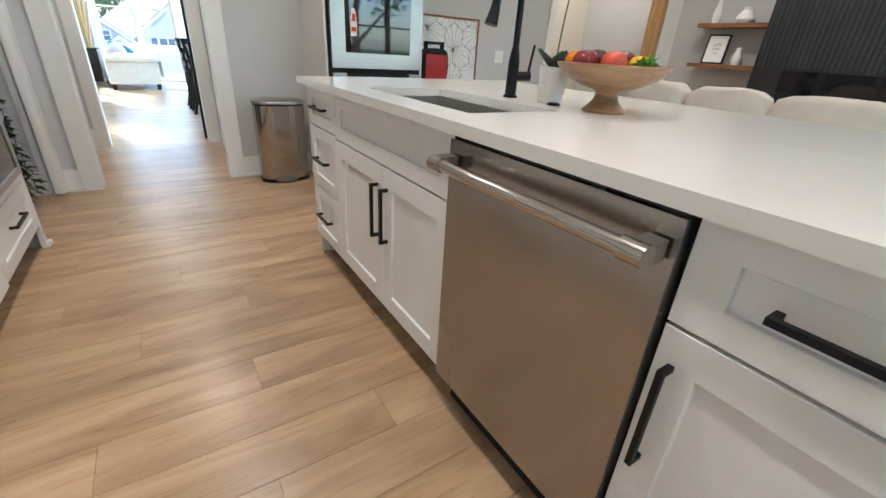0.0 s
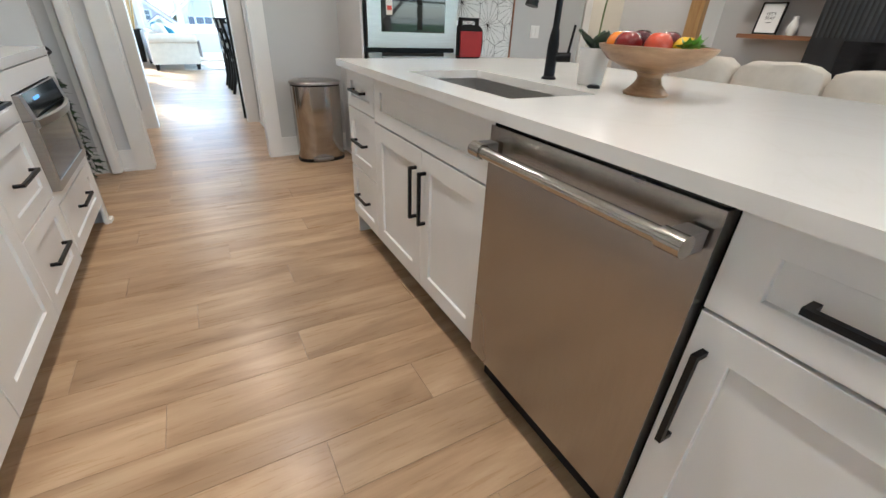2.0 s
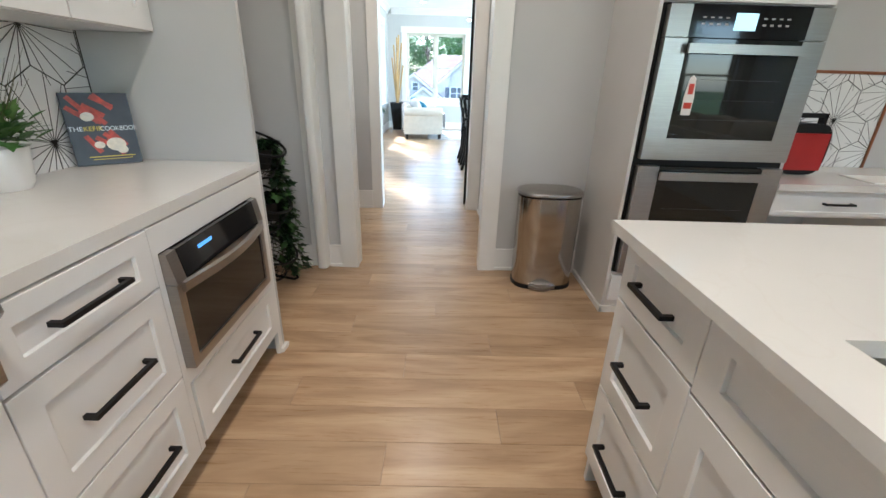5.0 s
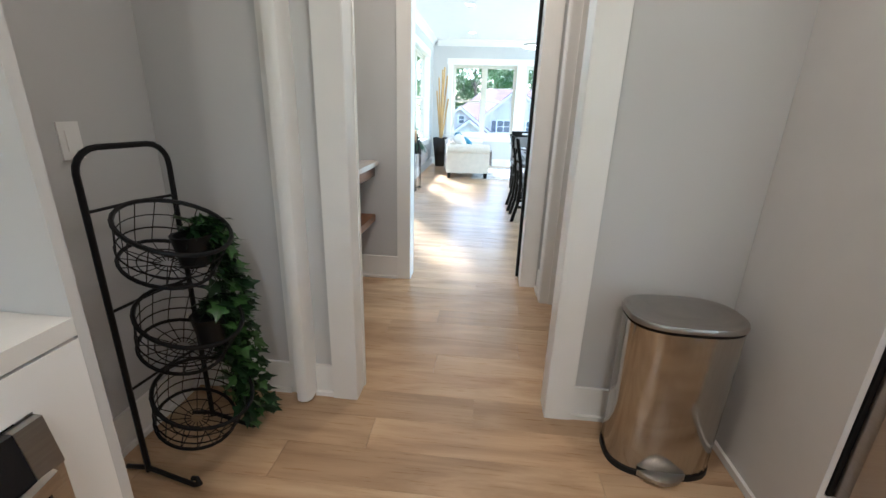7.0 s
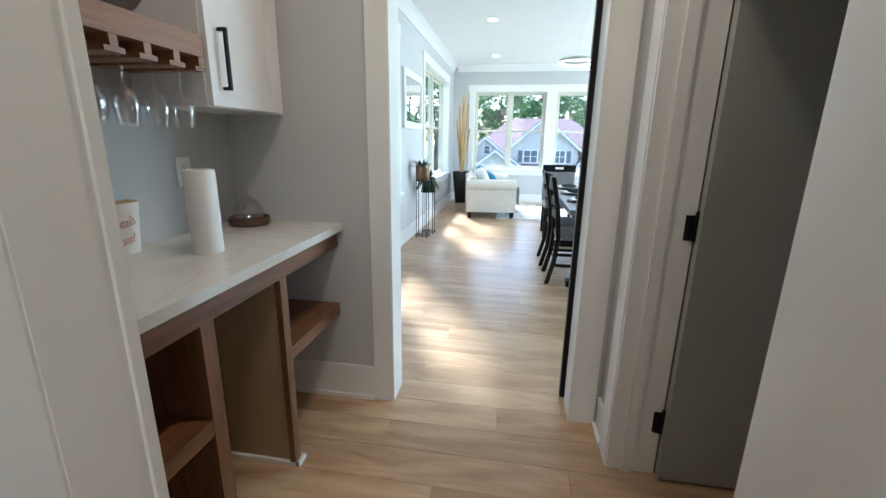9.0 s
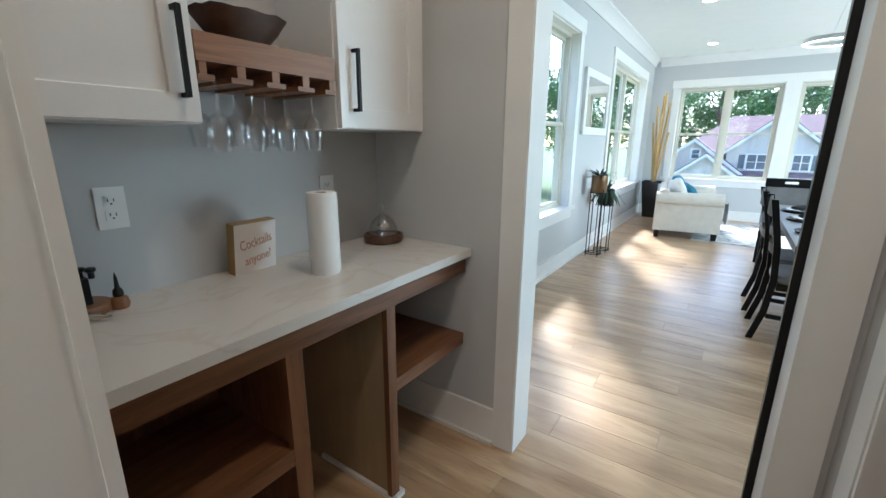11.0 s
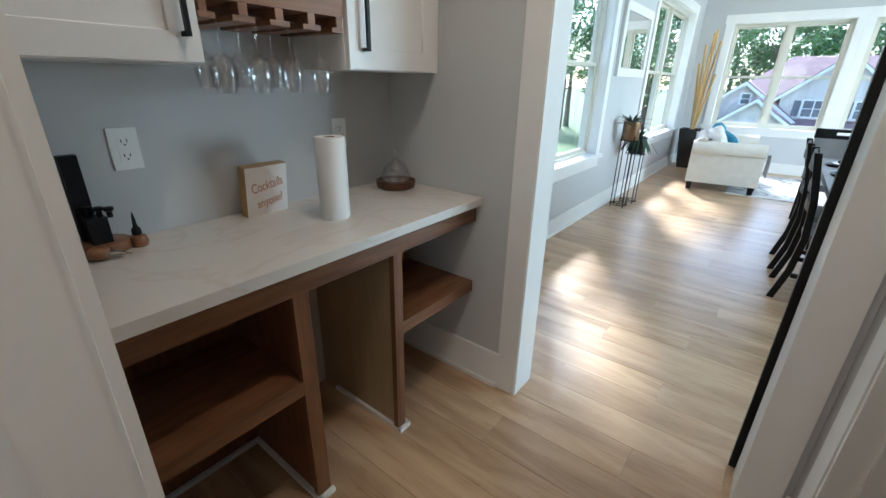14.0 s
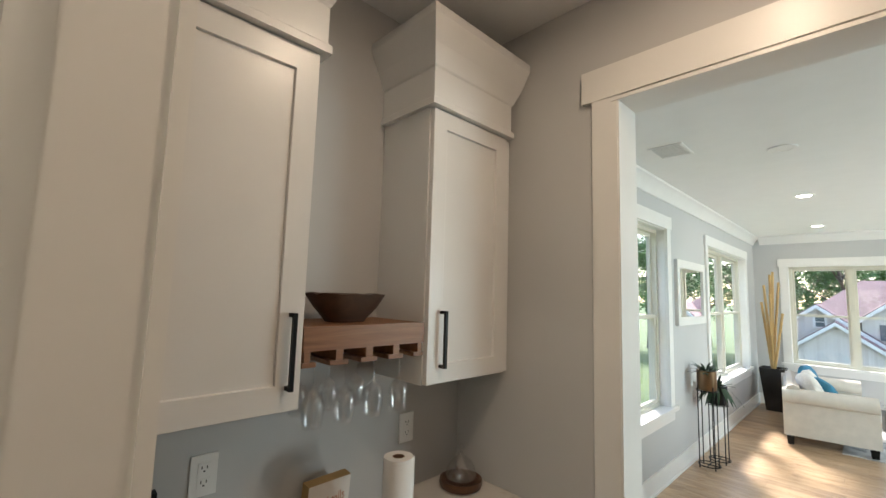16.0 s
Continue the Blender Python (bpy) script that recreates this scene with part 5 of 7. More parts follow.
bm = bmesh.new()
for k in range(150):
    a, el = rng.uniform(0, 2 * math.pi), rng.uniform(0.1, 1.3)
    r = rng.uniform(0.03, 0.11)
    d = Vector((math.cos(a) * math.cos(el), math.sin(a) * math.cos(el), math.sin(el)))
    p = Vector((-0.985, 2.37, LT + 0.125)) + d * r
    p.x = max(p.x, -1.055)
    leaf(bm, p, d + Vector((rng.uniform(-0.5, 0.5), rng.uniform(-0.5, 0.5), rng.uniform(-0.4, 0.3))), Vector((0.2, 0.1, 1)), rng.uniform(0.035, 0.065), k % 3 == 0, 1 if rng.random() < 0.35 else 0)
part("leaves", bm, [M_FERN, M_FERN2], root, smooth=False)
bm = bmesh.new()
for k in range(70):
    a, el, L = rng.uniform(0, 2 * math.pi), rng.uniform(0.95, 1.5), rng.uniform(0.16, 0.27)
    d = Vector((math.cos(a) * math.cos(el), math.sin(a) * math.cos(el), math.sin(el)))
    p0 = Vector((-0.985, 2.37, LT + 0.12)) + d * 0.03
    p1 = p0 + d * L
    p1.x, p0.x = max(p1.x, -1.06), max(p0.x, -1.06)
    p1.z = min(p1.z, 1.39)
    rod(bm, p0, p1, 0.0012, 0.0005, 4)
tagged(part("grass", bm, plain("dry_grass", (0.12, 0.13, 0.06), 0.6, var=0.3), root), kind="stuff")

# candle
root = thing("jar_candle", (-0.79, 2.035, LT), "brown scented candle in a glass jar", "candle")
bm = bmesh.new()
lathe(bm, [(0.0, LT + 0.001), (0.050, LT + 0.001), (0.056, LT + 0.010), (0.056, LT + 0.098), (0.0545, LT + 0.098), (0.0545, LT + 0.010), (0.0, LT + 0.008)], -0.79, 2.035, 32, caps=False)
part("jar", bm, M_GLASS, root)
bm = bmesh.new()
lathe(bm, [(0.0, LT + 0.010), (0.0535, LT + 0.011), (0.0535, LT + 0.066), (0.0, LT + 0.064)], -0.79, 2.035, 32, caps=False)
part("wax", bm, plain("brown_wax", (0.17, 0.070, 0.042), 0.5, var=0.08), root, "brown wax")
bm = bmesh.new()
ang = math.atan2(-1.6, 0.9)
lab = [Vector((-0.80 + 0.0567 * math.cos(ang + k * 0.1), 2.06 + 0.0567 * math.sin(ang + k * 0.1), 0)) for k in range(1, 8)]
loft(bm, [[p + Vector((0, 0, LT + 0.022)), p * 1.0 + (p - Vector((-0.80, 2.06, 0))) * 0.008 + Vector((0, 0, LT + 0.022)), p + (p - Vector((-0.80, 2.06, 0))) * 0.008 + Vector((0, 0, LT + 0.062)), p + Vector((0, 0, LT + 0.062))] for p in lab])
part("label", bm, plain("jar_label", (0.30, 0.16, 0.12), 0.5, var=0.25, scale=60), root)
bm = bmesh.new()
rod(bm, (-0.80, 2.06, LT + 0.064), (-0.798, 2.061, LT + 0.076), 0.001, seg=6)
part("wick", bm, M_RUBBER, root)

# cookbook
root = thing("cookbook", (-0.96, 2.74, LT), "standing cookbook with a dark photo cover", "book")
bk = pose(-0.985, 2.775, LT + 0.1275, -6, 0, 40)


def on(bm, m):
    bmesh.ops.transform(bm, matrix=m, verts=bm.verts)
    return bm


part("pages", on(boxes((-0.096, 0.094, -0.010, 0.010, -0.123, 0.123)), bk), plain("pages", (0.7, 0.67, 0.6), 0.8), root)
M_COVER = plain("cover_dark", (0.022, 0.018, 0.022), 0.3, var=0.3, scale=20)
part("cover", on(boxes((-0.100, 0.098, -0.0135, -0.0105, -0.127, 0.127), (-0.100, 0.098, 0.0105, 0.0135, -0.127, 0.127), (-0.1005, -0.097, -0.0135, 0.0135, -0.127, 0.127)), bk), M_COVER, root)
rng = random.Random(2)
M_CREDS, M_CCREAM = plain("cover_red", (0.42, 0.045, 0.022), 0.35, var=0.4, scale=50), plain("cover_cream", (0.72, 0.66, 0.55), 0.35, var=0.15, scale=50)
for k in range(13):
    x0, z0 = rng.uniform(-0.085, 0.0), rng.uniform(0.02, 0.10)
    if k > 7:
        x0, z0 = rng.uniform(-0.07, 0.03), rng.uniform(-0.085, -0.02)
    m = pose(x0 + 0.02, -0.0138 - 0.00002 * k, z0, 0, rng.uniform(30, 60), 0)
    part("cover_photo", on(boxes((-0.035, 0.035, -0.0004, 0.0002, -0.008, 0.008)), bk @ m), M_CREDS, root)
for cx, cz, r in ((-0.035, 0.045, 0.020), (0.030, -0.055, 0.030), (-0.02, -0.055, 0.016), (0.045, -0.075, 0.018)):
    bw = bmesh.new()
    loft(bw, [[Vector((cx + r * math.cos(a), -0.0146 - 0.0006 * h, cz + r * 0.8 * math.sin(a))) for a in [2 * math.pi * i / 14 for i in range(14)]] for h in (0, 1)])
    part("cover_photo", on(bw, bk), M_CCREAM, root)
T = bk @ pose(0, -0.0152, 0.0, 90, 0, 0)
M_WHT = plain("print_white", (0.8, 0.8, 0.8), 0.5)
M_YEL = plain("print_yellow", (0.75, 0.55, 0.05), 0.5)
lettering("THE", 0.023, T @ pose(-0.077, 0.002, 0), M_WHT, root)
lettering("KEFIR", 0.023, T @ pose(-0.027, 0.002, 0), M_YEL, root)
lettering("COOKBOOK", 0.023, T @ pose(0.050, 0.002, 0) @ Matrix.Diagonal((0.85, 1, 1, 1)), M_WHT, root)
part("cover_rule", on(boxes((-0.06, 0.08, -0.0146, -0.0138, -0.099, -0.096), (-0.05, 0.07, -0.0146, -0.0138, -0.108, -0.106)), bk), M_YEL, root)

# ---- things on the island ----
root = thing("orchid", (1.365, 1.19, CT), "white orchid in a white pot with dark green leaves", "plant")
ox, oy = 1.365, 1.19
bm = bmesh.new()
lathe(bm, [(0.040, CT), (0.043, CT + 0.004), (0.052, CT + 0.115), (0.053, CT + 0.118), (0.047, CT + 0.118), (0.045, CT + 0.10)], ox, oy, 28)
part("pot", bm, plain("matt_white_pot", (0.78, 0.76, 0.74), 0.4, var=0.02), root, "white tapered pot")
M_ORL = plain("orchid_leaf", (0.012, 0.035, 0.014), 0.3, var=0.3)
for k, a in enumerate((0.5, 1.9, 3.0, 4.3, 5.5)):
    bm = bmesh.new()
    d = Vector((math.cos(a), math.sin(a), 0))
    s = Vector((-math.sin(a), math.cos(a), 0))
    rings = []
    for i in range(7):
        t = i / 6
        c = Vector((ox, oy, CT + 0.105)) + d * (0.075 * t) + Vector((0, 0, 0.085 * t - 0.02 * t * t))
        w = 0.026 * math.sin(math.pi * (0.12 + 0.86 * t)) + 0.001
        rings.append([c + s * w, c + Vector((0, 0, 0.004)) - d * 0.004, c - s * w, c - Vector((0, 0, 0.004))])
    loft(bm, rings)
    part("leaf", bm, M_ORL, root)
M_STEM = plain("orchid_stem", (0.12, 0.16, 0.05), 0.5, var=0.2)
M_PETAL = plain("white_petal", (0.80, 0.79, 0.76), 0.55, var=0.03, bump=0.1)
stem = [(ox, oy, CT + 0.10), (ox + 0.01, oy + 0.005, CT + 0.22), (ox + 0.02, oy, CT + 0.36), (ox + 0.01, oy - 0.01, CT + 0.42), (ox - 0.04, oy - 0.015, CT + 0.46), (ox - 0.11, oy - 0.012, CT + 0.455), (ox - 0.18, oy - 0.005, CT + 0.42), (ox - 0.245, oy, CT + 0.365)]
bm = bmesh.new()
tube(bm, stem, 0.0028, 7)
part("stem", bm, M_STEM, root)
bm = bmesh.new()
rod(bm, (ox + 0.008, oy + 0.01, CT + 0.10), (ox + 0.026, oy + 0.006, CT + 0.37), 0.002, seg=6)
part("stake", bm, M_STEM, root)
rng = random.Random(6)
for k in range(13):
    t = 3.2 + 3.7 * k / 12
    i = min(int(t), 6)
    p = Vector(stem[i]).lerp(Vector(stem[i + 1]), t - i) + Vector((rng.uniform(-0.015, 0.015), rng.uniform(-0.03, 0.02), rng.uniform(-0.03, 0.012)))
    face = Vector((rng.uniform(-0.5, 0.3), -1, rng.uniform(-0.4, 0.2))).normalized()
    u, v = basis(face)
    bm = bmesh.new()
    size = rng.uniform(0.034, 0.044) * (1 if k < 10 else 0.75)
    for j in range(5):
        a = 2 * math.pi * j / 5 + 0.3
        d = u * math.cos(a) + v * math.sin(a)
        s = face.cross(d)
        w = 0.62 if j in (1, 4) else 0.42
        ring_ = [p, p + d * size * 0.35 + s * size * w * 0.8 + face * 0.003, p + d * size * 0.75 + s * size * w * 0.75 - face * 0.002, p + d * size - face * 0.005, p + d * size * 0.75 - s * size * w * 0.75 - face * 0.002, p + d * size * 0.35 - s * size * w * 0.8 + face * 0.003]
        f = [bm.verts.new(q + face * 0.0006 * j) for q in ring_]
        bm.faces.new(f)
    blob(bm, p + face * 0.005, 0.006, 1, 1, 1, 8)
    part("flower", bm, M_PETAL, root, "white orchid flower", smooth=False)

root = thing("fruit_bowl", (1.36, 0.95, CT), "turned wooden pedestal bowl filled with fruit", "bowl")
bx0, by0 = 1.36, 0.95
bm = bmesh.new()
lathe(bm, [(0.0, CT), (0.066, CT), (0.068, CT + 0.006), (0.058, CT + 0.014), (0.040, CT + 0.034), (0.034, CT + 0.052), (0.040, CT + 0.064), (0.085, CT + 0.076), (0.135, CT + 0.098), (0.164, CT + 0.128), (0.168, CT + 0.138), (0.163, CT + 0.139), (0.130, CT + 0.108), (0.08, CT + 0.088), (0.0, CT + 0.080)], bx0, by0, 44, caps=False)
part("bowl", bm, wood("mango_wood", (0.20, 0.105, 0.048), (0.42, 0.26, 0.14), 0.38, (3, 3, 16)), root)


def fruit(name, x, y, z, r, c, label, squash=0.93, var=0.25):
    bm = bmesh.new()
    vs = blob(bm, (bx0 + x, by0 + y, CT + z), r, 1, 1, squash, 20)
    top = max(v.co.z for v in vs)
    for v in vs:
        d = math.hypot(v.co.x - bx0 - x, v.co.y - by0 - y)
        if v.co.z > top - r * 0.5 and d < r * 0.4:
            v.co.z -= (r * 0.4 - d) * 0.5
    ob = solid(name, bm, plain(name + "_skin_%02d" % int(c[0] * 99), c, 0.25, var=var, scale=25, bump=0.05, fine=200), (bx0 + x, by0 + y, CT + z - r * squash), label, "fruit", "fruit in the bowl")
    return ob


fruit("orange", -0.045, 0.105, 0.140, 0.038, (0.62, 0.18, 0.015), "orange fruit lying in the wooden bowl")
fruit("apple", -0.075, 0.045, 0.140, 0.040, (0.17, 0.012, 0.012), "dark red apple lying in the wooden bowl")
fruit("plum", 0.0, 0.06, 0.152, 0.032, (0.07, 0.010, 0.016), "dark plum lying in the wooden bowl")
fruit("apple", -0.065, -0.05, 0.142, 0.038, (0.50, 0.075, 0.035), "light red apple lying in the wooden bowl")
fruit("apple", 0.06, 0.03, 0.140, 0.040, (0.17, 0.012, 0.012), "dark red apple lying in the wooden bowl")
fruit("lemon", 0.02, -0.075, 0.140, 0.031, (0.70, 0.45, 0.015), "yellow lemon lying in the wooden bowl")
fruit("plum", 0.03, -0.015, 0.150, 0.033, (0.12, 0.014, 0.014), "dark red plum lying in the wooden bowl")
bm = bmesh.new()
rng = random.Random(3)
for k in range(34):
    d = Vector((rng.uniform(-1, 1), rng.uniform(-1, 1), rng.uniform(0.1, 1)))
    leaf(bm, Vector((bx0 - 0.01 + rng.uniform(-0.02, 0.02), by0 - 0.118 + rng.uniform(-0.018, 0.018), CT + 0.140)), d, Vector((0.1, 0.3, 1)), rng.uniform(0.020, 0.036), True)
solid("green_pepper", bm, plain("crisp_green", (0.12, 0.30, 0.03), 0.35, var=0.4, scale=40), (bx0 - 0.01, by0 - 0.118, CT + 0.12), "crinkled green leaf vegetable lying in the bowl", "vegetable", smooth=False)

# ---- desk nook beyond the ovens ----
DT = 0.79
bm = boxes((2.058, 3.16, 3.30, 3.879, DT - 0.035, DT))
solid("desk_worktop", bm, M_QUARTZ, (2.6, 3.6, DT - 0.035), "white quartz desk worktop in the nook", "worktop", bevel=0.003)
FD = Face("-y", 3.345)
root = thing("desk_drawer_unit", (2.45, 3.6, 0.6), "white desk drawer below the worktop with black handle", "desk")
part("body", boxes((2.06, 2.78, 3.347, 3.878, 0.60, DT - 0.036)), M_CAB, root)
dd = shaker(root, FD, 2.07, 2.78, 0.615, 0.75, "drawer_front", 0.02)
pull(dd, FD, 2.42, 0.685, 0.16, False)
root = thing("base_cabinet", (2.95, 3.6, 0), "white shaker desk cabinet with small drawers", "cabinet")
part("body", boxes((2.782, 3.13, 3.347, 3.878, 0.08, DT - 0.036)), M_CAB, root)
dd = shaker(root, FD, 2.785, 3.128, 0.58, 0.75, "drawer_front", 0.04)
pull(dd, FD, 2.955, 0.655, 0.11, False)
dd = shaker(root, FD, 2.785, 3.128, 0.09, 0.576, "door", 0.05)
root = thing("tile_panel", (2.7, 3.87, DT), "white starburst tile panel with a copper frame", "tile panel")
part("tile_field", boxes((2.08, 3.012, 3.868, 3.8815, DT + 0.001, 1.345)), M_TILE, root)
star_panel(root, lambda u, v, w: (u, 3.868 - w, v), 2.08, 3.012, DT + 0.001, 1.345, 2.73, 1.075, 0.118)
M_COPPER = plain("copper_edge", (0.30, 0.12, 0.06), 0.4, metal=0.5)
part("frame_top", boxes((2.08, 3.027, 3.860, 3.8815, 1.3455, 1.362)), M_COPPER, root, bevel=0.001)
part("frame_side", boxes((3.0125, 3.027, 3.860, 3.8815, DT + 0.001, 1.345)), M_COPPER, root, bevel=0.001)
root = thing("red_speaker", (2.365, 3.6, DT), "red portable radio with a black carry frame", "radio")
part("front", boxes((2.240, 2.460, 3.55, 3.67, DT + 0.03, DT + 0.235)), plain("red_plastic", (0.36, 0.015, 0.015), 0.35, var=0.1), root, "red front panel", bevel=0.02)
bm = bmesh.new()
rings = []
for yy in (3.56, 3.66):
    rings.append([Vector((2.350 + 0.128 * k * (abs(math.cos(a)) ** 0.5) * (1 if math.cos(a) >= 0 else -1), yy, DT + 0.145 + 0.143 * (abs(math.sin(a)) ** 0.6) * (1 if math.sin(a) >= 0 else -1))) for k in (1,) for a in [2 * math.pi * i / 24 for i in range(24)]])
loft(bm, rings)
part("carry_frame", bm, M_RUBBER, root, "black carry frame", bevel=0.004)
bm = boxes((2.255, 2.275, 3.59, 3.63, DT + 0.25, DT + 0.335), (2.425, 2.445, 3.59, 3.63, DT + 0.25, DT + 0.335), (2.255, 2.445, 3.59, 3.63, DT + 0.315, DT + 0.34))
part("handle", bm, M_RUBBER, root, bevel=0.006)
bm = boxes((2.62, 2.92, 3.36, 3.58, DT + 0.0005, DT + 0.004))
solid("papers", bm, M_PAPER, (2.77, 3.47, DT), "loose printed papers on the desk", "papers")


def plate_y(name, x, z, y):
    root = thing(name, (x, y, z), "white light switch on the wall", "switch")
    part("plate", boxes((x - 0.058, x + 0.058, y - 0.006, y, z - 0.058, z + 0.058)), M_WHITEPL, root, bevel=0.002)
    for s in (-0.023, 0.023):
        part("rocker", boxes((x + s - 0.016, x + s + 0.016, y - 0.010, y - 0.006, z - 0.033, z + 0.033)), M_WHITEPL, root, bevel=0.002)


plate_y("light_switch", 3.33, 1.035, 3.8815)
baseboard("baseboard_desk", "x", 3.17, 3.62, 3.882, -1)

# ---- hall and lounge ----
# the hall's warm lamp light is put into this beige wall colour
M_WARMLIT_WALL = plain("hall_paint_warm_lit", (0.60, 0.55, 0.46), 0.75, var=0.02, bump=0.06)
wall_with_holes("wall_hall", "x", 3.4, 8.1, 0, KIT_Z, 5.35, 5.45, [], M_WARMLIT_WALL, "hall wall with warm lamp light put into its beige colour")
wall_with_holes("wall_hall_stub", "x", 3.62, 4.85, 0, KIT_Z, 4.75, 4.85, [], M_WALL, "grey painted hall wall")
trim("trim_hall", boxes((4.851, 4.97, 4.72, 4.87, 0, KIT_Z)), "white painted hall casing")
wall_with_holes("wall_lounge_north", "x", 5.95, 8.1, 0, KIT_Z, 3.75, 3.90, [], M_TRIM, "white painted pier beside the niche")
bm = boxes((5.86, 5.949, 3.74, 3.92, 0, KIT_Z))
struct("trim_oak_post", bm, wood("golden_oak", (0.26, 0.14, 0.05), (0.42, 0.25, 0.10), 0.45, (14, 14, 1.2)), "golden oak post at the hall opening", 0.003, "trim")
wall_with_holes("wall_east", "y", -3.55, 5.45, 0, KIT_Z, 6.30, 6.42, [], M_WALL, "pale grey lounge wall")
can_light(5.4, 4.6, KIT_Z, True, 2.7, WARM)
root = thing("fireplace", (5.98, 1.35, 0), "floor-to-ceiling black fluted fireplace with a dark glass firebox", "fireplace")
M_FLUTE = plain("black_fluted_tile", (0.014, 0.015, 0.017), 0.42, var=0.35, scale=8, bump=0.5, fine=60, stretch=(1, 1, 0.25))
part("chimney_breast", boxes((5.90, 6.299, -0.2, 2.485, 0, KIT_Z - 0.002)), M_FLUTE, root, bevel=0.004)
bm = bmesh.new()
for k in range(56):
    yk = -0.18 + k * 0.0475
    prism(bm, [(5.9005, yk), (5.8955, yk + 0.006), (5.8935, yk + 0.022), (5.8955, yk + 0.038), (5.9005, yk + 0.044)], "z", 0.002, 0.60)
    prism(bm, [(5.9005, yk), (5.8955, yk + 0.006), (5.8935, yk + 0.022), (5.8955, yk + 0.038), (5.9005, yk + 0.044)], "z", 1.10, KIT_Z - 0.004)
part("fluting", bm, M_FLUTE, root)
part("firebox", boxes((5.865, 5.899, 0.37, 2.175, 0.62, 1.08)), M_BLACKGLOSS, root, "dark glass firebox", bevel=0.004)
for z in (1.062, 1.508):
    bm = boxes((6.02, 6.299, 2.49, 3.32, z, z + 0.045))
    solid("floating_shelf", bm, M_SHELF, (6.2, 3.1, z), "oak floating shelf in the niche", "shelf", "niche shelves", bevel=0.002)
root = thing("framed_print", (6.10, 3.06, 1.107), "black framed white print leaning on the shelf", "picture")
fm = pose(6.12, 3.06, 1.108 + 0.165, 0, 8, 0)
part("frame", on(boxes((-0.012, 0.012, -0.130, 0.130, -0.165, -0.150), (-0.012, 0.012, -0.130, 0.130, 0.150, 0.165), (-0.012, 0.012, -0.130, -0.115, -0.150, 0.150), (-0.012, 0.012, 0.115, 0.130, -0.150, 0.150)), fm), M_BLACK, root)
part("print", on(boxes((-0.004, 0.006, -0.115, 0.115, -0.150, 0.150)), fm), M_PAPER, root, "white printed sheet")
M_INK = plain("ink", (0.03, 0.03, 0.03), 0.6)
for body_, dz in (("LET'S", 0.045), ("STAY", 0.0)):
    lettering(body_, 0.045, fm @ pose(-0.006, 0, dz, 90, 0, -90), M_INK, root)
part("small_print", on(boxes((-0.0062, -0.0042, -0.03, 0.03, -0.048, -0.042)), fm), M_INK, root)


def vase(x, y, z, h, r, label):
    bm = bmesh.new()
    lathe(bm, [(0.0, z), (r * 0.7, z), (r, z + h * 0.25), (r * 0.95, z + h * 0.5), (r * 0.45, z + h * 0.82), (r * 0.5, z + h), (r * 0.40, z + h), (r * 0.35, z + h * 0.8), (0.0, z + h * 0.7)], x, y, 24, caps=False)
    solid("vase", bm, plain("vase_white_%03d" % int(h * 1000), (0.75, 0.74, 0.72), 0.4, bump=0.1), (x, y, z), label, "vase")


vase(6.14, 2.80, 1.1075, 0.19, 0.055, "white ribbed vase on the lower shelf")
vase(6.14, 3.18, 1.5535, 0.26, 0.045, "slim white bottle vase on the upper shelf")
vase(6.16, 2.85, 1.5535, 0.17, 0.10, "round white vase on the upper shelf")
M_CREAM = plain("cream_upholstery", (0.58, 0.53, 0.46), 0.9, var=0.06, scale=10, bump=0.5, fine=420)


def cushion(bm, c, sx, sy, sz, p=3.2, n=20, wob=0.012):
    """A stuffed cushion: a rounded block with soft creases."""
    out = bmesh.ops.create_uvsphere(bm, u_segments=n, v_segments=n // 2 + 2, radius=1.0)
    for v in out["verts"]:
        q = v.co.copy()
        k = (abs(q.x) ** p + abs(q.y) ** p + abs(q.z) ** p) ** (-1 / p)
        q = q * k
        w = 1 + wob * noise.noise(Vector((q.x * 2 + c[0] * 7, q.y * 2 + c[1] * 5, q.z * 2))) * 4
        v.co = Vector((c[0] + q.x * sx * w, c[1] + q.y * sy * w, c[2] + q.z * sz * w))
    return out["verts"]


root = thing("sectional_sofa", (3.7, 0.9, 0), "long cream upholstered sofa with loose back cushions", "sofa")
part("base", boxes((3.32, 4.25, -1.2, 2.35, 0.0, 0.42)), M_CREAM, root, bevel=0.03)
part("backrest", boxes((3.30, 3.50, -1.2, 2.35, 0.30, 0.76)), M_CREAM, root, bevel=0.05)
for y0, y1 in ((1.86, 2.34), (1.30, 1.85), (0.62, 1.29), (-0.06, 0.61), (-0.75, -0.07)):
    bm = bmesh.new()
    cushion(bm, (3.56, (y0 + y1) / 2, 0.70), 0.12, (y1 - y0) / 2, 0.245, 5.0, 24)
    part("back_cushion", bm, M_CREAM, root)
    bm = bmesh.new()
    cushion(bm, (3.90, (y0 + y1) / 2, 0.46), 0.34, (y1 - y0) / 2, 0.08, 5)
    part("seat_cushion", bm, M_CREAM, root)
bm = bmesh.new()
cushion(bm, (3.75, 2.15, 0.74), 0.09, 0.2, 0.17, 2.6)
cu = solid("throw_pillow", bm, plain("patterned_cloth", (0.55, 0.50, 0.46), 0.9, var=0.4, scale=60), (3.75, 2.15, 0.57), "light patterned throw pillow on the sofa", "pillow")

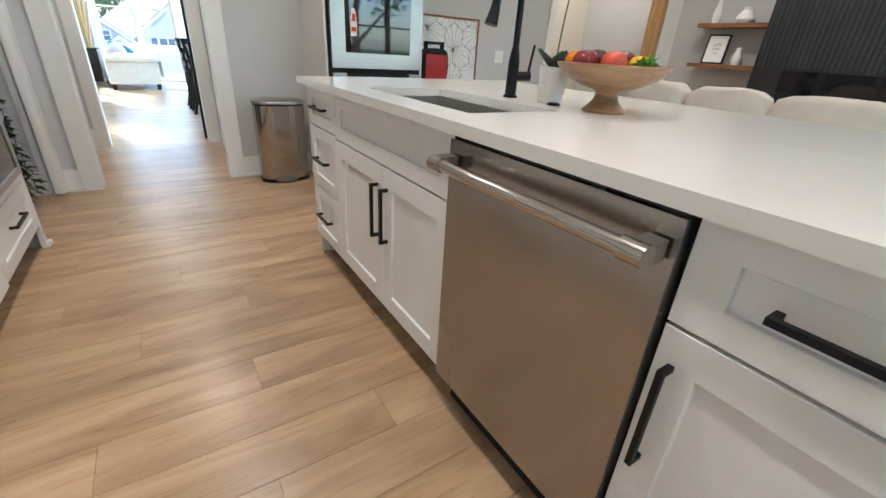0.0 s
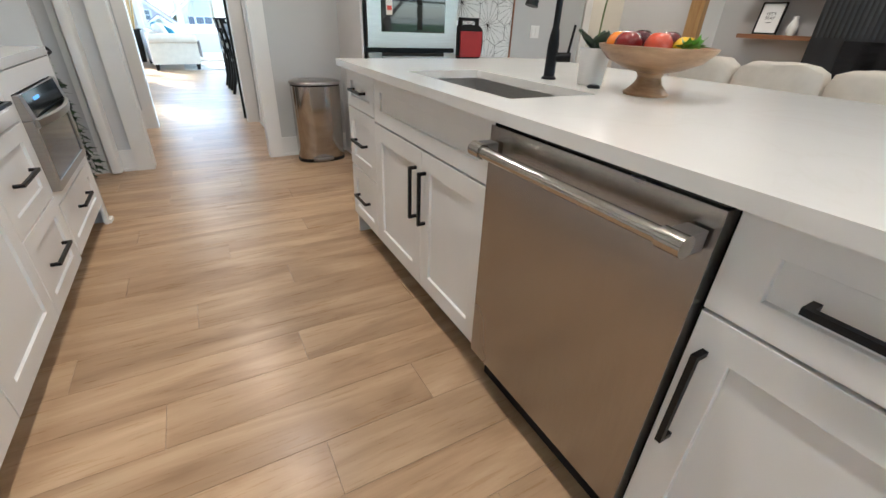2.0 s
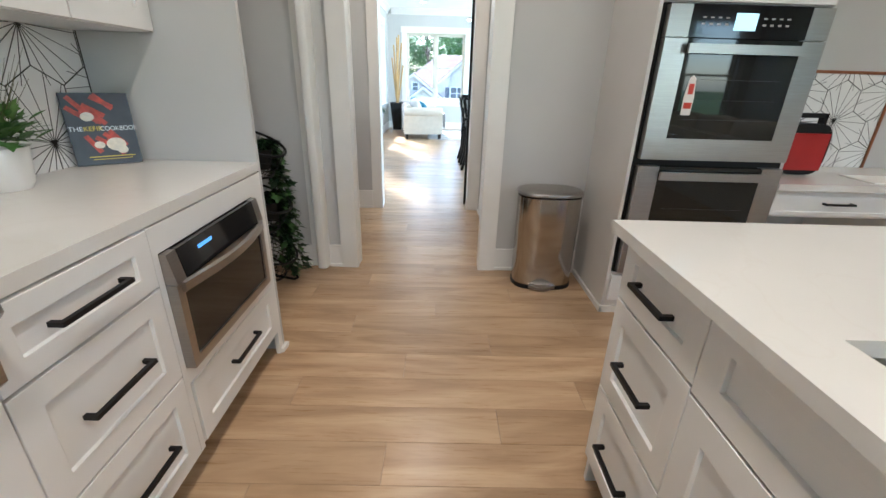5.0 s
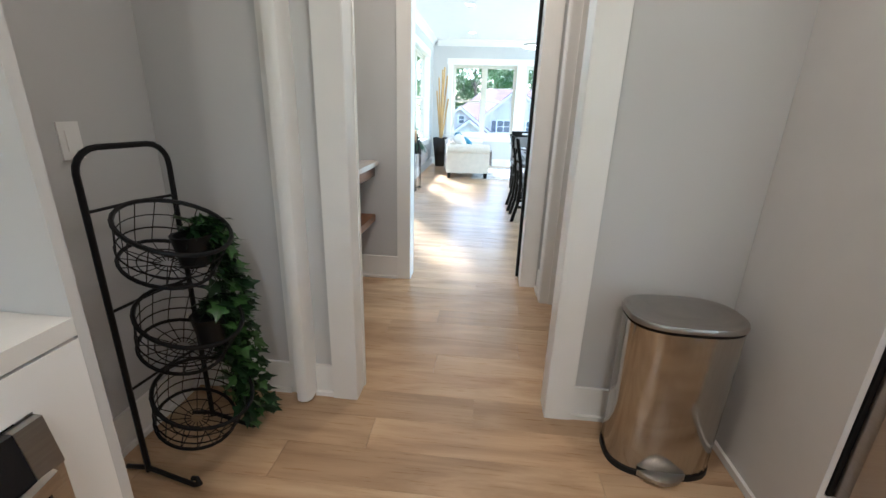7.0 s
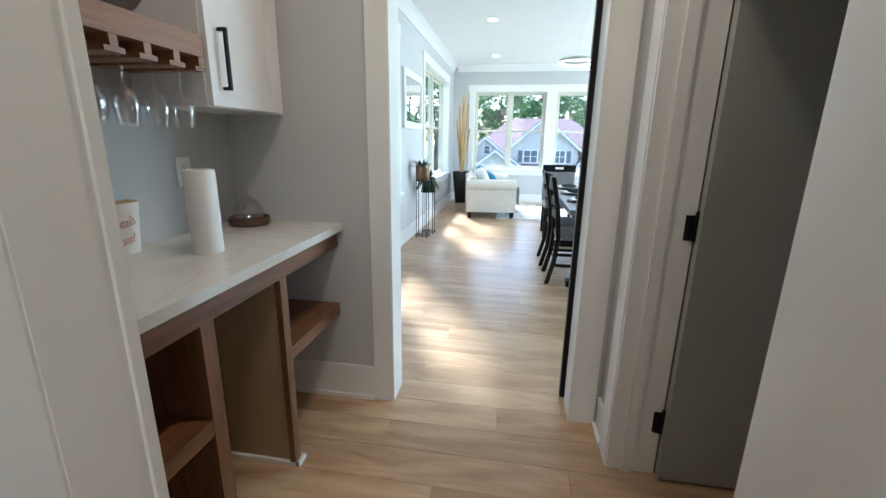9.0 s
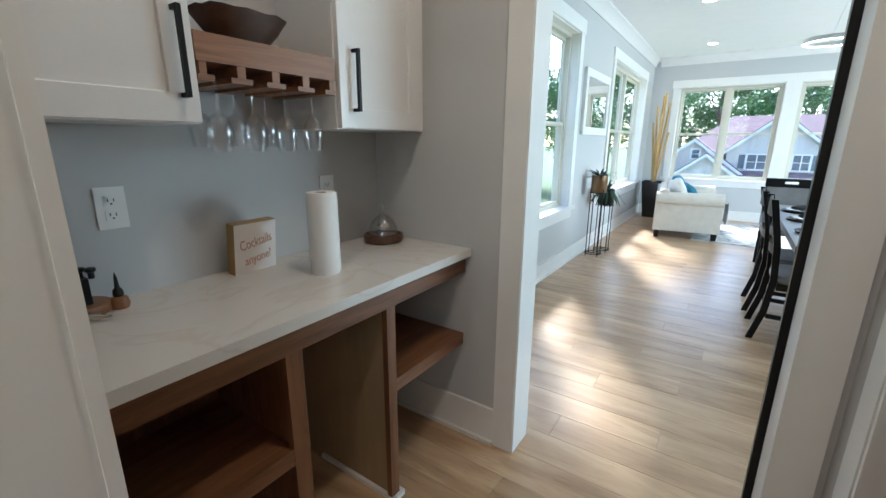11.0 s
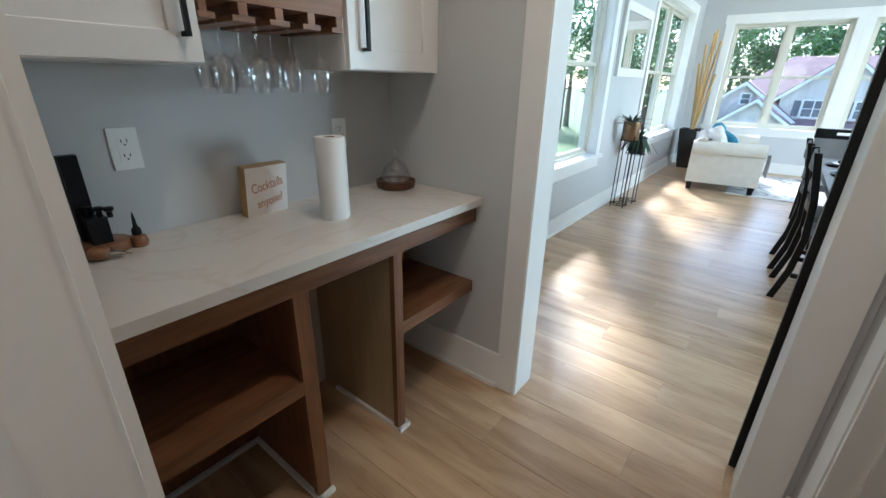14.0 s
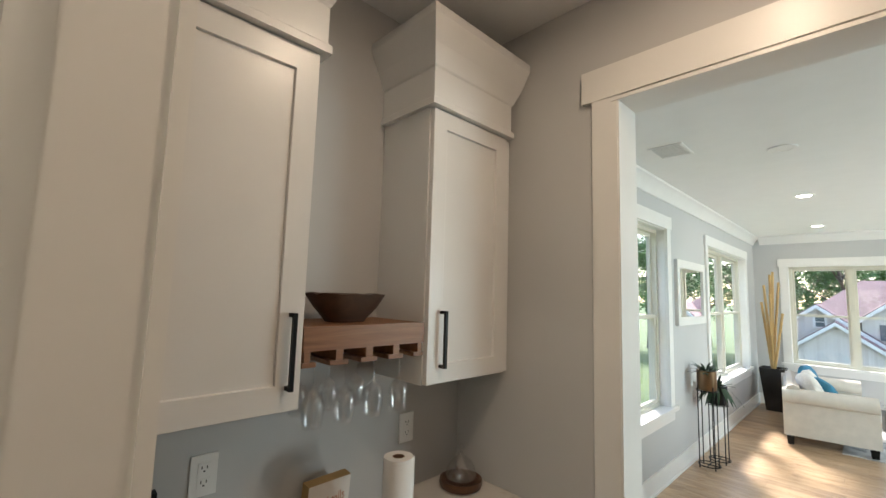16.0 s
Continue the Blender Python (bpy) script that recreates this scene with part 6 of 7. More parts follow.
# ---- dining room ----
root = thing("loveseat", (-0.19, 10.70, 0), "cream upholstered loveseat with rolled arms and dark feet", "sofa")
sx0, sx1, sy1 = -0.64, 0.26, 12.25
for yy in (10.70, 12.05):
    bm = bmesh.new()
    prof = [(sx0 + 0.02, 0.12), (sx0 + 0.02, 0.55)] + [(sx0 + 0.02 + 0.06 * (1 - math.cos(a)), 0.58 + 0.07 * math.sin(a)) for a in [math.pi / 2 * i / 6 for i in range(1, 7)]]
    loft(bm, [[Vector((x, y, z)) for y, z in ([(yy + 0.02, 0.11), (yy + 0.02, 0.50)] + [(yy + 0.09 - 0.115 * math.cos(a), 0.565 + 0.105 * math.sin(a)) for a in [math.pi * (-0.15 + 1.3 * i / 12) for i in range(13)]] + [(yy + 0.17, 0.50), (yy + 0.17, 0.11)])] for x in (sx0 + 0.03, sx1 - 0.02)])
    part("arm", bm, M_CREAM, root, "rolled arm", bevel=0.012)
part("base", boxes((sx0 + 0.05, sx1 - 0.05, 10.88, 12.07, 0.12, 0.34)), M_CREAM, root, bevel=0.02)
bm = bmesh.new()
prism(bm, [(sx0 + 0.05, 0.11), (sx0 + 0.05, 0.62), (sx0 + 0.08, 0.69), (sx0 + 0.14, 0.715), (sx0 + 0.2, 0.69), (sx0 + 0.26, 0.40), (sx0 + 0.26, 0.11)], "y", 10.74, 12.21)
part("backrest", bm, M_CREAM, root, bevel=0.02)
for y0, y1 in ((10.89, 11.47), (11.48, 12.06)):
    bm = bmesh.new()
    cushion(bm, (-0.09, (y0 + y1) / 2, 0.40), 0.33, (y1 - y0) / 2, 0.085, 5)
    part("seat_cushion", bm, M_CREAM, root)
for x in (sx0 + 0.09, sx1 - 0.08):
    for y in (10.76, 12.18):
        bm = bmesh.new()
        loft(bm, [[Vector((x + a * k, y + b * k, z)) for a, b in ((-1, -1), (1, -1), (1, 1), (-1, 1))] for k, z in ((0.028, 0.0), (0.038, 0.115))])
        part("foot", bm, M_BLACKWOOD, root, "dark tapered foot", bevel=0.003)
SOFA_TURN = pose(-0.11, 10.68, 0, 0, 0, 7)
root.matrix_basis = SOFA_TURN


def on_sofa(name, c, s, turn, material, label, p=2.5):
    bm = bmesh.new()
    cushion(bm, (0, 0, 0), *s, p, 22)
    m = SOFA_TURN @ Matrix.Translation(Vector(c) - Vector((-0.19, 10.70, 0))) @ turn
    on(bm, m.to_3x3().to_4x4())
    bmesh.ops.translate(bm, verts=bm.verts, vec=m.translation)
    return solid(name, bm, material, m.translation - Vector((0, 0, s[2] * 0.8)), label, "pillow")


M_TEAL = plain("teal_cloth", (0.03, 0.17, 0.27), 0.8, var=0.25, scale=14, bump=0.4, fine=300)
M_OFFW = plain("offwhite_cloth", (0.66, 0.63, 0.58), 0.9, var=0.12, scale=22, bump=0.4, fine=300)
on_sofa("throw_pillow", (-0.33, 11.00, 0.66), (0.09, 0.22, 0.19), pose(0, 0, 0, 0, -22, 18), M_OFFW, "off-white throw pillow on the loveseat")
on_sofa("throw_pillow", (-0.20, 11.12, 0.62), (0.08, 0.20, 0.17), pose(0, 0, 0, 18, -24, 30), M_TEAL, "teal blue throw pillow on the loveseat")
on_sofa("throw_pillow", (-0.30, 11.42, 0.66), (0.09, 0.21, 0.18), pose(0, 0, 0, 0, -20, 0), M_OFFW, "off-white throw pillow on the loveseat")
on_sofa("throw_pillow", (-0.30, 11.86, 0.66), (0.09, 0.22, 0.19), pose(0, 0, 0, 0, -20, -14), M_TEAL, "teal blue throw pillow on the loveseat")
# knitted blanket hung over the seat edge
M_KNIT = plain("grey_knit", (0.42, 0.40, 0.39), 0.95, var=0.35, scale=40, bump=0.6, fine=160)
bm = bmesh.new()
rows_ = []
for i in range(15):
    t = i / 14
    x = -0.16 + 0.50 * min(t / 0.72, 1.0)
    z = 0.535 - 0.02 * t if t < 0.72 else 0.52 - (t - 0.72) * 1.1
    rows_.append([SOFA_TURN @ (Vector((x + 0.012 * math.sin(j * 1.7) * t, 11.02 + 0.05 * j, z + 0.012 * math.sin(j * 1.9 + i * 0.6) + 0.008)) - Vector((-0.19, 10.70, 0))) for j in range(9)])
loft(bm, [r + [p - Vector((0.004, 0, 0.012)) for p in r[::-1]] for r in rows_])
solid("knit_blanket", bm, M_KNIT, (0.0, 11.1, 0.5), "grey and white blanket draped over the loveseat seat", "blanket")

# rug
m_rug, nt, b = nodes_of("distressed_rug")
v = coords(nt)
n1 = ramp(nt, noise_of(nt, v, 3.5, 8, 0.7, 1.2), [(0.40, (0.22, 0.22, 0.23)), (0.52, (0.50, 0.49, 0.48)), (0.7, (0.60, 0.58, 0.56))])
nt.links.new(n1, b.inputs["Base Color"])
b.inputs["Roughness"].default_value = 0.95
bump_of(nt, b, noise_of(nt, v, 500, 2), 0.5)
bm = boxes((-0.02, 1.9, 10.72, 12.6, 0.0005, 0.009))
rug = solid("area_rug", bm, m_rug, (0.9, 11.6, 0), "distressed grey area rug under the loveseat", "rug", bevel=0.003)

# plant stand with two planters
root = thing("plant_stand", (-0.96, 9.0, 0), "tall black wire plant stand with two tiers", "plant stand")
for cx, cy, h in ((-0.955, 9.04, 0.78), (-0.92, 9.30, 0.60)):
    for k in range(4):
        a = math.pi / 4 + k * math.pi / 2
        bm = bmesh.new()
        rod(bm, (cx + 0.10 * math.cos(a), cy + 0.10 * math.sin(a), 0), (cx + 0.10 * math.cos(a), cy + 0.10 * math.sin(a), h + 0.05), 0.0055, seg=6)
        part("leg", bm, M_BLACK, root)
    for z in (0.03, h):
        bm = bmesh.new()
        tube(bm, [(cx + 0.10 * math.cos(2 * math.pi * i / 20), cy + 0.10 * math.sin(2 * math.pi * i / 20), z) for i in range(20)], 0.005, 6, closed=True)
        box(bm, cx - 0.1, cx + 0.1, cy - 0.004, cy + 0.004, z - 0.004, z + 0.004)
        box(bm, cx - 0.004, cx + 0.004, cy - 0.1, cy + 0.1, z - 0.004, z + 0.004)
        part("ring", bm, M_BLACK, root)
rng = random.Random(11)
M_AGAVE = plain("agave_green", (0.014, 0.045, 0.020), 0.4, var=0.4)
for cx, cy, z0, mat, lab, trail in ((-0.955, 9.04, 0.785, plain("bronze_metal", (0.22, 0.14, 0.08), 0.3, metal=0.9, var=0.1), "spiky green plant in a bronze pot on the stand", False),
                                   (-0.92, 9.30, 0.605, M_BLACK, "trailing green plant in a black pot on the stand", True)):
    root = thing("potted_plant", (cx, cy, z0), lab, "plant")
    bm = bmesh.new()
    lathe(bm, [(0.085, z0), (0.092, z0 + 0.01), (0.092, z0 + 0.20), (0.086, z0 + 0.20), (0.084, z0 + 0.17)], cx, cy, 28)
    part("pot", bm, mat, root)
    bm = bmesh.new()
    for k in range(34):
        a, el = rng.uniform(0, 6.283), rng.uniform(0.15, 1.3)
        d = Vector((math.cos(a) * math.cos(el), math.sin(a) * math.cos(el), math.sin(el)))
        L = rng.uniform(0.12, 0.20)
        if trail and k % 2:
            d = Vector((math.cos(a), math.sin(a), -0.9)).normalized()
        s = d.cross(Vector((0, 0, 1))).normalized()
        o = Vector((cx, cy, z0 + 0.18)) + Vector((d.x, d.y, 0)) * 0.03 + (Vector((math.cos(a), math.sin(a), 0)) * 0.07 if trail and k % 2 else Vector())
        rings = []
        for i in range(5):
            t = i / 4
            c = o + d * (L * t) - Vector((0, 0, 0.05 * t * t))
            w = 0.016 * math.sin(math.pi * (0.2 + 0.78 * t)) + 0.0008
            rings.append([c + s * w, c + Vector((0, 0, -0.003)), c - s * w, c + Vector((0, 0, 0.002))])
        loft(bm, rings)
    part("leaves", bm, M_AGAVE, root)
    bm = bmesh.new()
    lathe(bm, [(0.0, z0 + 0.17), (0.085, z0 + 0.17), (0.085, z0 + 0.175), (0.0, z0 + 0.178)], cx, cy, 20, caps=False)
    part("soil", bm, plain("soil", (0.03, 0.02, 0.014), 0.9, bump=0.6), root)

# mirror
root = thing("wall_mirror", (-1.12, 8.93, 1.78), "rectangular wall mirror in a wide white frame", "mirror")
y0, y1, z0, z1 = 8.66, 9.70, 1.45, 2.15
for b in ((-1.1295, -1.095, y0, y1, z0, z0 + 0.085), (-1.1295, -1.095, y0, y1, z1 - 0.085, z1), (-1.1295, -1.095, y0, y0 + 0.085, z0 + 0.0855, z1 - 0.0855), (-1.1295, -1.095, y1 - 0.085, y1, z0 + 0.0855, z1 - 0.0855)):
    part("frame_rail", boxes(b), M_TRIM, root, bevel=0.008)
mm, nt, b = nodes_of("mirror_glass")
b.inputs["Metallic"].default_value, b.inputs["Roughness"].default_value = 1.0, 0.01
b.inputs["Base Color"].default_value = (0.88, 0.9, 0.9, 1)
part("mirror_glass", boxes((-1.1285, -1.110, y0 + 0.08, y1 - 0.08, z0 + 0.08, z1 - 0.08)), mm, root, "silvered glass")

# bamboo poles in a tall pot
root = thing("bamboo_vase", (-0.86, 12.55, 0), "tall black vase with golden bamboo poles in the corner", "vase")
bm = bmesh.new()
rings = [[Vector((-0.86 + a * k, 12.55 + c * k, z)) for a, c in ((-1, -1), (1, -1), (1, 1), (-1, 1))] for k, z in ((0.10, 0.0), (0.105, 0.01), (0.165, 0.66), (0.165, 0.67), (0.15, 0.67), (0.14, 0.60))]
loft(bm, rings)
part("vase", bm, plain("black_ceramic", (0.012, 0.012, 0.013), 0.25, var=0.1), root, bevel=0.006)
M_BAMBOO = plain("bamboo", (0.46, 0.29, 0.11), 0.45, var=0.2, scale=9, stretch=(1, 1, 0.3))
rng = random.Random(5)
for k, (dx, dy, top) in enumerate(((-0.10, 0.03, 1.72), (-0.05, -0.05, 2.0), (0.0, 0.06, 2.18), (0.05, -0.03, 2.22), (0.10, 0.02, 2.05), (0.14, -0.06, 1.55), (0.02, -0.09, 1.85))):
    bm = bmesh.new()
    p0 = Vector((-0.86 - dx * 0.5, 12.55 - dy * 0.5, 0.05))
    p1 = Vector((-0.86 + dx * 1.2, 12.55 + dy * 1.6, top))
    pts, rad = [], []
    n = 8
    for i in range(n):
        for e, r in ((0.0, 0.019), (0.045, 0.0225), (0.06, 0.019)):
            t = min(1, (i + e) / n)
            pts.append(p0.lerp(p1, t))
            rad.append(r)
    pts.append(p1)
    rad.append(0.019)
    tube(bm, pts, 0.02, 10, radii=rad)
    part("pole", bm, M_BAMBOO, root)

# dining table and chairs
M_TOP = plain("table_top_grey", (0.16, 0.155, 0.155), 0.35, var=0.25, scale=7, stretch=(4, 0.5, 1))
root = thing("dining_table", (1.2, 8.2, 0), "dark trestle dining table with a grey wood top", "table")
part("tabletop", boxes((0.72, 1.70, 7.05, 9.25, 0.715, 0.76)), M_TOP, root, bevel=0.004)
part("apron", boxes((0.82, 1.60, 7.2, 9.1, 0.64, 0.7145)), M_BLACKWOOD, root, bevel=0.003)
for y in (7.35, 8.95):
    part("trestle_post", boxes((1.10, 1.32, y - 0.06, y + 0.06, 0.06, 0.64)), M_BLACKWOOD, root, bevel=0.006)
    part("trestle_foot", boxes((0.78, 1.64, y - 0.05, y + 0.05, 0.0, 0.06)), M_BLACKWOOD, root, bevel=0.01)
part("stretcher", boxes((1.17, 1.25, 7.42, 8.88, 0.16, 0.24)), M_BLACKWOOD, root, bevel=0.004)
M_SEAT = plain("grey_seat_cloth", (0.22, 0.21, 0.21), 0.85, var=0.15, bump=0.4, fine=320)


def dining_chair(x, y, label):
    """Back legs at x, facing +x; ladder back with three slats."""
    root = thing("dining_chair", (x, y, 0), label, "chair", "dining chairs")
    w = 0.20
    for s in (-1, 1):
        bm = bmesh.new()
        pts = [(x, 0.0), (x + 0.055, 0.22), (x + 0.075, 0.45), (x + 0.055, 0.70), (x - 0.005, 1.0)]
        loft(bm, [[Vector((px + a, y + s * w + c, z)) for a, c in ((-0.020, -0.016), (0.020, -0.016), (0.020, 0.016), (-0.020, 0.016))] for px, z in pts])
        part("back_leg", bm, M_BLACKWOOD, root, bevel=0.003)
        bm = boxes((x + 0.46, x + 0.50, y + s * w - 0.02, y + s * w + 0.02, 0, 0.43))
        part("front_leg", bm, M_BLACKWOOD, root, bevel=0.003)
        part("side_rail", boxes((x + 0.07, x + 0.46, y + s * w - 0.011, y + s * w + 0.011, 0.17, 0.20)), M_BLACKWOOD, root, bevel=0.003)
        part("seat_rail", boxes((x + 0.095, x + 0.46, y + s * w - 0.012, y + s * w + 0.012, 0.38, 0.43)), M_BLACKWOOD, root, bevel=0.003)
    for z0, z1 in ((0.62, 0.68), (0.74, 0.80), (0.88, 0.99)):
        bm = bmesh.new()
        zc = (z0 + z1) / 2
        xo = x + 0.055 - max(0, (zc - 0.70)) * 0.2
        loft(bm, [[Vector((xo - 0.018 * (1 - (2 * t - 1) ** 2) + a, y - w + 2 * w * t, z)) for a, z in ((-0.008, z0), (0.008, z0), (0.008, z1), (-0.008, z1))] for t in [i / 6 for i in range(7)]])
        part("back_slat", bm, M_BLACKWOOD, root, bevel=0.002)
    bm = bmesh.new()
    cushion(bm, (x + 0.29, y, 0.455), 0.225, 0.225, 0.032, 6)
    part("seat", bm, M_SEAT, root, "grey upholstered seat")
    return root


dining_chair(0.605, 7.57, "dark wood ladder-back dining chair with grey seat")
dining_chair(0.585, 8.17, "dark wood ladder-back dining chair with grey seat")
root = thing("dining_chair", (0.95, 9.75, 0), "grey upholstered head chair with a dark slotted top rail", "chair", "dining chairs")
part("back_panel", boxes((0.68, 1.12, 9.80, 9.86, 0.46, 0.89)), M_SEAT, root, "grey upholstered back", bevel=0.01)
part("top_rail", boxes((0.67, 0.84, 9.80, 9.86, 0.8905, 0.985), (0.96, 1.13, 9.80, 9.86, 0.8905, 0.985), (0.84, 0.96, 9.80, 9.86, 0.8905, 0.925), (0.84, 0.96, 9.80, 9.86, 0.955, 0.985)), M_BLACKWOOD, root)
part("seat", boxes((0.69, 1.11, 9.36, 9.80, 0.42, 0.48)), M_SEAT, root, bevel=0.015)
for x in (0.71, 1.09):
    for y in (9.39, 9.83):
        part("leg", boxes((x - 0.02, x + 0.02, y - 0.02, y + 0.02, 0, 0.42)), M_BLACKWOOD, root, bevel=0.003)
M_CHINA = plain("white_china", (0.72, 0.71, 0.69), 0.2, var=0.02, bump=0)
M_NAPKIN = plain("dark_napkin", (0.035, 0.035, 0.04), 0.85, var=0.4, bump=0.5)
for x, y in ((0.92, 7.60), (0.92, 8.20), (0.92, 8.75)):
    root = thing("place_setting", (x, y, 0.76), "white plate on a dark charger with a dark folded napkin", "plate", "place settings")
    bm = bmesh.new()
    lathe(bm, [(0.0, 0.7605), (0.150, 0.7605), (0.165, 0.772), (0.162, 0.774), (0.145, 0.766), (0.0, 0.766)], x, y, 28, caps=False)
    part("charger", bm, M_BLACK, root)
    bm = bmesh.new()
    lathe(bm, [(0.0, 0.7665), (0.085, 0.7665), (0.130, 0.784), (0.127, 0.787), (0.085, 0.772), (0.0, 0.772)], x, y, 28, caps=False)
    part("plate", bm, M_CHINA, root)
    bm = bmesh.new()
    cushion(bm, (x, y, 0.798), 0.09, 0.045, 0.024, 2.4, 16, 0.05)
    part("napkin", bm, M_NAPKIN, root)

# ceiling fittings of the dining room
root = thing("pendant_light", (1.0, 8.3, 2.10), "slim white LED ring pendant, lit", "pendant light")
M_LED = glow("led_white", (1.0, 0.97, 0.92), 3.0)
for cy, cx in ((8.15, 0.80), (8.45, 1.08)):
    bm = bmesh.new()
    lathe(bm, [(0.150, 2.075), (0.170, 2.075), (0.170, 2.105), (0.150, 2.105), (0.150, 2.075)], cx, cy, 32, caps=False)
    rg = part("ring", bm, M_WHITEPL, root)
    bm = bmesh.new()
    lathe(bm, [(0.151, 2.0735), (0.169, 2.0735), (0.169, 2.0745), (0.151, 2.0745)], cx, cy, 32, caps=False)
    part("led_strip", bm, M_LED, rg)
    bm = bmesh.new()
    rod(bm, (cx, cy + 0.16, 2.10), (0.95, 8.3, LIV_Z - 0.02), 0.0015, seg=5)
    part("cable", bm, M_WHITEPL, root)
bm = bmesh.new()
lathe(bm, [(0.0, LIV_Z - 0.025), (0.06, LIV_Z - 0.025), (0.065, LIV_Z - 0.001)], 0.95, 8.3, 24, caps=False)
part("canopy", bm, M_WHITEPL, root)
root = thing("ceiling_vent", (-0.75, 7.26, LIV_Z), "white louvred ceiling air vent", "vent")
part("frame", boxes((-0.83, -0.81, 7.11, 7.41, LIV_Z - 0.008, LIV_Z - 0.0005), (-0.61, -0.59, 7.11, 7.41, LIV_Z - 0.008, LIV_Z - 0.0005), (-0.81, -0.61, 7.11, 7.13, LIV_Z - 0.008, LIV_Z - 0.0005), (-0.81, -0.61, 7.39, 7.41, LIV_Z - 0.008, LIV_Z - 0.0005)), M_WHITEPL, root)
part("backing", boxes((-0.81, -0.61, 7.13, 7.39, LIV_Z - 0.002, LIV_Z - 0.001)), M_RUBBER, root)
for k in range(9):
    y = 7.145 + k * 0.029
    part("slat", boxes((-0.81, -0.61, y, y + 0.017, LIV_Z - 0.007, LIV_Z - 0.003)), M_WHITEPL, root)
can_light(-0.09, 7.71, LIV_Z, False)

# ---- outside ----
m_grass, nt, b = nodes_of("lawn")
geo = nt.nodes.new("ShaderNodeNewGeometry").outputs["Position"]
nt.links.new(ramp(nt, noise_of(nt, geo, 0.6, 6), [(0.3, (0.045, 0.085, 0.022)), (0.7, (0.09, 0.14, 0.035))]), b.inputs["Base Color"])
b.inputs["Roughness"].default_value = 0.95
bump_of(nt, b, noise_of(nt, geo, 60, 3), 0.6, 0.03)
GZ = -4.1
bm = boxes((-600, 600, -600, 600, GZ - 0.3, GZ))
struct("ground", bm, m_grass, "green lawn reaching to the horizon", category="ground")
struct("road", boxes((-60, 60, 21.0, 28.0, GZ - 0.05, GZ + 0.02)), plain("asphalt", (0.055, 0.055, 0.057), 0.9, var=0.15, scale=3, bump=0.6), "asphalt street across from the dining room", category="road")
m_brick, nt, b = nodes_of("pale_stone_brick")
br = nt.nodes.new("ShaderNodeTexBrick")
br.inputs["Scale"].default_value = 3.0
br.inputs["Color1"].default_value, br.inputs["Color2"].default_value, br.inputs["Mortar"].default_value = (0.66, 0.60, 0.55, 1), (0.57, 0.50, 0.45, 1), (0.68, 0.64, 0.60, 1)
nt.links.new(coords(nt, (1, 1, 1)), br.inputs["Vector"])
nt.links.new(br.outputs[0], b.inputs["Base Color"])
b.inputs["Roughness"].default_value = 0.9
M_ROOF = plain("brown_red_shingles", (0.20, 0.125, 0.125), 0.85, var=0.25, scale=2.5, bump=0.6, fine=40)
M_SIDING = plain("grey_siding", (0.45, 0.46, 0.47), 0.7, var=0.05, stretch=(1, 1, 8))
M_DARKWIN = plain("far_window", (0.10, 0.12, 0.14), 0.08, var=0.2, bump=0)


def hip_roof(bm, x0, x1, y0, y1, z0, z1, inset):
    ym = (y0 + y1) / 2
    v = [bm.verts.new(p) for p in ((x0, y0, z0), (x1, y0, z0), (x1, y1, z0), (x0, y1, z0), (x0 + inset, ym, z1), (x1 - inset, ym, z1))]
    for f in ((0, 1, 5, 4), (1, 2, 5), (2, 3, 4, 5), (3, 0, 4), (3, 2, 1, 0)):
        bm.faces.new([v[i] for i in f])


house = thing("house", (2.0, 40, GZ), "pale brick house with mauve-brown hipped roof across the street", "house")
part("wall", boxes((-2.9, 7.6, 37.2, 46, GZ, 0.45)), m_brick, house)
bm = bmesh.new()
hip_roof(bm, -3.5, 8.2, 36.7, 46.6, 0.4, 3.25, 3.4)
part("roof", bm, M_ROOF, house, "mauve-brown shingle roof")


def gable(x0, x1, yf, yb, zb, ze, zt, material):
    """A front gable: brick wall up to the eaves, its triangle, white rake boards and roof slopes."""
    xm, k = (x0 + x1) / 2, (zt - ze) / ((x1 - x0) / 2)
    bm = bmesh.new()
    prism(bm, [(x0, zb), (x1, zb), (x1, ze), (xm, zt), (x0, ze)], "y", yf, yb)
    part("gable_wall", bm, material, house)
    for e in (-1, 1):
        xe = xm + e * ((x1 - x0) / 2 + 0.3)
        zl = ze - 0.3 * k
        bm = bmesh.new()
        prism(bm, [(xm, zt + 0.02), (xe, zl + 0.02), (xe, zl + 0.16), (xm, zt + 0.16)], "y", yf - 0.25, yb)
        part("gable_roof", bm, M_ROOF, house)
        bm = bmesh.new()
        prism(bm, [(xm, zt - 0.10), (xe, zl - 0.10), (xe, zl + 0.10), (xm, zt + 0.10)], "y", yf - 0.33, yf - 0.26)
        part("rake_board", bm, M_TRIM, house, "white rake board")


def far_window(x0, x1, y, z0, z1, lights=2, shutters=False):
    wn_ = part("window", boxes((x0 - 0.08, x1 + 0.08, y - 0.06, y - 0.005, z0 - 0.08, z1 + 0.08)), M_TRIM, house)
    w = (x1 - x0) / lights
    for a in range(lights):
        for b0, b1 in ((z0, (z0 + z1) / 2 - 0.02), ((z0 + z1) / 2 + 0.02, z1)):
            part("pane", boxes((x0 + a * w + 0.03, x0 + (a + 1) * w - 0.03, y - 0.075, y - 0.061, b0, b1)), M_DARKWIN, wn_)
    if shutters:
        for a in (x0 - 0.42, x1 + 0.10):
            part("shutter", boxes((a, a + 0.32, y - 0.05, y - 0.004, z0, z1)), M_SHUTTER, house)


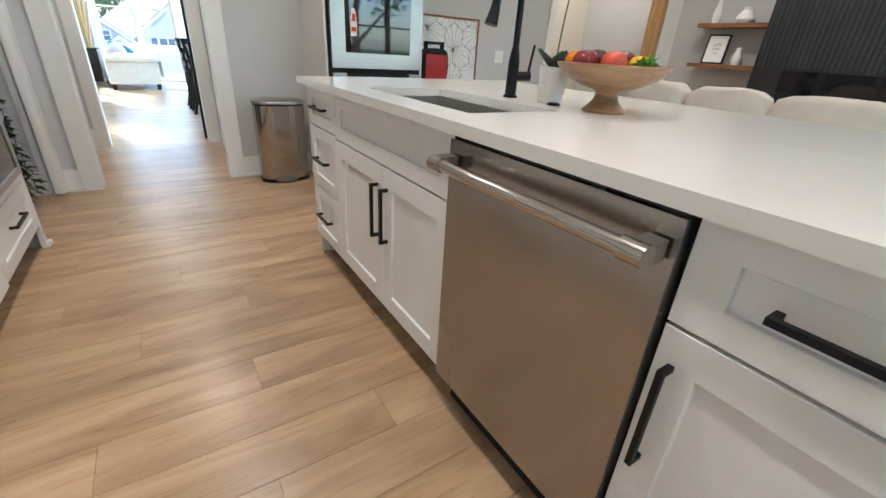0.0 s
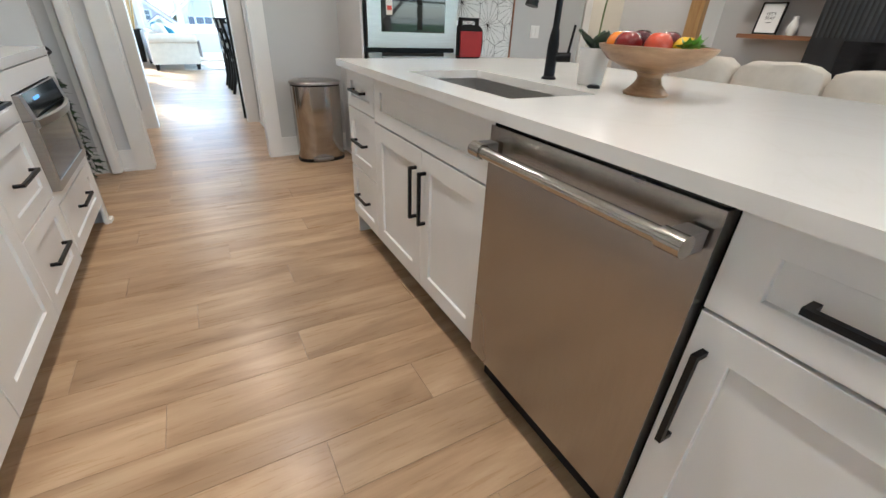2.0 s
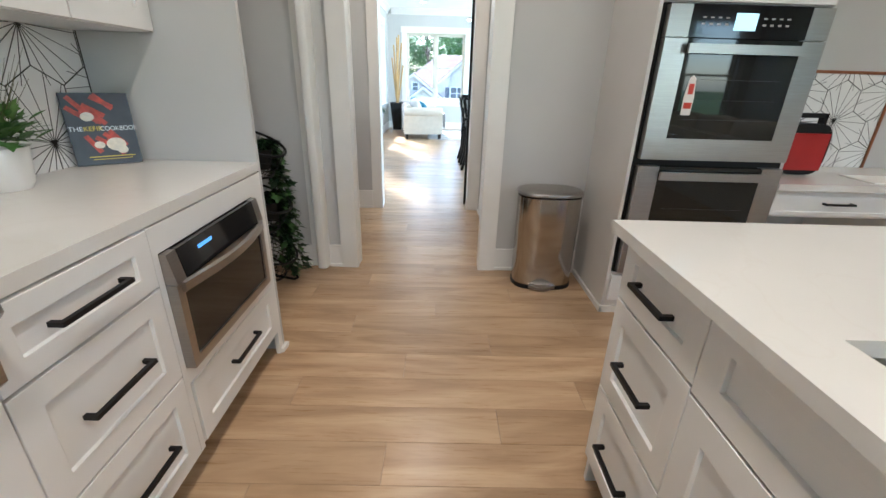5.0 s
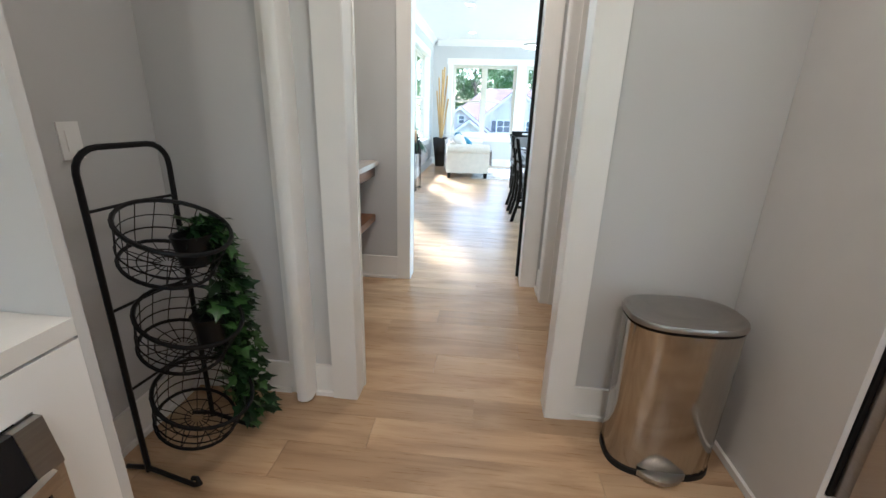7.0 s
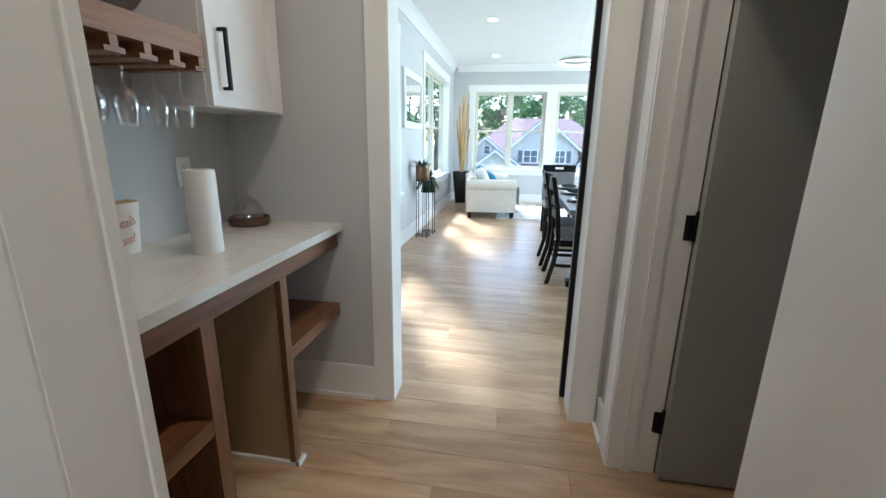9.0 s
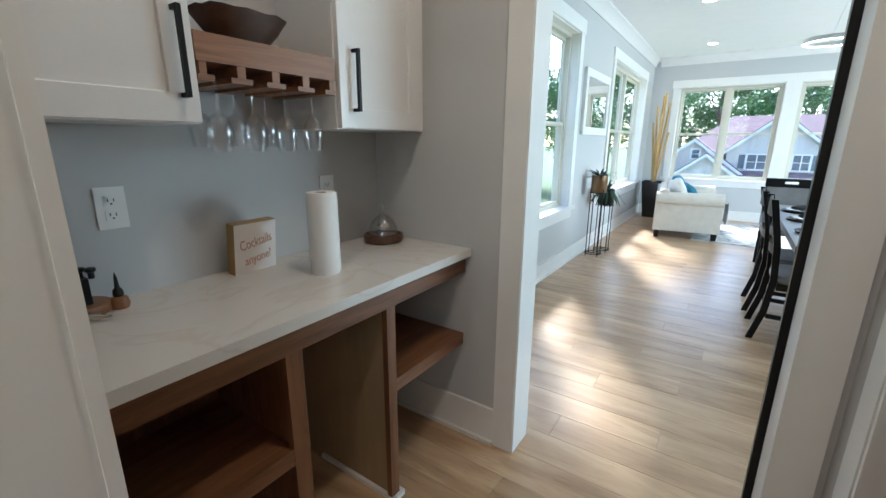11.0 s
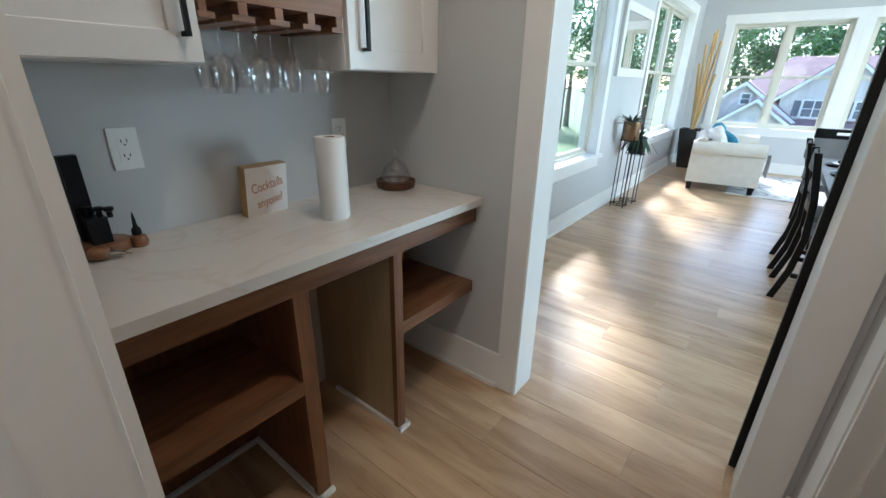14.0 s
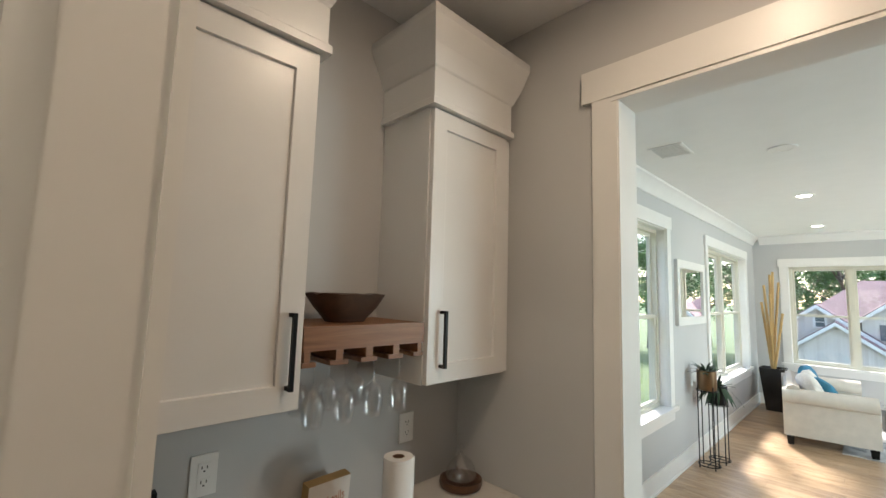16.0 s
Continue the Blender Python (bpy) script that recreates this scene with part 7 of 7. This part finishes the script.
M_SHUTTER = plain("slate_shutter", (0.12, 0.125, 0.14), 0.6)
gable(-4.4, 0.6, 35.9, 39.5, GZ, -0.35, 1.55, m_brick)
gable(-2.9, 0.7, 34.7, 35.88, GZ, -0.70, 0.65, m_brick)
gable(-0.1, 4.9, 36.2, 41.0, GZ, 0.90, 3.0, m_brick)
gable(5.1, 8.4, 35.8, 39.5, GZ, -0.10, 1.4, m_brick)
far_window(-2.0, -1.55, 35.9, 0.42, 0.95, 1)
far_window(0.98, 1.98, 36.2, -0.16, 0.68, 2, True)
far_window(3.2, 4.0, 36.2, -0.16, 0.68, 2, True)
far_window(6.2, 7.2, 35.8, -1.6, -0.5, 2)
bm = bmesh.new()
prism(bm, [(34.9, -0.85), (34.9, -0.75), (36.2, -0.30), (36.2, -0.42)], "x", 0.75, 4.9)
part("porch_roof", bm, M_ROOF, house)
for x in (1.0, 2.3, 3.6, 4.7):
    part("porch_post", boxes((x - 0.09, x + 0.09, 35.0, 35.18, GZ, -0.85)), M_TRIM, house)
part("front_door", boxes((2.0, 2.9, 36.1, 36.195, GZ, -1.9)), M_BLACKWOOD, house)

nb = thing("house", (-11, 8, GZ), "grey sided neighbouring house with a shingle roof", "house")
part("wall", boxes((-17, -10.5, 1, 9.3, GZ, 5.2)), M_SIDING, nb)
bm = bmesh.new()
hip_roof(bm, -17.6, -9.9, 0.4, 9.9, 5.2, 7.8, 3.0)
part("roof", bm, M_ROOF, nb)
for y in (3.0, 6.5):
    wn_ = part("window", boxes((-10.5, -10.4, y - 0.6, y + 0.6, 0.9, 2.5)), M_TRIM, nb)
    part("pane", boxes((-10.4, -10.37, y - 0.5, y + 0.5, 1.0, 2.4)), M_DARKWIN, wn_)

M_BARK = plain("bark", (0.10, 0.075, 0.055), 0.95, var=0.3, bump=0.8, fine=30)
M_FOL = plain("tree_foliage", (0.065, 0.15, 0.032), 0.6, var=0.6, scale=0.9, bump=0)
M_FOL2 = plain("tree_foliage_light", (0.11, 0.21, 0.05), 0.6, var=0.5, scale=0.9, bump=0)


def tree(x, y, h, r, seed):
    rg = random.Random(seed)
    root = thing("tree", (x, y, GZ), "tall green leafy tree", "tree", "trees")
    bm = bmesh.new()
    pts = [(x + rg.uniform(-0.1, 0.1) * i, y + rg.uniform(-0.1, 0.1) * i, GZ + h * 0.8 * i / 5) for i in range(6)]
    tube(bm, pts, 0.2, 7, radii=[0.28 * h / 12 * (1 - 0.16 * i) for i in range(6)])
    for k in range(6):
        z = GZ + h * rg.uniform(0.3, 0.7)
        a = rg.uniform(0, 6.28)
        tube(bm, [(x, y, z), (x + r * 0.4 * math.cos(a), y + r * 0.4 * math.sin(a), z + h * 0.1), (x + r * 0.8 * math.cos(a), y + r * 0.8 * math.sin(a), z + h * 0.16)], 0.06, 5, radii=[0.09, 0.06, 0.02])
    part("trunk", bm, M_BARK, root)
    verts, faces, mi = [], [], []
    for k in range(46):
        a, e = rg.uniform(0, 6.28), rg.uniform(-0.6, 1.5)
        rr = r * rg.uniform(0.45, 1.0)
        c = Vector((x + rr * math.cos(a) * math.cos(e), y + rr * math.sin(a) * math.cos(e), GZ + h * 0.62 + min(h * 0.36, 1.15 * r + 0.6) * math.sin(e) * rg.uniform(0.7, 1.1)))
        cr = r * rg.uniform(0.18, 0.34)
        m = 1 if rg.random() < 0.4 else 0
        for j in range(80):
            d = Vector((rg.gauss(0, 1), rg.gauss(0, 1), rg.gauss(0, 0.8))).normalized()
            p = c + d * cr * rg.uniform(0.5, 1.1)
            u = Vector((rg.uniform(-1, 1), rg.uniform(-1, 1), rg.uniform(-0.6, 0.6))).normalized()
            w = u.cross(d).normalized()
            s = r * rg.uniform(0.022, 0.05)
            b0 = len(verts)
            verts += [p - u * s, p + w * s * 0.6, p + u * s, p - w * s * 0.6]
            faces.append((b0, b0 + 1, b0 + 2, b0 + 3))
            mi.append(m)
    me = bpy.data.meshes.new("crown")
    me.from_pydata([v - Vector((x, y, GZ)) for v in verts], [], faces)
    me.materials.append(M_FOL)
    me.materials.append(M_FOL2)
    me.polygons.foreach_set("material_index", mi)
    ob = new("crown", me)
    ob.parent = root


rng = random.Random(21)
for k in range(15):
    tree(-21 + k * 3.3 + rng.uniform(-1, 1), 52 + rng.uniform(-2, 6), rng.uniform(9.5, 13), rng.uniform(3.2, 4.6), 100 + k)
for k in range(12):
    tree(-22 + k * 4.2 + rng.uniform(-1, 1), 62 + rng.uniform(-2, 6), rng.uniform(14, 18), rng.uniform(4.0, 5.2), 150 + k)
for k in range(5):
    tree(-16 + rng.uniform(-3, 1), 14 + k * 5.5, rng.uniform(11.7, 15.7), rng.uniform(2.4, 3.4), 200 + k)
tree(-8, 33, 9.5, 2.2, 300)
# two tall trees added towards the sun to dapple the dining floor's sunlight
tree(-7.6, 15.6, 24.0, 3.1, 301)
tree(-8.4, 12.3, 23.4, 2.2, 302)
for k in range(5):
    tree(-2 + k * 2.6, -14 + rng.uniform(-2, 2), rng.uniform(11, 14), rng.uniform(2.2, 3.2), 400 + k)

# ---- floor planks, last ----
M_PLANK, M_PLANKJ = plank_material("oak_plank", False), plank_material("oak_plank_far", True)
PW, PL, G = 0.1785, 1.22, 0.0005


def plank_mesh(L):
    bm = boxes((-L / 2 + G, L / 2 - G, -PW / 2 + G, PW / 2 - G, -0.006, 0.0))
    top = [e for e in bm.edges if all(abs(v.co.z) < 1e-6 for v in e.verts)]
    bmesh.ops.bevel(bm, geom=top, offset=0.0006, segments=1, affect="EDGES")
    me = bpy.data.meshes.new("plank")
    bm.to_mesh(me)
    bm.free()
    me.materials.append(M_PLANK)
    return me


shared = plank_mesh(PL)
rng = random.Random(17)
vj, fj = [], []
count = 0
row = 0
y = -3.39
while y < 12.99:
    x = -1.3 - PL + (row * 0.437) % PL + rng.uniform(-0.08, 0.08)
    while x < 6.3:
        cx, cy = x + PL / 2, y + PW / 2
        near = (-1.2 < cx < 1.3 and 0.3 < cy < 6.2) or (-1.0 < cx < 1.2 and 6.2 <= cy < 11.0)
        if x + PL < -1.2:
            x += PL
            continue
        if near and x > -1.28 and count < 300:
            ob = new("plank", shared)
            ob.location = (cx, cy, rng.uniform(-0.0002, 0.0))
            ob.parent = floor
            count += 1
        else:
            z0, z1, c = -0.006, rng.uniform(-0.0002, 0.0), 0.0006
            b0 = len(vj)
            a0, a1, b_0, b_1 = max(x + G, -1.28), min(x + PL - G, 6.40), y + G, y + PW - G
            vj += [(a0, b_0, z0), (a1, b_0, z0), (a1, b_1, z0), (a0, b_1, z0), (a0, b_0, z1 - c), (a1, b_0, z1 - c), (a1, b_1, z1 - c), (a0, b_1, z1 - c), (a0 + c, b_0 + c, z1), (a1 - c, b_0 + c, z1), (a1 - c, b_1 - c, z1), (a0 + c, b_1 - c, z1)]
            for q in ((0, 1, 5, 4), (1, 2, 6, 5), (2, 3, 7, 6), (3, 0, 4, 7), (4, 5, 9, 8), (5, 6, 10, 9), (6, 7, 11, 10), (7, 4, 8, 11), (8, 9, 10, 11)):
                fj.append(tuple(b0 + i for i in q))
        x += PL
    y += PW
    row += 1
me = bpy.data.meshes.new("planks")
me.from_pydata(vj, [], fj)
me.materials.append(M_PLANKJ)
far_planks = new("planks", me)
far_planks.parent = floor
tagged(far_planks, kind="stuff")
